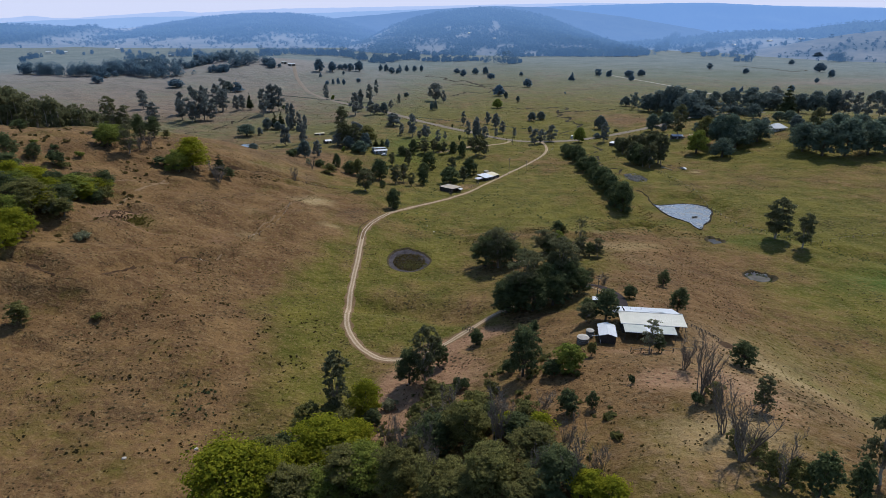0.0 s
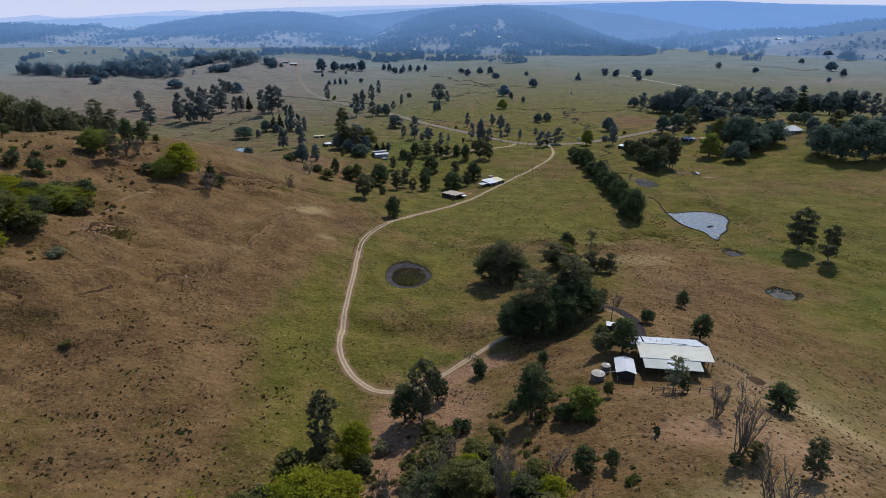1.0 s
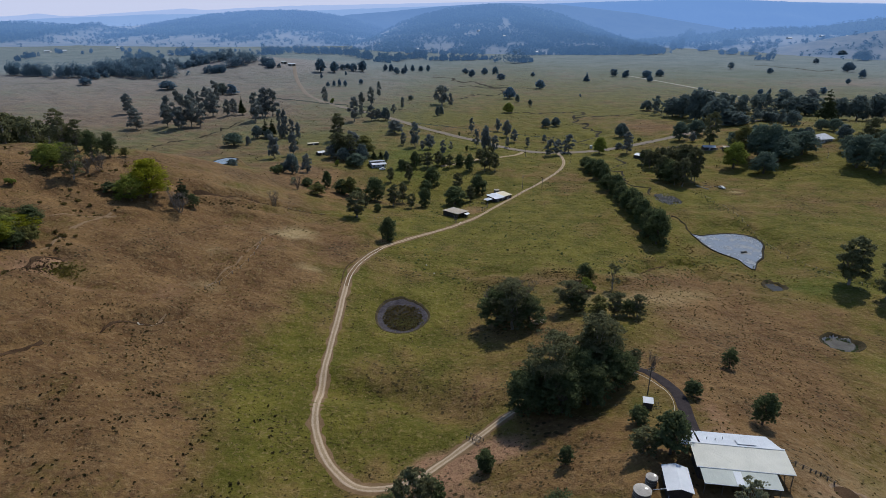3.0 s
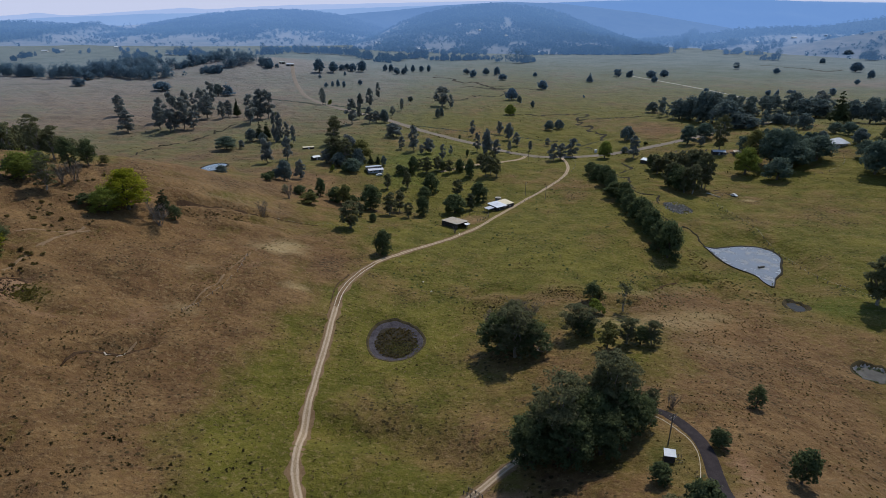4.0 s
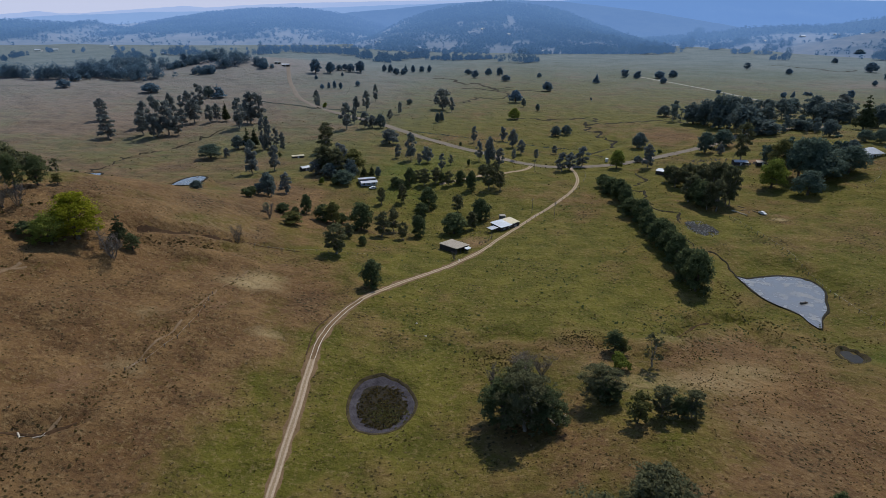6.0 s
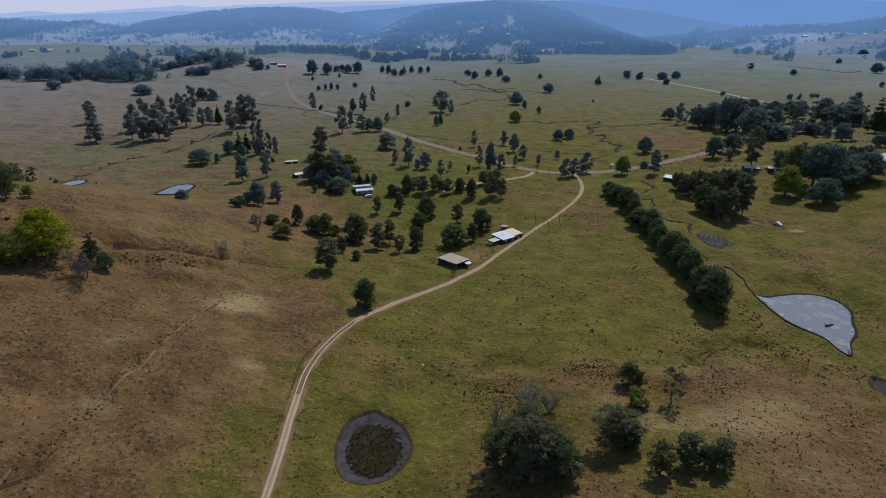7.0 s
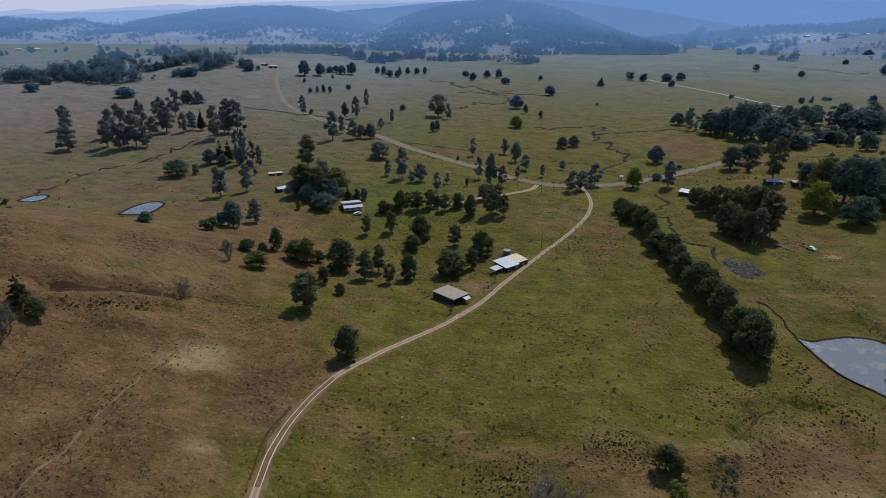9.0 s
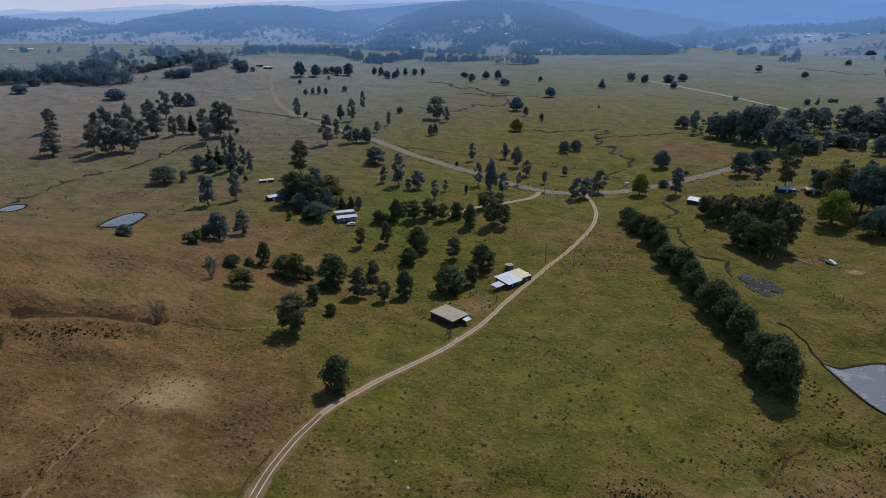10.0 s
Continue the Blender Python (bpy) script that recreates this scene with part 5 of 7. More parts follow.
plant([
    (-51.1, 333.8, 13.6, 5.8, 'g'), (-31.7, 304.3, 11.9, 4.4, 'd'), (-50.5, 359.8, 7.6, 3.2, 'g'), (-42.6, 351.1, 4.7, 2.4, 'd'), (-67.5, 382.5, 8.9, 5.3, 'd'),
    (-61.9, 380.1, 11.3, 5.2, 'p'), (-58.7, 384.4, 5.5, 3.5, 'd'), (-47.7, 379.2, 14.6, 6.9, 'd'), (-36.4, 370.9, 12.5, 4.8, 'g'), (-31.9, 382.2, 12.5, 3.6, 'g'),
    (-26, 368.9, 8.7, 2.9, 'g'), (-18.7, 374.6, 11.8, 4, 'd'), (-1.4, 381, 11.3, 7.7, 'd'), (7.8, 387.7, 9.7, 3.7, 'g'), (12.5, 402.8, 12.1, 6, 'd'),
    (0.2, 415.1, 10.5, 3.9, 'g'), (-19.8, 411.3, 8, 4.6, 'd'), (-16.6, 424.3, 12.9, 5.5, 'd'), (-43.6, 425.9, 10, 3.2, 'g'), (-31.9, 431.1, 11.3, 3.6, 'g'),
    (-77.2, 388.1, 10.8, 3.2, 'd'), (-82, 384.2, 3.5, 2.1, 'd'), (-86.7, 378.9, 5.1, 3.8, 'd'), (-77.3, 363.4, 6.3, 5.7, 'p'),
], "near the farm shed", "mid", "shed trees")
plant([
    (-87.5, 360.8, 7.6, 2.3, 'x'), (-90.0, 325.4, 8.6, 3.4, 'x'), (-0.6, 339.3, 4.6, 1.5, 'x'), (-92.4, 372.0, 4.6, 2.2, 's'),
], "near the farm shed", "mid", "shed trees")
plant([
    (-38.8, 454.8, 6.9, 3.7, 'd'), (-30.2, 458.7, 11.9, 4, 'd'), (-35, 454.1, 5.5, 3.4, 'd'), (-21.2, 459.9, 10.9, 4.7, 'g'), (-13.9, 463.1, 10.4, 4.4, 'g'),
    (-5.8, 460.3, 9.4, 3.6, 'g'), (1.2, 464.6, 8.7, 4.1, 'd'), (7.9, 451.7, 12.5, 4, 'd'), (15.7, 477.6, 8.8, 3.8, 'g'), (18.8, 452, 16, 4.2, 'g'),
    (22.2, 457.3, 16.3, 3.9, 'g'), (25.6, 451, 12.1, 3.5, 'g'), (-26.8, 467.6, 7, 2.9, 'g'), (-10.2, 465.7, 6.5, 2.9, 'd'),
], "in the paddock tree belt", "mid", "tree belt")
plant([
    (-130.4, 287.7, 17.2, 9.4, 'y'), (-134.2, 280, 11.1, 6.2, 'm'), (-142.8, 284.2, 4.9, 5, 'b'), (-119.3, 293.3, 12, 2.5, 'c'), (-116.1, 282.2, 10.6, 6.2, 'x'),
    (-114.3, 291.8, 6.4, 3.4, 'd'), (-170.2, 288.1, 11.5, 6.9, 'm'), (-159.2, 284, 14.3, 5, 'g'), (-184.3, 318.2, 18.2, 5.9, 'g'), (-178.2, 320.2, 15, 5, 'g'),
    (-165.7, 310.3, 13.4, 4.8, 'd'), (-161.9, 317.4, 12, 4.6, 'd'), (-154.9, 295.7, 9.2, 4.2, 'x'), (-158, 292.4, 7.8, 3, 'x'), (-157.5, 321.9, 4.5, 2.5, 'p'),
    (-173.2, 287.3, 7.1, 4.5, 'b'),
], "on the dry hillside", "near", "hillside trees")
plant([
    (-150.6, 221.8, 10, 9, 'm'), (-148.7, 235, 6.3, 6.9, 'y'), (-148.7, 194.8, 12.6, 8.5, 'p'), (-151.3, 186.4, 11.5, 7, 'm'), (-143.8, 197.9, 5.4, 4.6, 'w'),
    (-145.5, 203.3, 4.9, 4.3, 'w'), (-145.6, 174.5, 9.4, 4.9, 'y'), (-164.8, 211.6, 7.8, 6.5, 'm'), (-187.4, 240, 12.2, 6.1, 'd'), (-227.8, 307.9, 6, 5.4, 'd'),
    (-152.7, 233.4, 7.3, 7.1, 'b'), (-175.4, 303.7, 8.7, 5.4, 'm'), (-173.4, 238.4, 3.3, 2.9, 'b'), (-171.2, 250.1, 3.2, 3.3, 'b'), (-173.6, 267.3, 3.2, 2.2, 'b'),
    (-172.3, 227.8, 3.4, 3, 'b'), (-122.2, 143.1, 6.5, 3.7, 'p'), (-128.6, 188.0, 3.4, 3.2, 'w'), (-105.7, 151.6, 1.7, 1.8, 'b'), (-195.6, 270.3, 2.4, 1.9, 'b'),
    (-186.3, 269.6, 2.4, 1.9, 'b'), (-156.3, 230, 3.9, 3.4, 'b'), (-153.3, 200.6, 4.9, 4.2, 'b'),
], "in hillside scrub", "near", "western scrub")
plant([
    (-11.9, 130.8, 11, 4.6, 'd'), (-7.8, 129.8, 16.8, 4.2, 'g'), (-4.3, 138.4, 8.1, 3.3, 'd'), (-29.2, 117.4, 19.3, 4.1, 'g'), (-22, 116.8, 10.9, 4.7, 'y'),
    (6.5, 147.7, 5.1, 2.4, 'd'), (22.1, 142.7, 4.7, 1.9, 'd'), (16.1, 117.2, 14, 4.9, 'd'), (13.2, 121.7, 3.6, 2.2, 'd'), (25.7, 112.1, 7.5, 3.8, 'm'),
    (22, 112.5, 4.3, 2.7, 'd'), (32.6, 119.8, 3.8, 1.2, 'b'), (36.3, 101.3, 2.4, 0.9, 'b'), (26.5, 93.6, 3.8, 1.4, 'd'), (21.6, 92.9, 5.6, 2.6, 'd'),
    (65.4, 113.4, 6.4, 3.5, 'd'), (54.6, 85.5, 7.3, 2.2, 'g'), (73.6, 187, 5.9, 2.7, 'd'), (55.1, 165.2, 4.5, 2.8, 'd'), (66.3, 154.8, 8.5, 3.3, 'd'),
    (40.4, 138.4, 9.6, 4.3, 'd'), (35.7, 139.1, 5.7, 3, 'g'), (39.5, 154.1, 4.4, 2.7, 'd'), (47.0, 121.6, 9.3, 2.5, 's'),
], "near the homestead", "near", "home grove")
plant([
    (49.4, 121.9, 5.1, 1.7, 'd'), (46, 180, 6.5, 2.1, 'g'), (51.4, 182.5, 4.3, 1.9, 'x'),
], "near the homestead", "near", "home grove")
plant([
    (-42.6, 83.3, 13.8, 9.1, 'y'), (-27.2, 96, 12, 8.4, 'y'), (-22.1, 101.2, 8.5, 5, 'y'), (-24.6, 82.1, 7.2, 5.5, 'm'), (-16.9, 84.5, 9.3, 6.4, 'm'),
    (-32.2, 90.6, 8.9, 4.8, 'y'), (-11, 79.4, 9.1, 4.6, 'p'), (-2, 101, 10.4, 4, 'x'), (-4.2, 91.4, 9.2, 5.6, 'd'), (1.9, 90.2, 9.6, 5.2, 'p'),
    (7.6, 86.7, 11.7, 3.5, 'x'), (12.9, 76, 9, 5.7, 'p'), (15.3, 68.6, 8.4, 5.3, 'd'), (5.5, 72.4, 7.9, 5.4, 'p'), (-2.8, 74.5, 6.9, 5, 'p'),
    (11.9, 87.7, 5.2, 4.2, 'd'), (17.4, 68.7, 9.9, 2.9, 'x'), (22, 69.8, 6.9, 2, 'x'), (19.4, 66, 4.8, 3.3, 'y'), (-8.2, 84.2, 8.2, 4.1, 'p'),
    (0.9, 71.5, 5.3, 4.8, 'p'), (11.2, 67.5, 6, 4.6, 'p'), (-36.9, 85.3, 11, 6.4, 'y'), (-30.4, 81.8, 8.4, 5.5, 'p'),
], "in the wooded gully", "near", "gully trees")
plant([
    (-21.1, 83.6, 9.6, 5.6, 'p'), (-31.2, 104, 7.2, 4.1, 'd'), (-16.1, 120, 3.2, 2.0, 'w'), (-8.4, 106.6, 6.2, 3.3, 'p'), (5.4, 103, 5.3, 3.2, 'p'),
    (10.8, 97.6, 6.4, 3.2, 'x'), (17.4, 95.9, 5.5, 2.5, 'x'), (1.4, 120.5, 3.4, 2.2, 'b'), (8.4, 111.9, 4, 2, 'b'), (22.6, 64.1, 3.8, 2.7, 'y'),
    (-5.4, 95, 7.2, 3.2, 'x'), (-12.6, 96.5, 5.9, 2, 'x'), (-9.2, 82.8, 13.7, 2.5, 'x'), (-6.7, 86, 12.7, 2.7, 'x'), (-13.6, 97, 9.6, 2.4, 'x'),
    (18.5, 78.6, 9, 1.9, 'x'), (12.7, 68.9, 9, 2, 'x'), (-4.3, 76.4, 9.9, 2.2, 'x'),
], "in the wooded gully", "near", "gully trees")
plant([
    (-33.8, 109.9, 9, 4.2, 'p'), (-29.8, 113.7, 6, 3.4, 'p'), (-19.4, 111.5, 5, 2.8, 'd'), (-3.2, 113.6, 6, 3.4, 'p'), (-4.5, 104.7, 7, 3.6, 'p'),
    (-0.6, 97.6, 6.5, 3.8, 'p'), (2.5, 99.5, 6.5, 3.6, 'y'), (4.4, 93.8, 5, 3, 'p'), (6.7, 95.9, 6, 3, 'd'), (9.5, 91.1, 5, 2.8, 'y'),
    (13.4, 91.4, 5.5, 2.8, 'p'), (15.6, 86.8, 5, 3, 'y'), (-8, 99.7, 6, 3.2, 'p'), (-25.6, 108.6, 7, 3.8, 'p'), (-37.4, 101.5, 6, 3.6, 'd'),
    (-39.5, 95.3, 8, 4.6, 'p'), (-0.6, 120.1, 3.2, 1.8, 'b'), (-14.0, 136.0, 2.2, 1.5, 'p'), (-6.0, 123.8, 3.4, 2.2, 'p'), (3.4, 107.6, 4.5, 2.2, 'p'),
], "in the wooded gully", "near", "gully trees")
plant([
    (49.4, 106.5, 9.1, 3.1, 'x'), (46.7, 91.9, 11.7, 3.6, 'x'), (44.4, 78.1, 10, 3.1, 'x'), (43.6, 69.4, 12.8, 4.2, 'x'), (43.9, 73, 3.9, 1.6, 'p'),
    (45.3, 62.3, 9.2, 2.6, 'x'), (49.1, 59.9, 7.9, 2.9, 'd'), (54.3, 59.5, 6.8, 2.1, 'd'), (60.3, 63.5, 18.4, 3.4, 'g'), (44.2, 88.4, 3.3, 1.6, 'b'),
    (46.5, 71.1, 3.3, 2, 'p'), (44.5, 63.9, 5.2, 2.1, 'p'), (47.7, 89.2, 4.1, 1.8, 'p'), (46.2, 61.2, 5.6, 1.8, 'p'),
], "on the dry spur", "near", "dead row")
plant([
    (16.9, 166.1, 12.5, 6.3, 'd'), (22.9, 169.1, 20.3, 7.4, 'g'), (29.3, 169.1, 14.5, 7, 'd'), (35.2, 173.7, 20.4, 7.8, 'g'), (41.1, 174, 9, 4.9, 'd'),
    (25, 164.5, 13.2, 6.7, 'd'), (18.2, 168.7, 12.6, 6.2, 'd'), (37.2, 171.7, 12.9, 6.2, 'd'), (31.5, 166.3, 12, 6, 'd'), (21.1, 171.1, 12.4, 5.4, 'd'),
    (31.9, 175.4, 16, 5.5, 'g'), (13.5, 224.2, 14.2, 7.5, 'd'), (23.7, 221, 11.2, 6.6, 'd'), (18.6, 220.2, 16.9, 7.3, 'g'), (16.9, 228, 15.4, 6.1, 'g'),
    (38.9, 229, 10.4, 6.1, 'g'), (40.4, 227.9, 6.8, 4.1, 'd'), (44.8, 217.3, 8.1, 3.2, 'p'), (51.3, 220, 8.7, 3.9, 'g'), (54.9, 219.1, 6.2, 2.8, 'd'),
    (58.2, 219, 8.1, 3.5, 'g'), (57.2, 247.0, 11.5, 3.6, 't'), (47.5, 245.7, 5.4, 3.1, 'b'), (21.2, 249.6, 5.4, 4.8, 'x'),
], "in the grove above the track", "near", "dark grove")
plant([
    (6.6, 147.1, 4.9, 2.3, 'd'), (11.8, 242, 7.4, 3.6, 'x'), (26, 245, 7.9, 4.5, 'x'), (18.7, 244.5, 6.4, 4.1, 'x'), (48.6, 255.9, 7, 3.8, 'd'),
    (50.6, 254.5, 5.3, 2.4, 'p'),
], "in the grove above the track", "near", "dark grove")
plant([
    (152.9, 262.5, 20.2, 7.5, 'g'), (158.4, 249.2, 16.4, 5, 'g'),
], "in the green paddock", "mid", "paddock trees")
plant([
    (251.8, 423.9, 21.5, 11.4, 'd'), (258.6, 411.1, 24.6, 11.8, 'd'), (271.2, 406.2, 27, 12.9, 'd'), (287.7, 408.3, 23.9, 11.7, 'd'), (298.4, 406.6, 21.5, 9.7, 'd'),
    (275.2, 452.7, 23.3, 8.6, 'g'), (294.2, 456.5, 18.4, 10.8, 'd'), (315.1, 462.8, 15.5, 10.9, 'd'), (325.9, 452.9, 15.3, 10.7, 'd'), (338.9, 614.1, 29.8, 8, 'c'),
    (368.9, 697.3, 23.5, 9.7, 'g'), (369.1, 617, 24.2, 11.5, 'd'), (387.8, 619.6, 25.5, 12.7, 'd'), (361.2, 631.7, 20.7, 10.6, 'd'), (392, 606, 24.2, 8.5, 'g'),
    (382.7, 574.2, 23, 6.4, 'g'), (398.2, 579.9, 23.2, 6.5, 'g'), (413.2, 584.3, 23.4, 6.6, 'g'), (216, 451.2, 18.5, 12.9, 'd'), (237.2, 461, 17, 11, 'd'),
    (531, 759.9, 14.1, 10.5, 'd'),
], "at the eastern wood edge", "far", "eastern wood edge")
plant([
    (-175, 223.6, 10.9, 6.3, 'd'), (-163.3, 218.4, 10.1, 7, 'y'), (-156.4, 220.8, 9.3, 6.5, 'd'), (-148.6, 222, 9.2, 6.3, 'y'), (-147.3, 238.4, 8.5, 5.8, 'd'),
    (-145.5, 226.1, 8.4, 4.7, 'd'), (-146.3, 207, 8.7, 6.9, 'd'), (-149.4, 199.1, 9.9, 7.2, 'y'), (-143.1, 176.9, 11.1, 7, 'y'), (-160.9, 198.9, 11.5, 6.4, 'd'),
    (-140, 197.8, 6.3, 4.2, 'p'), (-183.5, 251.1, 6.9, 4.2, 'd'), (-174.6, 249.9, 6.4, 4.2, 'b'),
    (-167.8, 214.1, 10.4, 5.8, 'y'), (-161, 240.2, 5.5, 4.4, 'b'), (-155.8, 239, 5.5, 4.4, 'p'), (-160.6, 210.7, 6.1, 5.2, 'd'), (-153.3, 212.1, 7.7, 5.8, 'y'),
    (-141.3, 168.3, 8.2, 5.4, 'y'), (-143.6, 230.7, 6.6, 4.3, 'b'),
], "in the hillside thicket", "near", "hill thicket")
plant([
    (-478.1, 823.8, 9.9, 8.8, 'd'), (-496, 876.7, 9.9, 9.2, 'd'), (-370.2, 819.2, 11.7, 11.7, 'd'), (275.3, 1081.3, 9.9, 5.7, 'd'), (260.1, 1102.3, 11.7, 6.2, 'g'),
    (310.4, 1082.6, 11.6, 8.8, 'd'), (336.3, 1097.9, 11.8, 7.2, 'd'), (296.8, 1016.2, 9.3, 5.3, 'd'), (514.4, 1240.1, 12.2, 7.1, 'g'), (543.3, 1148.5, 9.7, 6.1, 'd'),
    (977.8, 1677.1, 17.1, 14.2, 'd'), (759.1, 1396.1, 10.8, 7, 'd'), (395.7, 864.1, 6.5, 3.7, 'd'), (407.1, 864.3, 6.5, 2, 'c'), (433.2, 882.6, 4.6, 4, 'p'),
    (478.8, 866.3, 8.9, 5.5, 'g'), (330.2, 899.3, 5.4, 2.9, 'd'), (1038, 2095, 17, 8, 'd'), (980, 1932, 18, 7, 'd'), (967, 1873, 16, 7, 'd'),
    (1088, 2070, 17, 9, 'd'), (1222, 2193, 20, 13, 'd'), (701, 1186, 17, 12, 'd'), (655, 1071, 14, 6.5, 'd'), (582, 986, 8, 4, 'd'),
    (-216, 1010, 21, 9, 'd'), (-197, 1023, 17, 8, 'd'), (-199, 1046, 10, 6, 'd'), (-190, 1058, 9, 6, 'd'), (-183, 1069, 10, 6, 'd'),
    (-172, 1056, 13, 7, 'd'), (-158, 1062, 18, 8.5, 'd'), (-125, 1097, 12, 4, 'd'), (-115, 1096, 13, 5, 'd'), (-103, 1069, 11, 6, 'd'),
    (-92, 1073, 10, 5, 'd'), (-92, 1111, 14, 3.5, 'c'), (-80, 1117, 12, 4, 'd'), (-66, 1123, 11, 5, 'd'), (-54, 1128, 12, 4, 'd'),
], "alone on the far flat", "far", "field trees")
plant([
    (259, 497.4, 10.4, 4.9, 'd'), (250.9, 490.6, 9.5, 5.3, 'd'), (280.4, 488.6, 11.7, 6, 'd'), (291, 519.4, 10, 6.5, 'd'), (287.1, 529.5, 8.9, 6.6, 'd'),
    (263, 454.3, 12.7, 6.7, 'd'), (226.7, 456.6, 11.1, 7.5, 'd'), (217.3, 454.7, 10, 7.4, 'p'),
], "round the large house", "far", "manor trees")



def close_wood(name, n, spot, label, leaf, per=520, leaf_size=0.5):
    """A close stand of tall gums whose trees cannot be told apart: stems and leaf sprays."""
    rng = np.random.default_rng(n)
    tv, tf, lobes = [], [], []
    for _ in range(n):
        x, y, h = spot(rng)
        z = gz(x, y)
        r = h * rng.uniform(0.2, 0.3)
        limb_path(tv, tf, (x, y, z - 0.5), (x + rng.normal(0, 0.6), y + rng.normal(0, 0.6), z + 0.8 * h), 0.28, 0.08, rng, 0.08, 3, 5)
        for j in range(8):
            t, f = rng.uniform(0, 6.28), rng.uniform(0.10, 0.95)
            off = r * rng.uniform(0.2, 0.85) * (1.15 - 0.5 * f)
            lobes.append((x + off * math.cos(t), y + off * math.sin(t), z + h * f, r * rng.uniform(0.36, 0.58), 0.9))
    wood = tagged(new(name), label, "trees", kind="stuff")
    part("trunks", mesh_from("trunks", tv, tf, M_BARK_PALE), None, wood)
    part("crowns", leaf_cloud("crowns", lobes, n * per, leaf_size, rng, leaf), None, wood)


close_wood("ridge_wood", 230, lambda rng: (lambda f: (-196 - 150 * f, 336 + rng.uniform(0, 1) ** 1.4 * 62, (11 + 17 * min(1.0, 1.6 * f)) * rng.uniform(0.75, 1.05)))(rng.uniform(0, 1)), "close dark wood of tall gums behind the ridge", L_GUM, 560, 0.62)
close_wood("eastern_wood_mass", 62, lambda rng: (lambda f: (205 + 185 * f, 672 - 10 * f + rng.uniform(0, 48), rng.uniform(11, 21)))(rng.uniform(0, 1)), "close dark haze-blue wood of mixed trees on the flat", L_DENSE_HAZE, 480, 0.6)
close_wood("eastern_wood_mass", 16, lambda rng: (235 + rng.uniform(0, 62), 590 + rng.uniform(0, 36), rng.uniform(8, 14)), "close dark stand of broad trees at the wood's corner", L_DENSE_HAZE, 480, 0.6)
close_wood("bamboo_thicket", 30, lambda rng: (208 + rng.uniform(0, 46), 488 + rng.uniform(0, 24), rng.uniform(8, 13)), "close feathery dark-green thicket behind the sheds", L_TEAL, 620, 0.45)
def far_crown(lobes, x, y, z, h, rng):
    """Lobes of a distant tree that is leafy down to the ground."""
    r = h * rng.uniform(0.34, 0.52)
    lobes.append((x, y, z + 0.45 * h, r * 0.9, 0.52 * h / (r * 0.9)))
    for _ in range(2):
        t = rng.uniform(0, 6.28)
        lobes.append((x + 0.6 * r * math.cos(t), y + 0.6 * r * math.sin(t), z + h * rng.uniform(0.22, 0.7), r * rng.uniform(0.35, 0.5), 0.8))


def belts(name, rows, leaf, size, per, label, category="trees"):
    """Far belts and clumps of trees: both ends of the line, height, half depth and ranks."""
    rng = np.random.default_rng(len(rows) * 7 + per)
    for x0, y0, x1, y1, h, deep, ranks in rows:
        lobes = []
        n = max(2, int(math.hypot(x1 - x0, y1 - y0) / (0.5 * h) * ranks))
        for k in range(n):
            f = (k + rng.uniform(0, 1)) / n
            x, y = x0 + (x1 - x0) * f + rng.normal(0, 0.3 * h), y0 + (y1 - y0) * f + rng.uniform(-1, 1) * deep
            far_crown(lobes, x, y, top_z(x, y), h * rng.uniform(0.5, 1.15) * (0.85 + 0.5 * noise.noise(Vector((x / 35, y / 35, 4)))), rng)
        tagged(new(name, leaf_cloud(name, lobes, n * per, size, rng, leaf, low=-0.8)), label, category, kind="stuff")


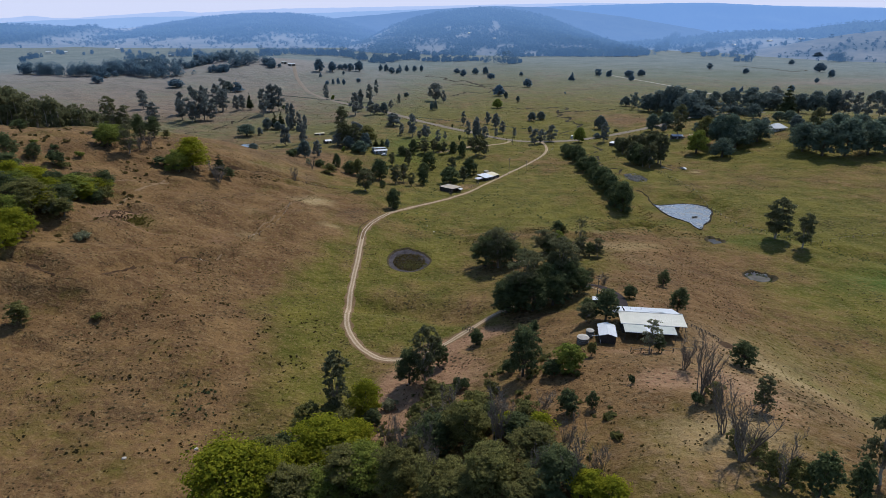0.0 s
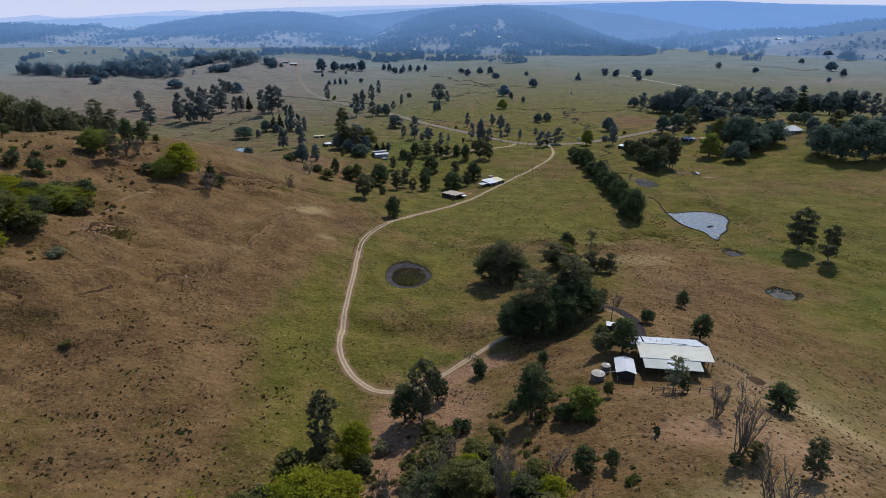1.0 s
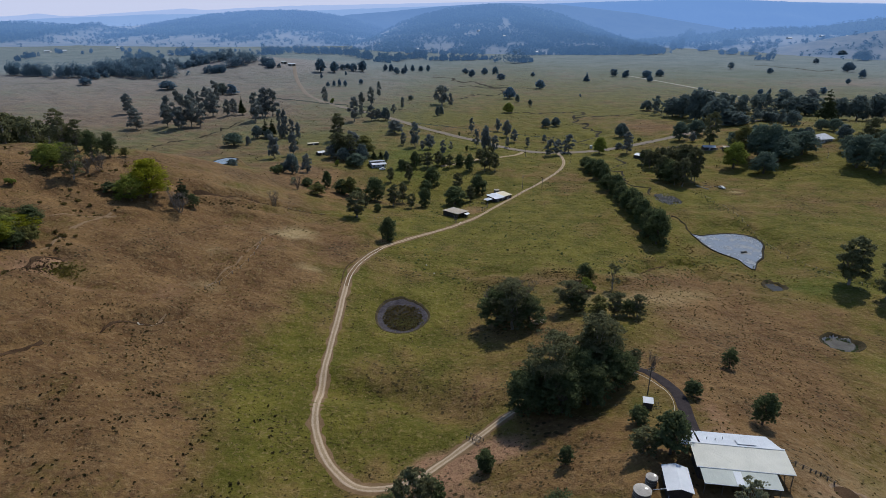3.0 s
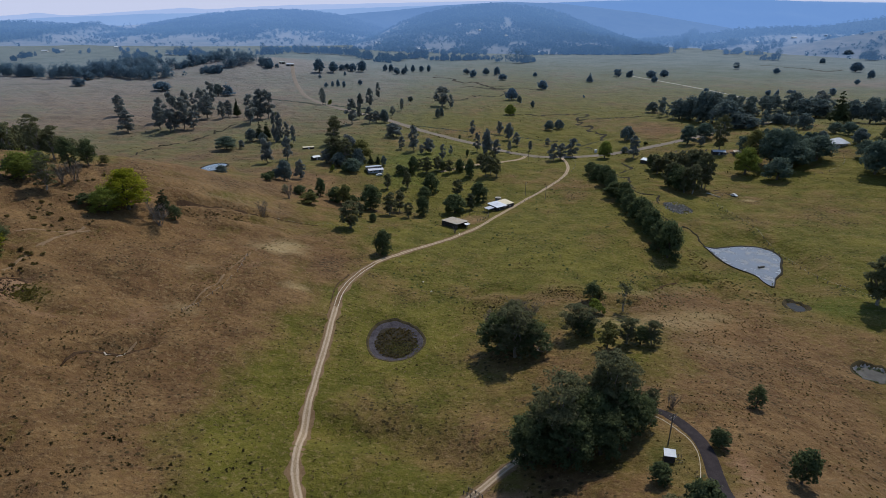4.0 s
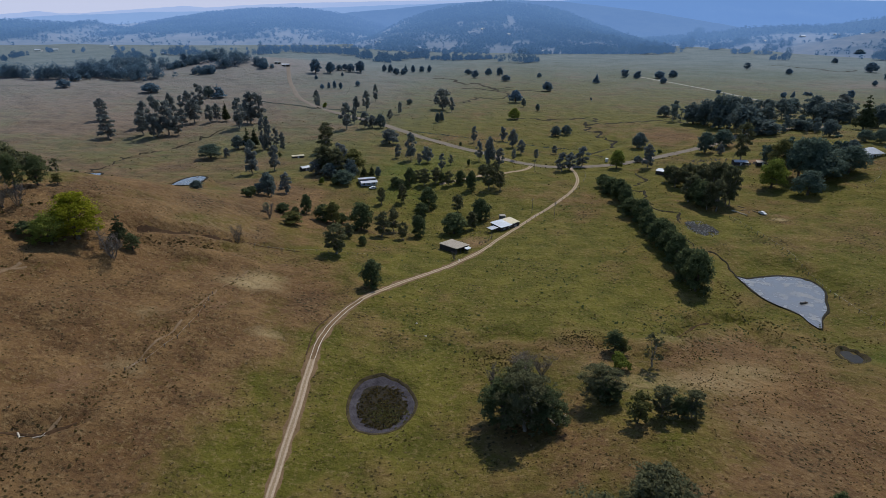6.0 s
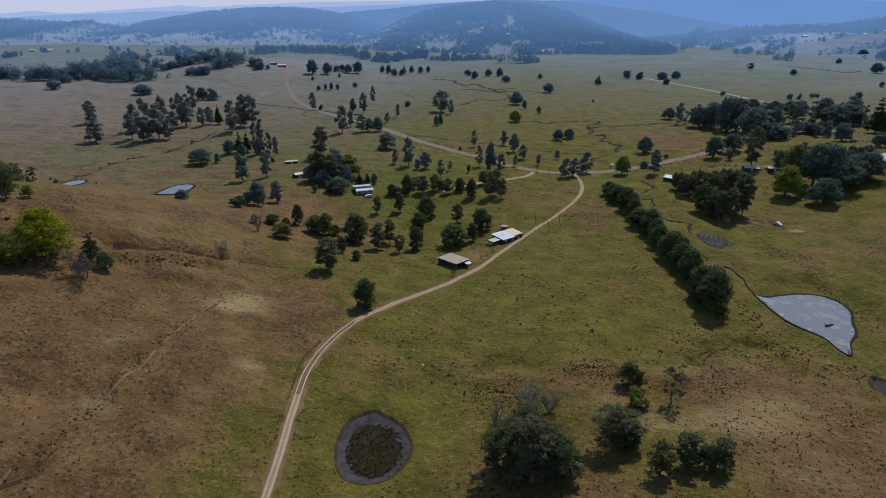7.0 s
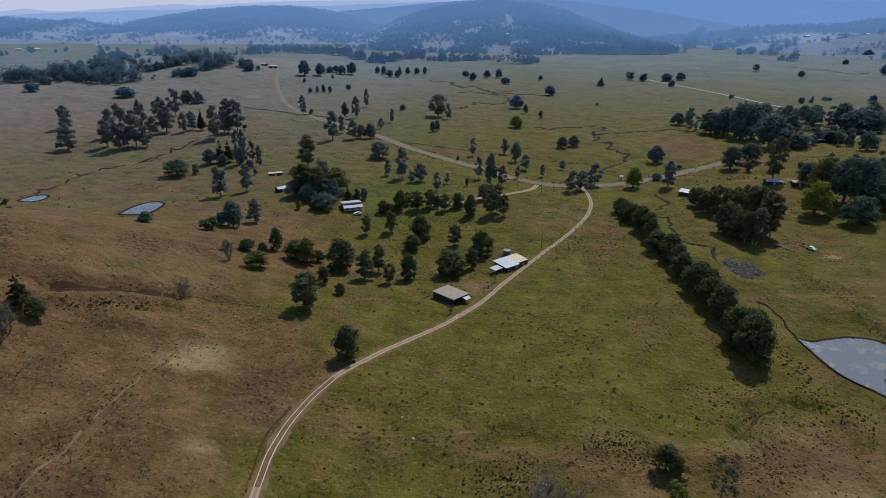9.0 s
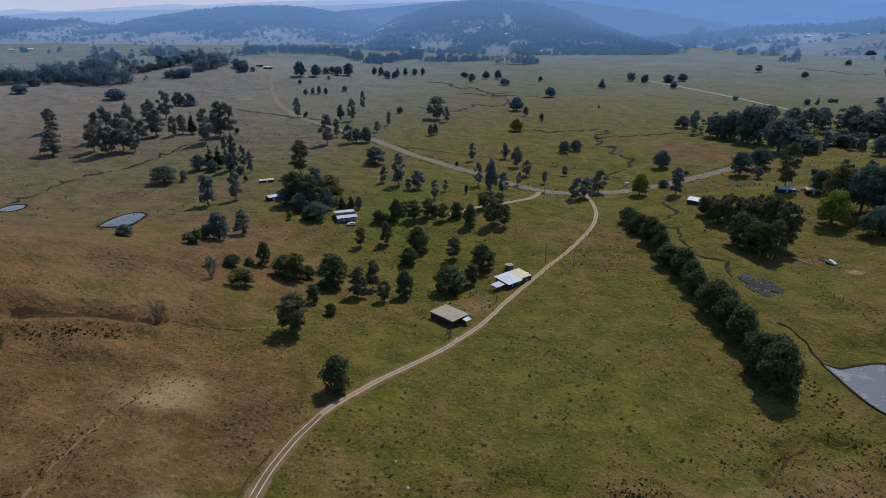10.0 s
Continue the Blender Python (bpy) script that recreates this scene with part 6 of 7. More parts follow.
# ---- distant ranges: line, depth of the slope, its curve, and the crest's heights along x ----
HILLS = {
    "far_west_hill": (2450, 800, 1.5, 3, [(-2400, 66), (-1894, 50), (-1760, 54), (-1681, 61), (-1607, 55), (-1521, 49), (-1433, 51), (-1387, 56), (-1340, 42), (-1240, 30), (-1100, 8)]),
    "west_hill": (2850, 1080, 1.45, 2, [(-2300, 20), (-1682, 24), (-1580, 36), (-1445, 44), (-1317, 53), (-1239, 65), (-1175, 73), (-1111, 86), (-1035, 92), (-934, 102), (-835, 105), (-736, 105), (-649, 101), (-564, 90), (-478, 73), (-392, 50), (-294, 25), (-150, 2)]),
    "middle_hill": (2500, 900, 1.3, 1, [(-420, -2), (-345, 8), (-278, 40), (-245, 56), (-213, 71), (-159, 87), (-105, 102), (-42, 114), (43, 125), (128, 129), (212, 126), (297, 117), (351, 106), (405, 90), (471, 64), (537, 44), (593, 18), (680, -4)]),
    "east_spur": (2500, 820, 1.3, 4, [(560, 0), (815, 20), (940, 34), (1022, 46), (1104, 53), (1228, 58), (1352, 62), (1451, 78), (1568, 92), (1713, 100), (2300, 120)]),
    "near_spur": (1850, 420, 1.2, 9, [(820, -4), (883, 6), (957, 20), (1014, 36), (1057, 46), (1100, 54), (1155, 62), (1260, 74), (1378, 82), (1800, 90)]),
    "smoky_ridge": (3330, 400, 1.2, 5, [(-1150, 10), (-900, 56), (-765, 77), (-646, 86), (-527, 98), (-380, 109), (-233, 124), (-87, 138), (88, 148), (232, 156), (500, 150), (900, 110), (1500, 20)]),
    "east_range": (3560, 200, 1.2, 6, [(-1500, 20), (-900, 70), (-500, 104), (-200, 122), (240, 144), (477, 157), (713, 166), (948, 174), (1182, 182), (1414, 186), (1648, 178), (1825, 172), (2001, 170), (2199, 168), (2408, 166), (3300, 170)]),
    "west_range": (3420, 250, 1.2, 7, [(-3453, 39), (-2725, 44), (-2476, 49), (-2164, 68), (-1856, 78), (-1672, 88), (-1399, 92), (-1157, 101), (-768, 113), (-411, 128), (-58, 141), (518, 143)]),
    "last_range": (3700, 150, 1.2, 8, [(-3646, 67), (-2945, 67), (-2677, 69), (-2541, 79), (-2439, 89), (-2309, 77), (-2176, 78), (-2009, 91), (-1809, 105), (-1577, 121), (-1448, 113), (-1284, 123), (-959, 139), (-573, 148), (-254, 156), (746, 183), (2486, 174)]),
}


def hill_z(key, x, y):
    """Height of a backdrop hill over a place."""
    ys, foot, power, seed, crest = HILLS[key]
    f = (y - ys) / foot
    s = max(0.0, 1 - abs(f)) ** power
    fold = 0.55 * noise.noise(Vector((x / 260, f * 3, seed))) + 0.15 * noise.noise(Vector((x / 90, f * 8, seed)))
    top = float(np.interp(x, [c[0] for c in crest], [c[1] for c in crest]))
    return -4 + (top + 4) * s * (1 + fold * (1 - s)) + 2.5 * s * noise.noise(Vector((x / 45, y / 45, seed)))


def top_z(x, y):
    """Height of the land over a far place: the plain, or a hill that stands on it."""
    return max([gz(x, y)] + [hill_z(k, x, y) for k in ("far_west_hill", "west_hill", "middle_hill", "east_spur", "near_spur")])


def wooded(key, x, f):
    """How far a place on a hill's near slope is under forest: above 0 it is."""
    n = noise.noise(Vector((x / 170, f * 5, HILLS[key][3] + 9))) + 0.5 * noise.noise(Vector((x / 60, f * 14, HILLS[key][3])))
    if key == "far_west_hill":
        return 0.4 * n + 0.75 * (f + 0.35) + 0.75 * float(smooth(-1340.0, -1440.0, x)) - 0.15
    if key == "west_hill":
        return 0.55 * n + 1.9 * (f + 0.52) - 1.4 * float(smooth(-1180.0, -1420.0, x))
    if key == "middle_hill":
        v = 0.6 * n + 0.42 + 0.25 * f - 0.5 * float(smooth(-60.0, -300.0, x))
        for bx, bf, rx, rf in ((157, -0.33, 16, 0.10), (34, -0.55, 26, 0.05), (162, -0.72, 55, 0.05), (94, -0.90, 34, 0.09), (-60, -0.80, 40, 0.06), (-10, -0.35, 14, 0.05), (230, -0.88, 30, 0.05)):
            v -= 1.05 * math.exp(-(((x - bx) / rx) ** 2 + ((f - bf) / rf) ** 2))
        return v
    if key == "east_spur":
        return 0.6 * n + 1.6 * (f + 0.38) + 0.5 * float(smooth(1250.0, 1450.0, x))
    return 0.5 * n - 0.3


def ridge(key, material, label, n_trees=0):
    """A long hill falling to the plain on both sides, with the forest and the scattered trees of its near slope."""
    ys, foot, power, seed, crest = HILLS[key]
    step = 16.0 if n_trees else 26.0
    xs = np.arange(crest[0][0], crest[-1][0] + 1, step)
    fr = np.concatenate([np.linspace(-1, 0, 46 if n_trees else 16), np.linspace(0.2, 1, 4)])
    verts, faces, wood = [], [], []
    for f in fr:
        for x in xs:
            y = ys + f * foot
            verts.append((float(x), y, hill_z(key, float(x), y)))
            wood.append(float(np.clip(0.4 + 1.8 * wooded(key, float(x), f), 0, 1)) if n_trees else 0.0)
    n = len(xs)
    for r in range(len(fr) - 1):
        for k in range(n - 1):
            a = r * n + k
            faces.append((a, a + 1, a + n + 1, a + n))
    me = mesh_from("backdrop_" + key, verts, faces, material, True)
    me.attributes.new("wood", "FLOAT", "POINT").data.foreach_set("value", np.array(wood, dtype=np.float32))
    hill = tagged(new("backdrop_" + key, me), label, "hills", kind="structure")
    if n_trees:
        rng = np.random.default_rng(seed)
        lobes = []
        while len(lobes) < n_trees:
            x, f = rng.uniform(xs[0], xs[-1]), rng.uniform(-1, 0.02)
            y = ys + f * foot
            v = wooded(key, x, f)
            if v > rng.uniform(-0.30, 0.22) or (v > -0.9 and rng.random() < 0.03):
                z = hill_z(key, x, y)
                if z > 1:
                    h = rng.uniform(7, 14)
                    lobes.append((x, y, z + h * 0.36, h * 0.42, 1.05))
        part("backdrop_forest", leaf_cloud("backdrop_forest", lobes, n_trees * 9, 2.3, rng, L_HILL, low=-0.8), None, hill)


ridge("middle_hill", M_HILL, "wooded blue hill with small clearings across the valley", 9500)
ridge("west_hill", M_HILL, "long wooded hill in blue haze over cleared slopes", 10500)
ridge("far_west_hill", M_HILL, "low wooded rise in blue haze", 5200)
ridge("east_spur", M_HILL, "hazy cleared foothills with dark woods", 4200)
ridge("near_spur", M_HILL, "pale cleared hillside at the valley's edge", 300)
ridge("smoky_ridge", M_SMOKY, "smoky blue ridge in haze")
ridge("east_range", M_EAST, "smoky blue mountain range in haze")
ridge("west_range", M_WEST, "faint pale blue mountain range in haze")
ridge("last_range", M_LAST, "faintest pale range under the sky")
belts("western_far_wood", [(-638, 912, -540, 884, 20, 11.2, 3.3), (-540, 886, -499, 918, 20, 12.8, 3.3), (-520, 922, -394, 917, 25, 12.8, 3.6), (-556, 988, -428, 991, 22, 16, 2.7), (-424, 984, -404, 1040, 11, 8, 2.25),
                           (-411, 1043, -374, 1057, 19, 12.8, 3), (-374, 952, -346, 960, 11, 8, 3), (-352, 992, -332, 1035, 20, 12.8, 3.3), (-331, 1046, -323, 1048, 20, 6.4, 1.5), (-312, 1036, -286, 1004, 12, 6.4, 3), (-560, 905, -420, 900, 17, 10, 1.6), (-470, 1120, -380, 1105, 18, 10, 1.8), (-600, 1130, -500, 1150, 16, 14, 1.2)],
      L_FAR, 0.8, 300, "far haze-blue belt of trees in the valley")
belts("backdrop_valley_wood", [(-710, 1357, -632, 1370, 16, 8, 2.0), (-670, 1467, -556, 1442, 18, 10, 2.0), (-939, 1365, -958, 1456, 16, 8, 0.8), (-904, 1300, -887, 1300, 15, 6, 1.5), (-483, 1442, -416, 1515, 17, 10, 1.6),
                               (-479, 1613, -285, 1520, 20, 14, 1.8), (-480, 1741, -232, 1513, 19, 16, 1.6), (-269, 1502, -210, 1456, 20, 8, 1.8), (-213, 1397, -136, 1355, 21, 10, 2.2), (-177, 1320, -139, 1300, 12, 6, 1.4),
                               (-144, 1318, -74, 1502, 19, 12, 1.6), (-69, 1394, -21, 1425, 13, 8, 1.6), (-33, 1388, 74, 1468, 14, 10, 1.6), (72, 1383, 125, 1364, 28, 10, 2.2), (119, 1363, 154, 1400, 16, 6, 1.8),
                               (157, 1630, 388, 1764, 15, 10, 1.5), (265, 1696, 512, 1704, 22, 14, 1.8), (299, 1916, 571, 1898, 24, 20, 1.6), (452, 1697, 574, 1761, 29, 12, 1.8), (643, 1968, 960, 2700, 26, 18, 1.1),
                               (707, 1918, 903, 2141, 22, 14, 1.5), (690, 1725, 750, 1785, 17, 8, 1.6), (735, 1706, 773, 1711, 21, 8, 2.0), (674, 1496, 713, 1499, 26, 8, 2.4), (782, 1663, 800, 1666, 26, 6, 1.5),
                               (852, 1883, 941, 1955, 26, 12, 1.5), (905, 1508, 990, 1566, 28, 12, 2.0), (-300, 1790, -90, 1700, 15, 40, 0.7), (-130, 1640, 60, 1600, 17, 40, 1.2), (-1000, 1560, -420, 1720, 12, 70, 0.25),
                               (560, 2300, 900, 2350, 20, 60, 0.8), (980, 1880, 1300, 2200, 16, 60, 0.35)],
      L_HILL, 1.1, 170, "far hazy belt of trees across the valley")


def sky_bank():
    """The pale smoky sky low over the ranges, far behind everything."""
    verts, faces = [], []
    for k in range(41):
        a = radians(-75 + 150 * k / 40)
        for z in (-40, 420):
            verts.append((4700 * math.sin(a), 4700 * math.cos(a), z))
    for k in range(40):
        faces.append((2 * k, 2 * k + 2, 2 * k + 3, 2 * k + 1))
    tagged(new("backdrop_sky", mesh_from("backdrop_sky", verts, faces, M_SKY)), "pale lavender smoky sky above the ranges", "sky", kind="structure")


sky_bank()


# ---- buildings ----
def box(bm, x0, x1, y0, y1, z0, z1):
    v = [bm.verts.new(p) for p in ((x0, y0, z0), (x1, y0, z0), (x1, y1, z0), (x0, y1, z0), (x0, y0, z1), (x1, y0, z1), (x1, y1, z1), (x0, y1, z1))]
    for f in ((0, 3, 2, 1), (4, 5, 6, 7), (0, 1, 5, 4), (1, 2, 6, 5), (2, 3, 7, 6), (3, 0, 4, 7)):
        bm.faces.new([v[i] for i in f])
    return bm


def slab(pts, thick):
    """A sheet through corner points (top side), with thickness below."""
    bm = bmesh.new()
    top = [bm.verts.new(p) for p in pts]
    bot = [bm.verts.new((p[0], p[1], p[2] - thick)) for p in pts]
    bm.faces.new(top)
    bm.faces.new(bot[::-1])
    n = len(pts)
    for k in range(n):
        bm.faces.new((top[k], bot[k], bot[(k + 1) % n], top[(k + 1) % n]))
    return bm


def one_box(*a):
    return box(bmesh.new(), *a)


def rod(a, b, r0, r1, sides=8):
    v, f = [], []
    tube(v, f, a, b, r0, r1, sides)
    bm = bmesh.new()
    vs = [bm.verts.new(p) for p in v]
    for q in f:
        bm.faces.new([vs[i] for i in q])
    return bm


def walls(root, x0, x1, y0, y1, z0, z1, material, t=0.15, skip="", label=""):
    """Four walls butted end to end; sides in skip (n, s, e, w) stay open."""
    for side, a in (("s", (x0, x1, y0, y0 + t)), ("n", (x0, x1, y1 - t, y1)), ("w", (x0, x0 + t, y0 + t, y1 - t)), ("e", (x1 - t, x1, y0 + t, y1 - t))):
        if side not in skip:
            part("wall", one_box(*a, z0, z1), material, root, label)


def window(root, x0, x1, y, z0, z1, out=-1):
    """A window on a wall that faces along y."""
    w = part("window", one_box(x0, x1, min(y, y + out * 0.05), max(y, y + out * 0.05), z0, z1), M_WALL_PALE, root, "white painted window frame")
    n = 2 if x1 - x0 > 1 else 1
    for k in range(n):
        a = x0 + (x1 - x0) * k / n + 0.07
        b = x0 + (x1 - x0) * (k + 1) / n - 0.07
        y2 = y + out * 0.055
        part("pane", one_box(a, b, min(y2, y2 + out * 0.01), max(y2, y2 + out * 0.01), z0 + 0.08, z1 - 0.08), M_GLASS, w, "dark glass pane")


def homestead():
    h = new("homestead")
    h.matrix_basis = pose(42.9, 131.9, PAD[2] - 0.05, 0, 0, -6.0)
    walls(h, 0.4, 13.2, 0.2, 5.2, 0, 2.75, M_WALL_DARK, label="dark weatherboard wall")
    walls(h, 1.5, 12.6, 5.25, 9.4, 0, 2.75, M_WALL_DARK, label="dark weatherboard wall")
    for x in (1.6, 5.0, 9.6):
        window(h, x, x + 1.6, 0.2, 0.95, 2.05)
    part("door", one_box(7.6, 8.5, 0.13, 0.19, 0, 2.05), M_WALL_PALE, h, "pale painted front door")
    part("floor_slab", one_box(-0.1, 16.3, -3.3, 9.4, -0.5, 0.0), M_KERB, h, "grey concrete floor slab")
    part("main_roof", slab([(-0.3, -0.1, 3.05), (16.2, -0.1, 3.05), (16.2, 5.4, 3.75), (-0.3, 5.4, 3.75)], 0.09), M_CREAM_ROOF, h, "pale cream-grey corrugated iron roof")
    part("ridge_cap", one_box(-0.3, 16.2, 5.28, 5.62, 3.76, 3.83), M_WHITE_ROOF, h, "white metal ridge capping")
    part("back_roof", slab([(1.7, 5.5, 3.72), (15.9, 5.5, 3.72), (14.6, 9.9, 3.0), (1.7, 9.9, 3.0)], 0.09), M_WHITE_ROOF, h, "bright white corrugated iron roof")
    part("link_roof", slab([(-2.1, 5.3, 3.25), (1.45, 5.3, 3.45), (1.35, 9.8, 3.05), (0.2, 9.8, 3.0)], 0.09), M_WHITE_ROOF, h, "white iron lean-to roof")
    part("skylight_roof", slab([(8.2, 5.9, 3.86), (11.6, 5.9, 3.86), (11.6, 7.8, 3.62), (8.2, 7.8, 3.62)], 0.05), M_WHITE_ROOF, h, "white raised roof panel")
    part("veranda_roof", slab([(0.2, -3.5, 2.5), (13.0, -3.5, 2.5), (13.0, -0.15, 2.95), (0.2, -0.15, 2.95)], 0.07), M_GREY_ROOF, h, "pale grey-green veranda roof")
    part("skylight", slab([(5.6, -3.3, 2.56), (6.9, -3.3, 2.56), (6.9, -0.5, 2.93), (5.6, -0.5, 2.93)], 0.03), M_WHITE_ROOF, h, "white translucent roof panel")
    for x in (0.4, 3.4, 6.6, 9.7, 12.8):
        part("post", one_box(x - 0.05, x + 0.05, -3.4, -3.3, 0, 2.45), M_POST, h)
    for x, y in ((15.9, 0.1), (15.9, 2.7), (15.9, 5.1), (13.4, 0.1)):
        part("post", one_box(x - 0.06, x + 0.06, y - 0.06, y + 0.06, 0, 2.95), M_POST, h)
    part("carport_wall", one_box(13.25, 16.0, 5.0, 5.15, 0, 3.0), M_WALL_DARK, h)
    for x, y in ((3.2, 7.2), (4.6, 6.9), (6.1, 7.6)):
        part("vent_pipe", rod((x, y, 3.2), (x, y, 3.95), 0.07, 0.07), M_STEEL, h, "steel roof vent pipe")
    part("gutter", one_box(-0.3, 16.2, -0.24, -0.12, 2.93, 3.04), M_WHITE_ROOF, h, "white metal gutter")
    part("gutter", one_box(0.2, 13.0, -3.62, -3.51, 2.38, 2.48), M_WHITE_ROOF, h, "white metal gutter")
    tagged(h, "low rambling homestead with white and grey iron roofs", "house")


def garage():
    g = new("garage")
    g.matrix_basis = pose(36.0, 126.8, PAD[2] - 0.05, 0, 0, -9.0)
    walls(g, 0.1, 4.1, 0.1, 5.9, 0, 2.2, M_WALL_DARK, 0.12, label="dark steel wall")
    for s in (0, 1):
        x0, x1 = (-0.15, 2.1) if s == 0 else (2.1, 4.35)
        za, zb = (2.2, 2.85) if s == 0 else (2.85, 2.2)
        part("roof", slab([(x0, -0.2, za), (x1, -0.2, zb), (x1, 6.2, zb), (x0, 6.2, za)], 0.06), M_WHITE_ROOF, g, "white corrugated roof slope")
    for y in (0.1, 5.8):
        bm = bmesh.new()
        f = [bm.verts.new(p) for p in ((0.1, y, 2.2), (4.1, y, 2.2), (2.1, y, 2.78))]
        b = [bm.verts.new((v.co.x, y + 0.1, v.co.z)) for v in f]
        bm.faces.new(f)
        bm.faces.new(b[::-1])
        for k in range(3):
            bm.faces.new((f[k], b[k], b[(k + 1) % 3], f[(k + 1) % 3]))
        part("gable", bm, M_WALL_DARK, g)
    part("roller_door", one_box(0.8, 3.4, 0.02, 0.09, 0, 2.1), M_WALL_DARK, g, "dark roller door")
    tagged(g, "small garage with a bright white gabled roof", "garage")


def water_tank(x, y, r, h, label, group="tanks by the homestead"):
    t = new("water_tank")
    t.matrix_basis = pose(x, y, gz(x, y) - 0.15)
    part("body", rod((0, 0, -0.3), (0, 0, h), r, r, 36), M_TANK_SHADED, t, "ribbed round tank wall, its shade painted dark")
    for z in (0.5, 1.0, 1.5):
        if z < h:
            part("band", rod((0, 0, z), (0, 0, z + 0.06), r + 0.025, r + 0.025, 36), M_STEEL, t, "steel hoop")
    part("lid", rod((0, 0, h), (0, 0, h + 0.28), r + 0.06, 0.35, 36), M_TANK, t, "shallow conical tank lid")
    part("hatch", rod((r * 0.45, 0, h + 0.12), (r * 0.45, 0, h + 0.3), 0.26, 0.26, 14), M_STEEL, t, "round grey hatch")
    tagged(t, label, "water tank", group)


homestead()
garage()
water_tank(32.3, 128.0, 1.5, 1.5, "large pale round water tank beside the garage")
water_tank(34.6, 130.6, 1.0, 1.7, "small pale round water tank beside the garage")
water_tank(24.0, 401.5, 1.7, 2.2, "pale-lidded round water tank behind the farm shed", "tanks by the farm shed")
pipe = tagged(new("pipe"), "white pipe from tank to garage", "pipe")
part("pipe_run", rod((33.9, 127.6, PAD[2] + 1.4), (36.6, 127.3, PAD[2] + 2.0), 0.06, 0.06), M_WHITE_ROOF, pipe)
part("pipe_drop", rod((36.6, 127.3, PAD[2] + 2.0), (36.3, 126.5, PAD[2] - 0.1), 0.06, 0.06), M_WHITE_ROOF, pipe)


def box_trailer():
    c = new("garden_shed")
    c.matrix_basis = pose(44.3, 161.0, gz(44.3, 161.0) - 0.05, 0, 0, -12)
    walls(c, -1.7, 0.3, -0.8, 0.9, 0, 1.6, M_WALL_DARK, 0.08)
    part("roof", slab([(-1.85, -1.0, 1.7), (0.45, -1.0, 1.7), (0.45, 1.1, 1.95), (-1.85, 1.1, 1.95)], 0.06), M_WHITE_ROOF, c, "white sheet-iron skillion roof")
    for x in (0.5, 1.1, 1.7):
        for y in (-0.8, 0.9):
            part("post", one_box(x - 0.04, x + 0.04, y - 0.04, y + 0.04, 0, 1.1), M_POST, c)
    for z in (0.45, 0.95):
        for y in (-0.8, 0.9):
            part("rail", one_box(0.35, 1.75, y - 0.025, y + 0.025, z, z + 0.08), M_POST, c)
    tagged(c, "small white-roofed shed with a railed pen", "shed")


box_trailer()


def power_pole(x, y, h, turn, label):
    p = new("power_pole")
    p.matrix_basis = pose(x, y, gz(x, y), 0, 0, turn)
    part("pole", rod((0, 0, -0.6), (0, 0, h), 0.15, 0.10, 10), M_POST, p)
    for z in (h - 0.35, h - 1.1):
        arm = part("crossarm", one_box(-1.0, 1.0, -0.06, 0.06, z, z + 0.12), M_POST, p)
        for k in (-0.85, -0.4, 0.4, 0.85):
            part("insulator", rod((k, 0, z + 0.12), (k, 0, z + 0.3), 0.05, 0.03, 6), M_STEEL, arm)
    part("brace", rod((0, -0.08, h - 1.5), (0.6, -0.08, h - 0.98), 0.03, 0.03, 5), M_STEEL, p)
    tagged(p, label, "power pole", "power poles")


power_pole(45.3, 166.6, 7.8, 20, "weathered timber power pole beside the driveway")
power_pole(40.3, 407.5, 8.5, 40, "slim timber power pole beside the track")
power_pole(51.4, 400.8, 8.0, 40, "slim timber power pole across the track")
power_pole(51.0, 494.7, 8.5, 70, "slim timber power pole near the junction")


def open_shed():
    s = new("hay_shed")
    s.matrix_basis = pose(0.3, 346.4, gz(0.3, 349) - 0.1, 0, 0, 45) @ Matrix.Diagonal((0.84, 0.84, 0.95, 1))
    L, W = 9.2, 13.5
    walls(s, 0.1, L - 0.1, 0.1, W - 0.1, -0.8, 2.3, M_WALL_DARK, 0.1, "s", "dark iron wall")
    part("roof", slab([(-0.3, -0.3, 3.1), (L + 0.3, -0.3, 3.1), (L + 0.3, W + 0.3, 2.5), (-0.3, W + 0.3, 2.5)], 0.08), M_BROWN_ROOF, s, "weathered tan iron skillion roof")
    for x in (0.15, L / 3, 2 * L / 3, L - 0.15):
        part("post", one_box(x - 0.08, x + 0.08, 0.0, 0.16, -0.6, 3.0), M_POST, s)
    part("lean_to_roof", slab([(5.2, -2.6, 2.1), (8.6, -2.6, 2.1), (8.6, -0.4, 2.5), (5.2, -0.4, 2.5)], 0.06), M_WHITE_ROOF, s, "small pale lean-to roof")
    for x in (5.4, 8.4):
        part("post", one_box(x - 0.06, x + 0.06, -2.5, -2.38, -0.6, 2.05), M_POST, s)
    tagged(s, "long open farm shed with a tan skillion roof", "shed")


open_shed()


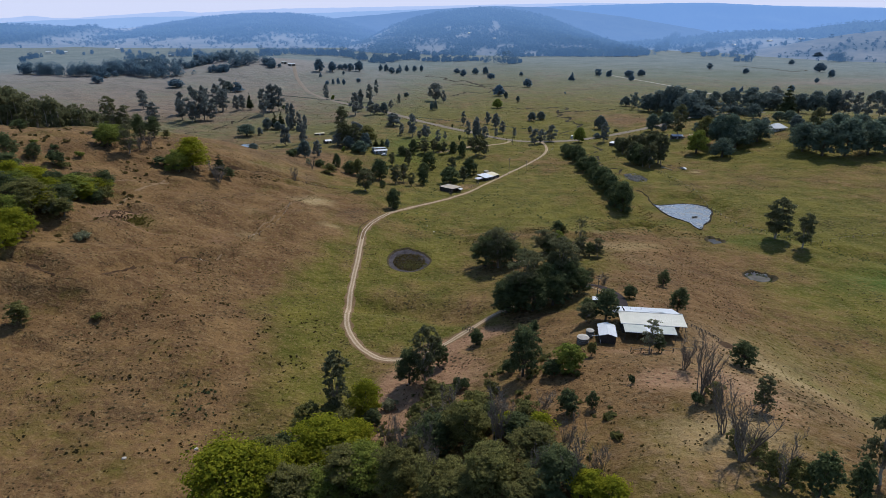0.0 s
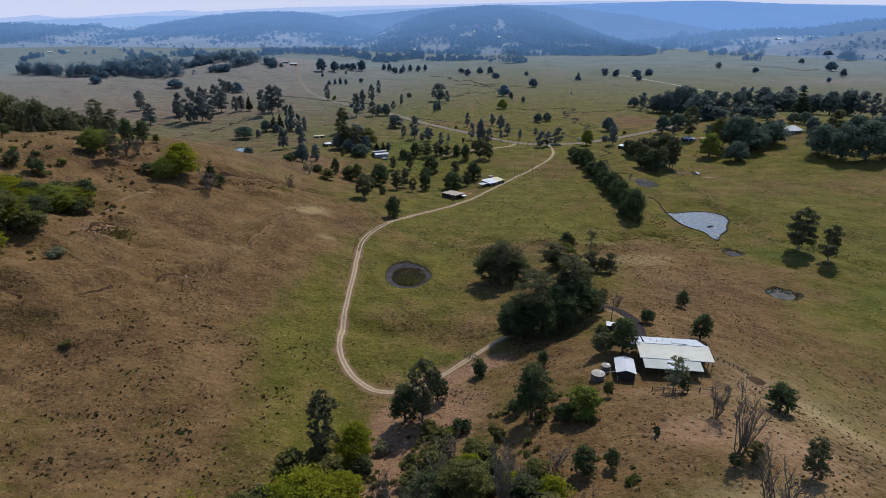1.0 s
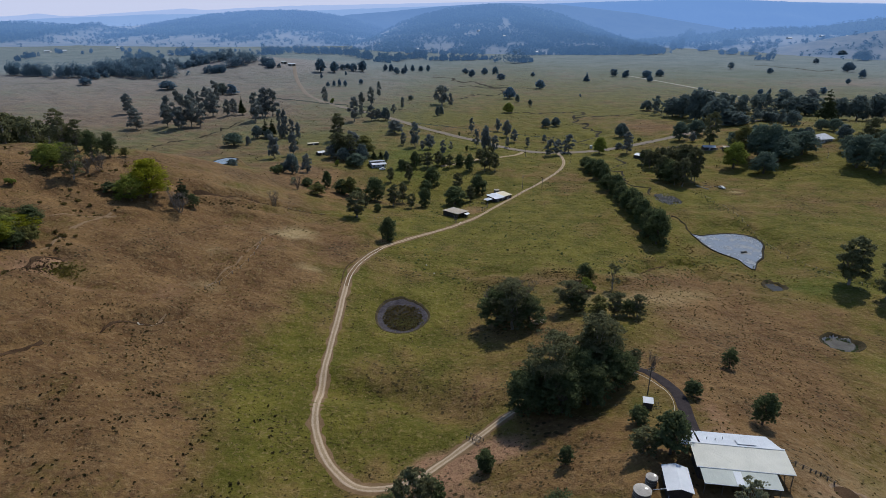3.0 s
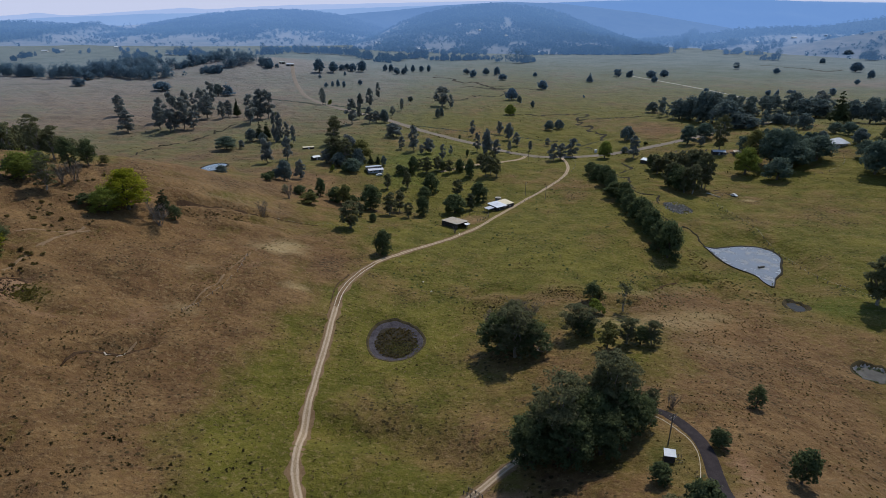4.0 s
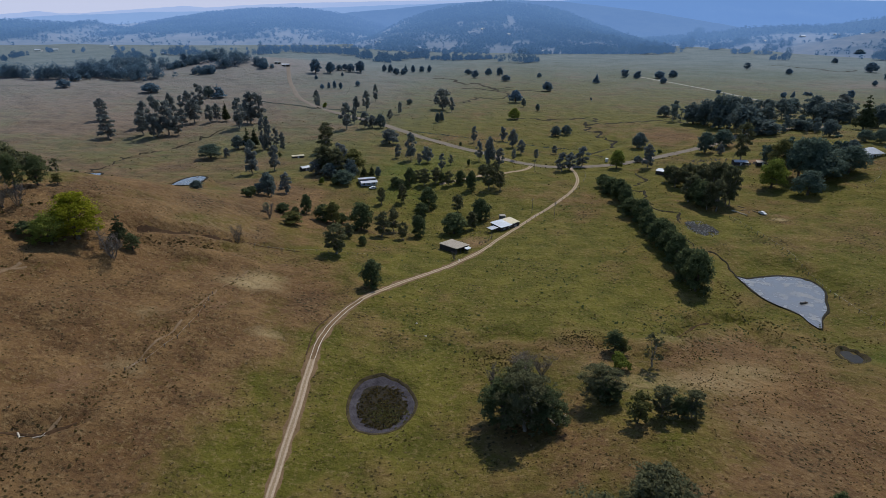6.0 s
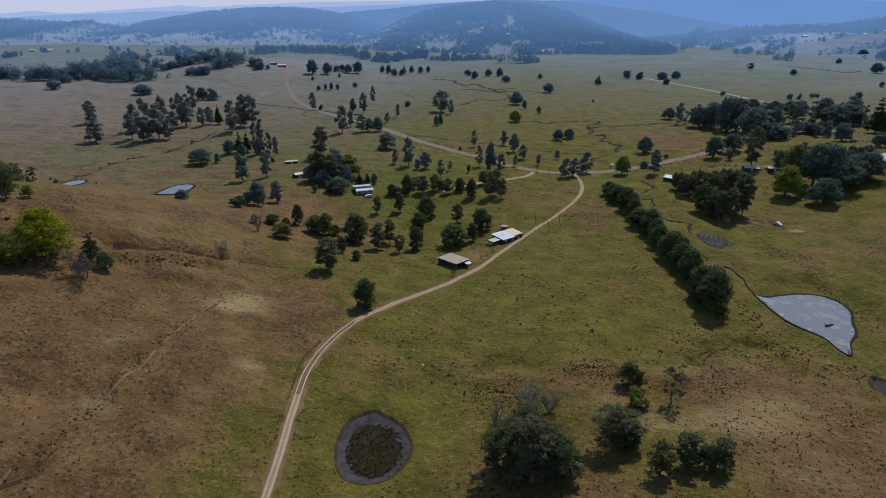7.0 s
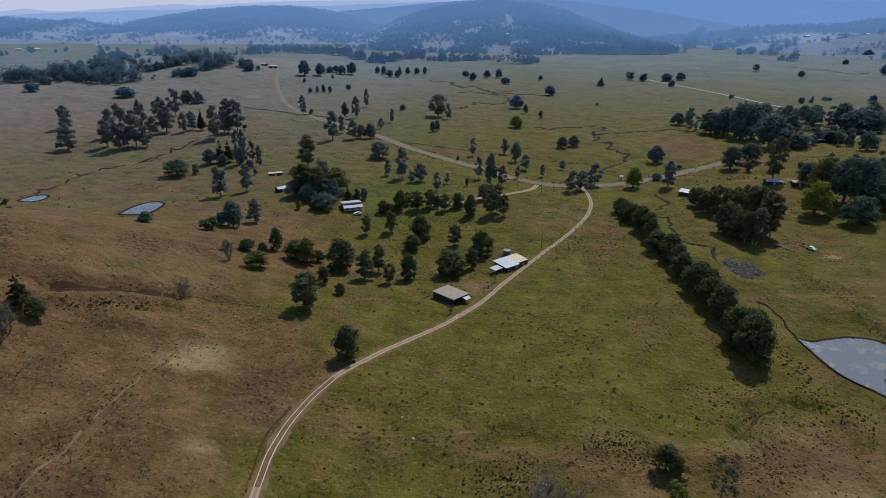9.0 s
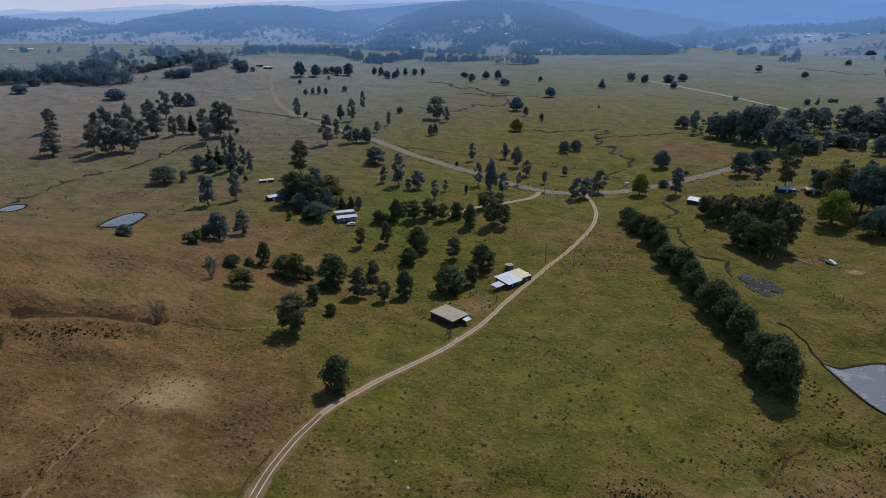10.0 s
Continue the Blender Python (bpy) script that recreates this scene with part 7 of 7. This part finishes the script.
def cottage():
    c = new("cottage")
    c.matrix_basis = pose(22.2, 380.2, gz(22, 384) - 0.1, 0, 0, 40) @ Matrix.Diagonal((1.36, 1.12, 1, 1))
    walls(c, 0.3, 9.6, 0.3, 7.0, -0.8, 2.4, M_WALL_DARK, 0.12, label="dark board wall")
    part("roof", slab([(-0.2, -0.3, 2.45), (5.6, -0.3, 2.45), (5.6, 7.4, 3.1), (-0.2, 7.4, 3.1)], 0.08), M_WHITE_ROOF, c, "white iron roof sheet")
    part("roof_extension", slab([(5.65, 0.8, 2.5), (10.2, 0.8, 2.5), (10.2, 7.4, 3.1), (5.65, 7.4, 3.1)], 0.08), M_BUFF_ROOF, c, "buff iron roof sheet")
    part("side_roof", slab([(-3.8, 1.2, 2.0), (-0.5, 1.2, 2.2), (-0.5, 4.6, 2.3), (-3.8, 4.6, 2.1)], 0.06), M_BLUE_ROOF, c, "pale blue-grey side roof")
    for x in (-3.6, -0.7):
        for y in (1.4, 4.4):
            part("post", one_box(x - 0.05, x + 0.05, y - 0.05, y + 0.05, -0.8, 2.05), M_POST, c)
    for x in (1.2, 4.0, 7.0):
        window(c, x, x + 1.1, 0.3, 0.6, 1.7)
    part("vent_pipe", rod((3, 4, 2.7), (3, 4, 3.3), 0.07, 0.07), M_STEEL, c)
    tagged(c, "low cottage with white and buff iron roof", "house")


cottage()


def villa():
    v = new("farmhouse")
    v.matrix_basis = pose(-59.6, 452.4, gz(-55, 456) - 0.2, 0, 0, 22)
    walls(v, 0.2, 9.8, 0.2, 9.0, -0.4, 2.9, M_WALL_BLUE, 0.12, label="pale blue board wall")
    part("roof", slab([(-0.3, 3.0, 3.9), (10.2, 3.0, 3.9), (10.2, 9.6, 3.0), (-0.3, 9.6, 3.0)], 0.09), M_WHITE_ROOF, v, "white iron roof slope")
    part("roof_front", slab([(-0.3, -2.2, 2.6), (10.2, -2.2, 2.6), (10.2, 1.2, 3.2), (-0.3, 1.2, 3.2)], 0.09), M_BLUE_ROOF, v, "pale blue veranda roof")
    part("clerestory", one_box(0, 9.9, 1.25, 3.0, 2.9, 3.75), M_WALL_DARK, v, "dark band of high windows")
    for k in range(7):
        part("clerestory_post", one_box(0.3 + k * 1.5, 0.5 + k * 1.5, 1.17, 1.24, 3.2, 3.78), M_WHITE_ROOF, v, "white window mullion")
    for x in (0, 3.3, 6.7, 9.9):
        part("post", one_box(x - 0.06, x + 0.06, -2.1, -1.98, -0.4, 2.55), M_WALL_PALE, v)
    for x in (1.0, 4.0, 7.2):
        window(v, x, x + 1.5, 0.2, 0.7, 1.9)
    tagged(v, "white-roofed farmhouse with blue veranda and clerestory", "house")


villa()


def small_shed(x, y, turn, L, W, h, roof, label, wall=None, gable=True):
    s = new("shed")
    s.matrix_basis = pose(x, y, top_z(x, y) - 0.2, 0, 0, turn)
    walls(s, -L / 2, L / 2, -W / 2, W / 2, -0.4, h, wall or M_WALL_DARK, 0.1)
    up = h + (W * 0.2 if gable else 0.35)
    if gable:
        part("roof", slab([(-L / 2 - 0.2, -W / 2 - 0.2, h), (L / 2 + 0.2, -W / 2 - 0.2, h), (L / 2 + 0.2, 0, up), (-L / 2 - 0.2, 0, up)], 0.07), roof, s)
        part("roof", slab([(-L / 2 - 0.2, 0, up), (L / 2 + 0.2, 0, up), (L / 2 + 0.2, W / 2 + 0.2, h), (-L / 2 - 0.2, W / 2 + 0.2, h)], 0.07), roof, s)
    else:
        part("roof", slab([(-L / 2 - 0.2, -W / 2 - 0.2, h), (L / 2 + 0.2, -W / 2 - 0.2, h), (L / 2 + 0.2, W / 2 + 0.2, up), (-L / 2 - 0.2, W / 2 + 0.2, up)], 0.07), roof, s)
    part("door", one_box(-0.6, 0.6, -W / 2 - 0.06, -W / 2, 0, 2.0), M_WALL_PALE, s)
    tagged(s, label, "shed")


small_shed(136, 493.5, 60, 8, 6.5, 2.6, M_WHITE_ROOF, "white skillion-roofed shed near the creek wood", None, False)
small_shed(-116, 520, 26, 8.5, 2.6, 1.8, M_BUFF_ROOF, "long low buff-roofed shelter by dark trees", None, False)
small_shed(-101.5, 482, 40, 5.5, 4.5, 2.2, M_WHITE_ROOF, "small white gabled shed near the farmhouse")
small_shed(190, 502, -5, 9, 5.5, 2.4, M_BLUE_ROOF, "blue-grey roofed shed beside rubble and trees")
small_shed(201, 494, -15, 7, 5.0, 2.2, M_BROWN_ROOF, "rusty low farm shed beside bright trees", None, False)
small_shed(241, 505, -20, 7, 5.0, 2.4, M_BROWN_ROOF, "weathered timber shed at the wood's edge")
small_shed(-268, 1040, 10, 11, 6, 2.6, M_WHITE_ROOF, "far white-roofed farm building on a rise")
small_shed(-284, 1052, 0, 8, 5, 2.4, M_GREY_ROOF, "far white farm shed on a rise")
# stands in for a narrow white upright object; the shelter is made up
small_shed(108.1, 533.3, 0, 1.7, 1.7, 2.6, M_WHITE_ROOF, "tiny white shed for an unknown upright object at the junction", M_WALL_PALE)
for fx, fy, fl in ((-660, 1467, 14), (-629, 1486, 12), (-1037, 1604, 15), (-1008, 1625, 12), (-955, 1790, 14), (-310, 1740, 12), (-119, 1765, 18), (-95, 1742, 20), (-71, 1722, 14), (-245, 1935, 18),
                   (130, 1960, 16), (60, 2050, 10), (1100, 2190, 18), (1230, 2230, 22), (1330, 2260, 20), (1180, 2130, 16), (1420, 2300, 18), (960, 2150, 14), (205, 1700, 14)):
    small_shed(fx, fy, fx % 40, fl, 9, 3.6, M_WHITE_ROOF, "far pale-roofed farmhouse in haze", M_WALL_PALE)


def manor():
    m = new("manor_house")
    m.matrix_basis = pose(265, 489, gz(265, 489) - 0.2, 0, 0, 18) @ Matrix.Diagonal((0.76, 0.76, 1.0, 1))
    walls(m, -7, 7, -6, 6, -0.6, 3.0, M_WALL_PALE, 0.15, label="white painted board wall")
    ends = ((-8.6, -7.6, 2.8), (8.6, -7.6, 2.8), (8.6, 7.6, 2.8), (-8.6, 7.6, 2.8))
    for k in range(4):
        a, b = ends[k], ends[(k + 1) % 4]
        tops = ((-2.5, 0, 6.0), (2.5, 0, 6.0))
        near = [min(tops, key=lambda q: abs(q[0] - p[0])) for p in (a, b)]
        pts = [a, b] + ([near[1], near[0]] if near[0] != near[1] else [near[0]])
        part("roof", slab(pts, 0.1), M_BLUE_ROOF, m, "blue-white hipped iron roof slope")
    for x in (-8.2, -4, 0, 4, 8.2):
        part("post", one_box(x - 0.07, x + 0.07, -7.3, -7.15, -0.6, 2.75), M_WALL_PALE, m)
    for x in (-5.5, -2.0, 1.6, 4.6):
        window(m, x, x + 1.3, -6, 0.8, 2.1)
    part("door", one_box(-0.5, 0.5, -6.08, -6.01, -0.2, 2.0), M_WALL_DARK, m)
    part("wing_roof", slab([(-13, -5, 2.4), (-8.7, -5, 2.6), (-8.7, 2, 2.6), (-13, 2, 2.4)], 0.08), M_WHITE_ROOF, m, "white side-wing roof")
    for y in (-4.8, 1.8):
        part("post", one_box(-12.8, -12.66, y, y + 0.14, -0.6, 2.4), M_WALL_PALE, m)
    tagged(m, "large white hip-roofed house among dark trees", "house")


manor()


def parked_car(x, y, turn, label):
    c = new("car")
    c.matrix_basis = pose(x, y, gz(x, y) + 0.05, 0, 0, turn)
    bm = bmesh.new()
    prof = [(-2.1, 0.35), (-2.15, 0.85), (-1.9, 1.0), (-1.2, 1.05), (-0.7, 1.5), (0.9, 1.55), (1.6, 1.05), (2.1, 0.95), (2.2, 0.35)]
    a = [bm.verts.new((px, -0.85, pz)) for px, pz in prof]
    b = [bm.verts.new((px, 0.85, pz)) for px, pz in prof]
    bm.faces.new(a)
    bm.faces.new(b[::-1])
    for k in range(len(prof)):
        q = (k + 1) % len(prof)
        bm.faces.new((a[k], b[k], b[q], a[q]))
    bmesh.ops.bevel(bm, geom=list(bm.edges), offset=0.06, segments=2, affect="EDGES")
    part("body", bm, M_CAR, c)
    for y2 in (-0.87, 0.86):
        part("side_window", one_box(-0.6, 0.9, y2, y2 + 0.01, 1.08, 1.42), M_GLASS, c)
    for wx in (-1.35, 1.35):
        for wy in (-0.9, 0.7):
            part("wheel", rod((wx, wy, 0.32), (wx, wy + 0.2, 0.32), 0.33, 0.33, 16), M_RUBBER, c)
    tagged(c, label, "car")


# first car: for a smaller white object, turned end-on to fit the camera's view
parked_car(160.5, 403, 115, "white car for a small white object on the paddock")
parked_car(30, 393, 60, "pale car parked beside the cottage")
parked_car(-52, 449.5, 20, "dark-windowed pale car before the farmhouse")


def fence(pts, step, h, label, rails=1):
    """Timber posts along a line with wire or rails between them."""
    f = new("fence")
    line = spline(pts, step)
    f.matrix_basis = pose(line[0].x, line[0].y, gz(line[0].x, line[0].y))
    o = f.matrix_basis.translation
    tops = []
    for q in line:
        z = gz(q.x, q.y) - o.z
        w = 0.09
        x, y = q.x - o.x, q.y - o.y
        part("post", one_box(x - w, x + w, y - w, y + w, z - 0.3, z + h), M_POST, f)
        tops.append(Vector((x, y, z)))
    for k in range(len(tops) - 1):
        for r in range(rails):
            dz = Vector((0, 0, h * (0.9 - 0.35 * r)))
            part("rail" if rails > 1 else "wire", rod(tops[k] + dz, tops[k + 1] + dz, 0.05 if rails > 1 else 0.015, 0.05 if rails > 1 else 0.015, 4), M_POST if rails > 1 else M_STEEL, f)
    tagged(f, label, "fence", "paddock fences")


fence([(141.2, 397.5), (144.5, 361.8), (145.3, 333.7), (146.5, 308.0), (150, 280), (166.0, 256.0), (186, 258), (230, 262)], 5, 1.3, "grey timber post and wire paddock fence")
fence([(42.6, 121.9), (50, 121.6), (58.7, 122.6)], 2.2, 1.2, "short grey timber fence before the homestead", 2)
fence([(60.5, 136.5), (63, 136.8), (65.5, 136.0), (68, 136.6), (70.5, 136.0)], 1.8, 0.9, "low leaning timber rails beside a hollow", 2)
fence([(10.9, 361.8), (15.3, 366.0), (17.3, 374.9), (12.0, 379.4), (7.0, 377.0)], 2.0, 1.3, "grey timber stock yard beside the shed", 2)
fence([(36, 392), (44, 404), (49, 412)], 4, 1.2, "timber posts beside the dirt track")
fence([(-83.3, 326.4), (-68, 330), (-54.5, 334.0), (-38, 336)], 4, 1.1, "old grey timber fence below the hillside")
fence([(3.8, 161.3), (5.2, 159.8), (6.6, 158.2)], 1.2, 0.9, "grey timber cattle grid rails across the track", 2)
fence([(2.8, 160.4), (4.2, 158.8), (5.6, 157.3)], 1.2, 0.9, "grey timber cattle grid rails across the track", 2)
fence([(255, 462), (246, 446), (232, 436), (215, 430)], 6, 1.2, "pale post fence below the manor")
fence([(-85.9, 230.1), (-80.4, 241.3), (-77.8, 258.2), (-79.1, 272.6)], 4.5, 1.1, "old grey timber fence running over the dry hillside")
fence([(60, 430), (72, 452), (82, 478), (86, 500)], 6, 1.2, "timber posts along the verge")


def log(x, y, turn, L, r, label, wood=M_BLEACHED):
    g = new("log")
    g.matrix_basis = pose(x, y, gz(x, y) + r * 0.8, 0, 0, turn)
    v, f = [], []
    rng = np.random.default_rng(int(L * 10))
    limb_path(v, f, (-L / 2, 0, 0), (L / 2, 0, 0.05), r, r * 0.6, rng, 0.05, 4, 8)
    part("trunk", mesh_from("trunk", v, f, wood), None, g)
    v, f = [], []
    limb_path(v, f, (L * 0.2, 0, 0), (L * 0.45, 0.9, 0.3), r * 0.5, r * 0.2, rng, 0.1, 2, 5)
    part("branch", mesh_from("branch", v, f, wood), None, g)
    tagged(g, label, "log")


def brush_pile(x, y, spread, n, seed):
    """A heap of cut and bleached branches."""
    rng = np.random.default_rng(seed)
    pile = new("brush_pile")
    pile.matrix_basis = pose(x, y, gz(x, y))
    for k in range(n):
        v, f = [], []
        t, d = rng.uniform(0, 6.28), spread * math.sqrt(rng.uniform(0, 1)) * 0.6
        px, py, length, a = d * math.cos(t), d * math.sin(t), rng.uniform(1.2, 3.0), rng.uniform(0, 6.28)
        ground = gz(x + px, y + py) - gz(x, y)
        z = ground + 0.1 + rng.uniform(0, 0.9) * max(0.0, 1 - d / spread)
        half = Vector((math.cos(a), math.sin(a), rng.uniform(-0.12, 0.12))) * (length / 2)
        limb_path(v, f, Vector((px, py, z)) - half, Vector((px, py, z)) + half, 0.10, 0.04, rng, 0.1, 3, 5)
        part("branch", mesh_from("branch", v, f, M_BLEACHED if k % 3 else M_DEADWOOD), None, pile)
    tagged(pile, "low heap of bleached cut branches beside dark trees", "brush pile")


brush_pile(27.3, 222.6, 3.2, 46, 5)
log(-95.2, 202.9, -45, 5.0, 0.28, "bleached fallen log on the dry hillside")
log(-91.5, 203.6, 20, 3.0, 0.22, "short bleached fallen branch on the hillside")
log(149.8, 405.5, -62, 9.5, 0.32, "long grey felled log in the paddock")
log(131.0, 303.5, 15, 3.0, 0.45, "dark fallen stump lying in the pond", M_BARK)
for (x, y), turn in zip([(154.3, 411.2), (155.3, 406.4), (155.5, 416.7), (158.8, 407.6)], (20, 75, -40, 110)):
    log(x, y, turn, 3.2, 0.24, "broken grey timber lying beside the creek wood", M_DEADWOOD)
log(1.5, 337.0, 80, 3.0, 0.2, "broken grey branch beside the track")


# ---- tussocks, weeds and scattered stones ----
TRODDEN = [(p.x, p.y, 2.4) for p in spline(TRACK_LINE, 2.0)] + [(p.x, p.y, 2.6) for p in spline([(47.0, 143.5), (50.0, 153.6), (52.3, 168.5), (49.0, 179.7), (40, 186)], 2.0)]
TRODDEN = np.array(TRODDEN + [(40, 133, 9), (50, 133, 9), (58, 133, 8), (-18.6, 232.6, 12), (129, 305, 15)])


def clear_of_paths(place, rng):
    """A chance place that is not on a track, the drive, a roof or water."""
    for _ in range(8):
        x, y = place(rng)
        if not (np.hypot(TRODDEN[:, 0] - x, TRODDEN[:, 1] - y) < TRODDEN[:, 2]).any():
            break
    return x, y


def tufts(name, n, place, size, label, blades=5, leaf=None):
    rng = np.random.default_rng(n)
    verts, faces = [], []
    for _ in range(n):
        x, y = clear_of_paths(place, rng)
        s = size * rng.uniform(0.5, 1.5)
        z = gz(x, y) - 0.05
        for k in range(blades):
            t = rng.uniform(0, 6.28)
            dx, dy = math.cos(t), math.sin(t)
            b = len(verts)
            ox, oy = x + rng.uniform(-0.35, 0.35) * s, y + rng.uniform(-0.35, 0.35) * s
            hh = s * rng.uniform(0.35, 0.8)
            verts += [(ox - dy * s * 0.42, oy + dx * s * 0.42, z), (ox + dy * s * 0.42, oy - dx * s * 0.42, z), (ox + dx * s * 0.35 + dy * s * 0.3, oy + dy * s * 0.35 - dx * s * 0.3, z + hh), (ox + dx * s * 0.2 - dy * s * 0.36, oy + dy * s * 0.2 + dx * s * 0.36, z + hh * 0.85)]
            faces.append((b, b + 1, b + 2, b + 3))
    tagged(new(name, mesh_from(name, verts, faces, leaf or L_TUFT)), label, "grass", kind="stuff")


def over(x0, x1, y0, y1, clump):
    """A place by chance in a stretch of land, thicker where the noise is high."""
    def place(rng):
        for _ in range(30):
            x, y = rng.uniform(x0, x1), rng.uniform(y0, y1)
            if noise.noise(Vector((x / clump, y / clump, 11))) + 0.5 * noise.noise(Vector((x / 6, y / 6, 2))) > rng.uniform(-0.3, 0.45):
                break
        return x, y
    return place


tufts("tussock_grass", 5200, over(-190, -45, 75, 330, 24), 0.30, "dark dry tussocks on the grazed hillside", 3, L_DOT)
tufts("tussock_grass", 6500, over(-45, 110, 60, 300, 20), 0.29, "dark olive-brown tussocks on grazed pasture", 3, L_DOT)
tufts("tussock_grass", 2200, over(60, 240, 150, 420, 28), 0.36, "dark green tussocks on the damp flat", 3, L_DOT)
tufts("tussock_grass", 2400, over(-120, 90, 280, 520, 40), 0.33, "dark tussocks scattered through green pasture", 3, L_DOT)
tufts("tussock_grass", 4000, over(-330, 420, 400, 760, 45), 0.55, "dark tussocks scattered over the far paddocks", 3, L_DOT)
tufts("weed_clumps", 3600, over(-190, 110, 70, 330, 22), 0.36, "dark low weed clumps dotted over pasture", 4)
tufts("pale_tussocks", 5000, over(-190, 110, 75, 330, 35), 0.36, "pale straw tussocks dotted over pasture", 3, L_STRAW)
tufts("weed_clumps", 130, over(-108, -78, 175, 215, 12), 0.42, "dark low weed clumps along a drain", 6)
tufts("weed_clumps", 260, lambda rng: (lambda f: (-88.9 + 11.8 * f + rng.normal(0.6, 1.1), 214 + 78 * f))(rng.uniform(0, 1)), 0.3, "dark low weed clumps along a fence line", 6)
tufts("weed_clumps", 260, over(70, 130, 262, 300, 10), 0.45, "dark rushes and weeds below the pond", 5, L_DENSE)
tufts("fence_line_weeds", 150, lambda rng: (lambda f: (141 + 5 * f + rng.normal(0, 1.2), 398 - 90 * f))(rng.uniform(0, 1)), 0.38, "dark weeds along a paddock fence", 5, L_DENSE)
tufts("fence_line_weeds", 150, lambda rng: (lambda f: (148 + 40 * f + rng.normal(0, 2.2), 282 - 60 * f))(rng.uniform(0, 1)), 0.45, "dark weeds along a drain", 5, L_DENSE)
tufts("far_fence_weeds", 260, lambda rng: (lambda f: (-230 + 130 * f + rng.normal(0, 2), 790 - 75 * f))(rng.uniform(0, 1)), 0.85, "dark scrubby fence line far off", 5, L_DENSE_HAZE)
tufts("far_fence_weeds", 260, lambda rng: (lambda f: (-40 + 130 * f + rng.normal(0, 2), 620 - 45 * f))(rng.uniform(0, 1)), 0.6, "dark scrubby fence line far off", 5, L_DENSE_HAZE)
def beside(line, off, spread):
    """A place by chance along both sides of a line."""
    pts = spline(line, 5.0)

    def place(rng):
        k = int(rng.integers(1, len(pts)))
        d = (pts[k] - pts[k - 1]).normalized()
        q = pts[k] + (pts[k - 1] - pts[k]) * rng.uniform(0, 1) + Vector((d.y, -d.x, 0)) * ((1 if rng.random() < 0.5 else -1) * off + rng.normal(0, spread))
        return q.x, q.y
    return place


tufts("road_verge_weeds", 620, beside(ROAD_LINE, 6.2, 0.8), 0.6, "dark weeds along the verges of the gravel road", 4, L_DOT)
tufts("pond_rushes", 150, lambda rng: (lambda t, r: (128 + r * 20 * math.cos(t), 302 + r * 26 * math.sin(t)))(rng.uniform(2.6, 5.2), rng.uniform(0.95, 1.35)), 0.5, "dark rushes round the pond's edge")
tufts("thistle_weeds", 330, over(-30, 85, 250, 430, 30), 0.6, "dark upright weeds scattered through the paddock", 4, L_DENSE)
tufts("low_scrub", 240, over(-215, -130, 165, 310, 16), 1.1, "low straggly scrub on the upper hillside", 9, L_TUFT)
tufts("low_scrub", 240, over(-30, 30, 66, 125, 12), 1.1, "low straggly undergrowth below gully trees", 9, L_PALE)
tufts("hill_weeds", 220, lambda rng: (-125.2 + rng.normal(0, 2.8), 218.5 + rng.normal(0, 2.2)), 0.5, "yellow-olive weeds below an eroded patch", 5, L_WEED)
tufts("hill_weeds", 150, lambda rng: (-131.5 + rng.normal(0, 2.4), 213 + rng.normal(0, 3.4)), 0.4, "dark dry weeds in an eroded patch", 4, L_TUFT)
tufts("weed_clumps", 480, over(-105, -42, 92, 175, 7), 0.5, "dark clumped weeds over the lower hillside", 5, L_DOT)
tufts("weed_clumps", 170, lambda rng: (lambda f: (-114 + 22 * f + rng.normal(0, 1.5), 300 + 13 * f + rng.normal(0, 1.3)))(rng.uniform(0, 1)), 0.42, "dark weeds along a terrace on the dry hillside", 5, L_DOT)
tufts("weed_clumps", 330, lambda rng: (41 + rng.normal(0, 4.5), 265 + rng.normal(0, 4)), 0.36, "dark weeds over broken ground", 4, L_DOT)
tufts("weed_clumps", 330, lambda rng: (14 + rng.normal(0, 5.5), 255 + rng.normal(0, 3.5)), 0.36, "dark weeds over broken ground", 4, L_DOT)
tufts("weed_clumps", 420, over(62, 112, 222, 282, 9), 0.34, "dark tussocks over a dry rise", 4, L_DOT)
tufts("hill_weeds", 40, over(-72, -58, 112, 128, 10), 0.55, "dark weed clumps on the lower slope", 6, L_DENSE)


def rock(x, y, r):
    """A single pale boulder, uneven and half sunk."""
    rng = np.random.default_rng(int(abs(x * 10)))
    bm = bmesh.new()
    bmesh.ops.create_icosphere(bm, subdivisions=2, radius=r)
    for v in bm.verts:
        v.co *= 1 + 0.35 * noise.noise(v.co * 1.7 / r + Vector((x, y, 0)))
        v.co.z *= 0.65
    ob = new("rock")
    ob.matrix_basis = pose(x, y, gz(x, y) + 0.15 * r, 0, 0, float(rng.uniform(0, 360)))
    part("stone", bm, M_STONE, ob)
    tagged(ob, "pale weathered boulder lying in pasture", "rock", "boulders")


for k, (x, y) in enumerate([(-57.4, 102.0), (-69.6, 95.4), (-12.1, 130.6), (-9.0, 269.6), (-12.6, 277.9), (-9.0, 269.7)]):
    rock(x, y, 0.5 - 0.03 * k)

tufts("pit_reeds", 260, lambda rng: in_hollow(pit, 0.05, 0.85)(), 0.7, "dark rushes standing in a small dam", 4, L_DENSE)
tufts("dam_reeds", 700, lambda rng: in_hollow(dry, 0.02, 0.72)(), 0.55, "dry brown reeds standing on a dam bed", 4)
tufts("dam_reeds", 380, lambda rng: (dry[0] + rng.normal(1.5, 2.4), dry[1] + rng.normal(-3.5, 2.4)), 0.55, "pale dry reeds standing on a dam bed", 4, L_PALE)
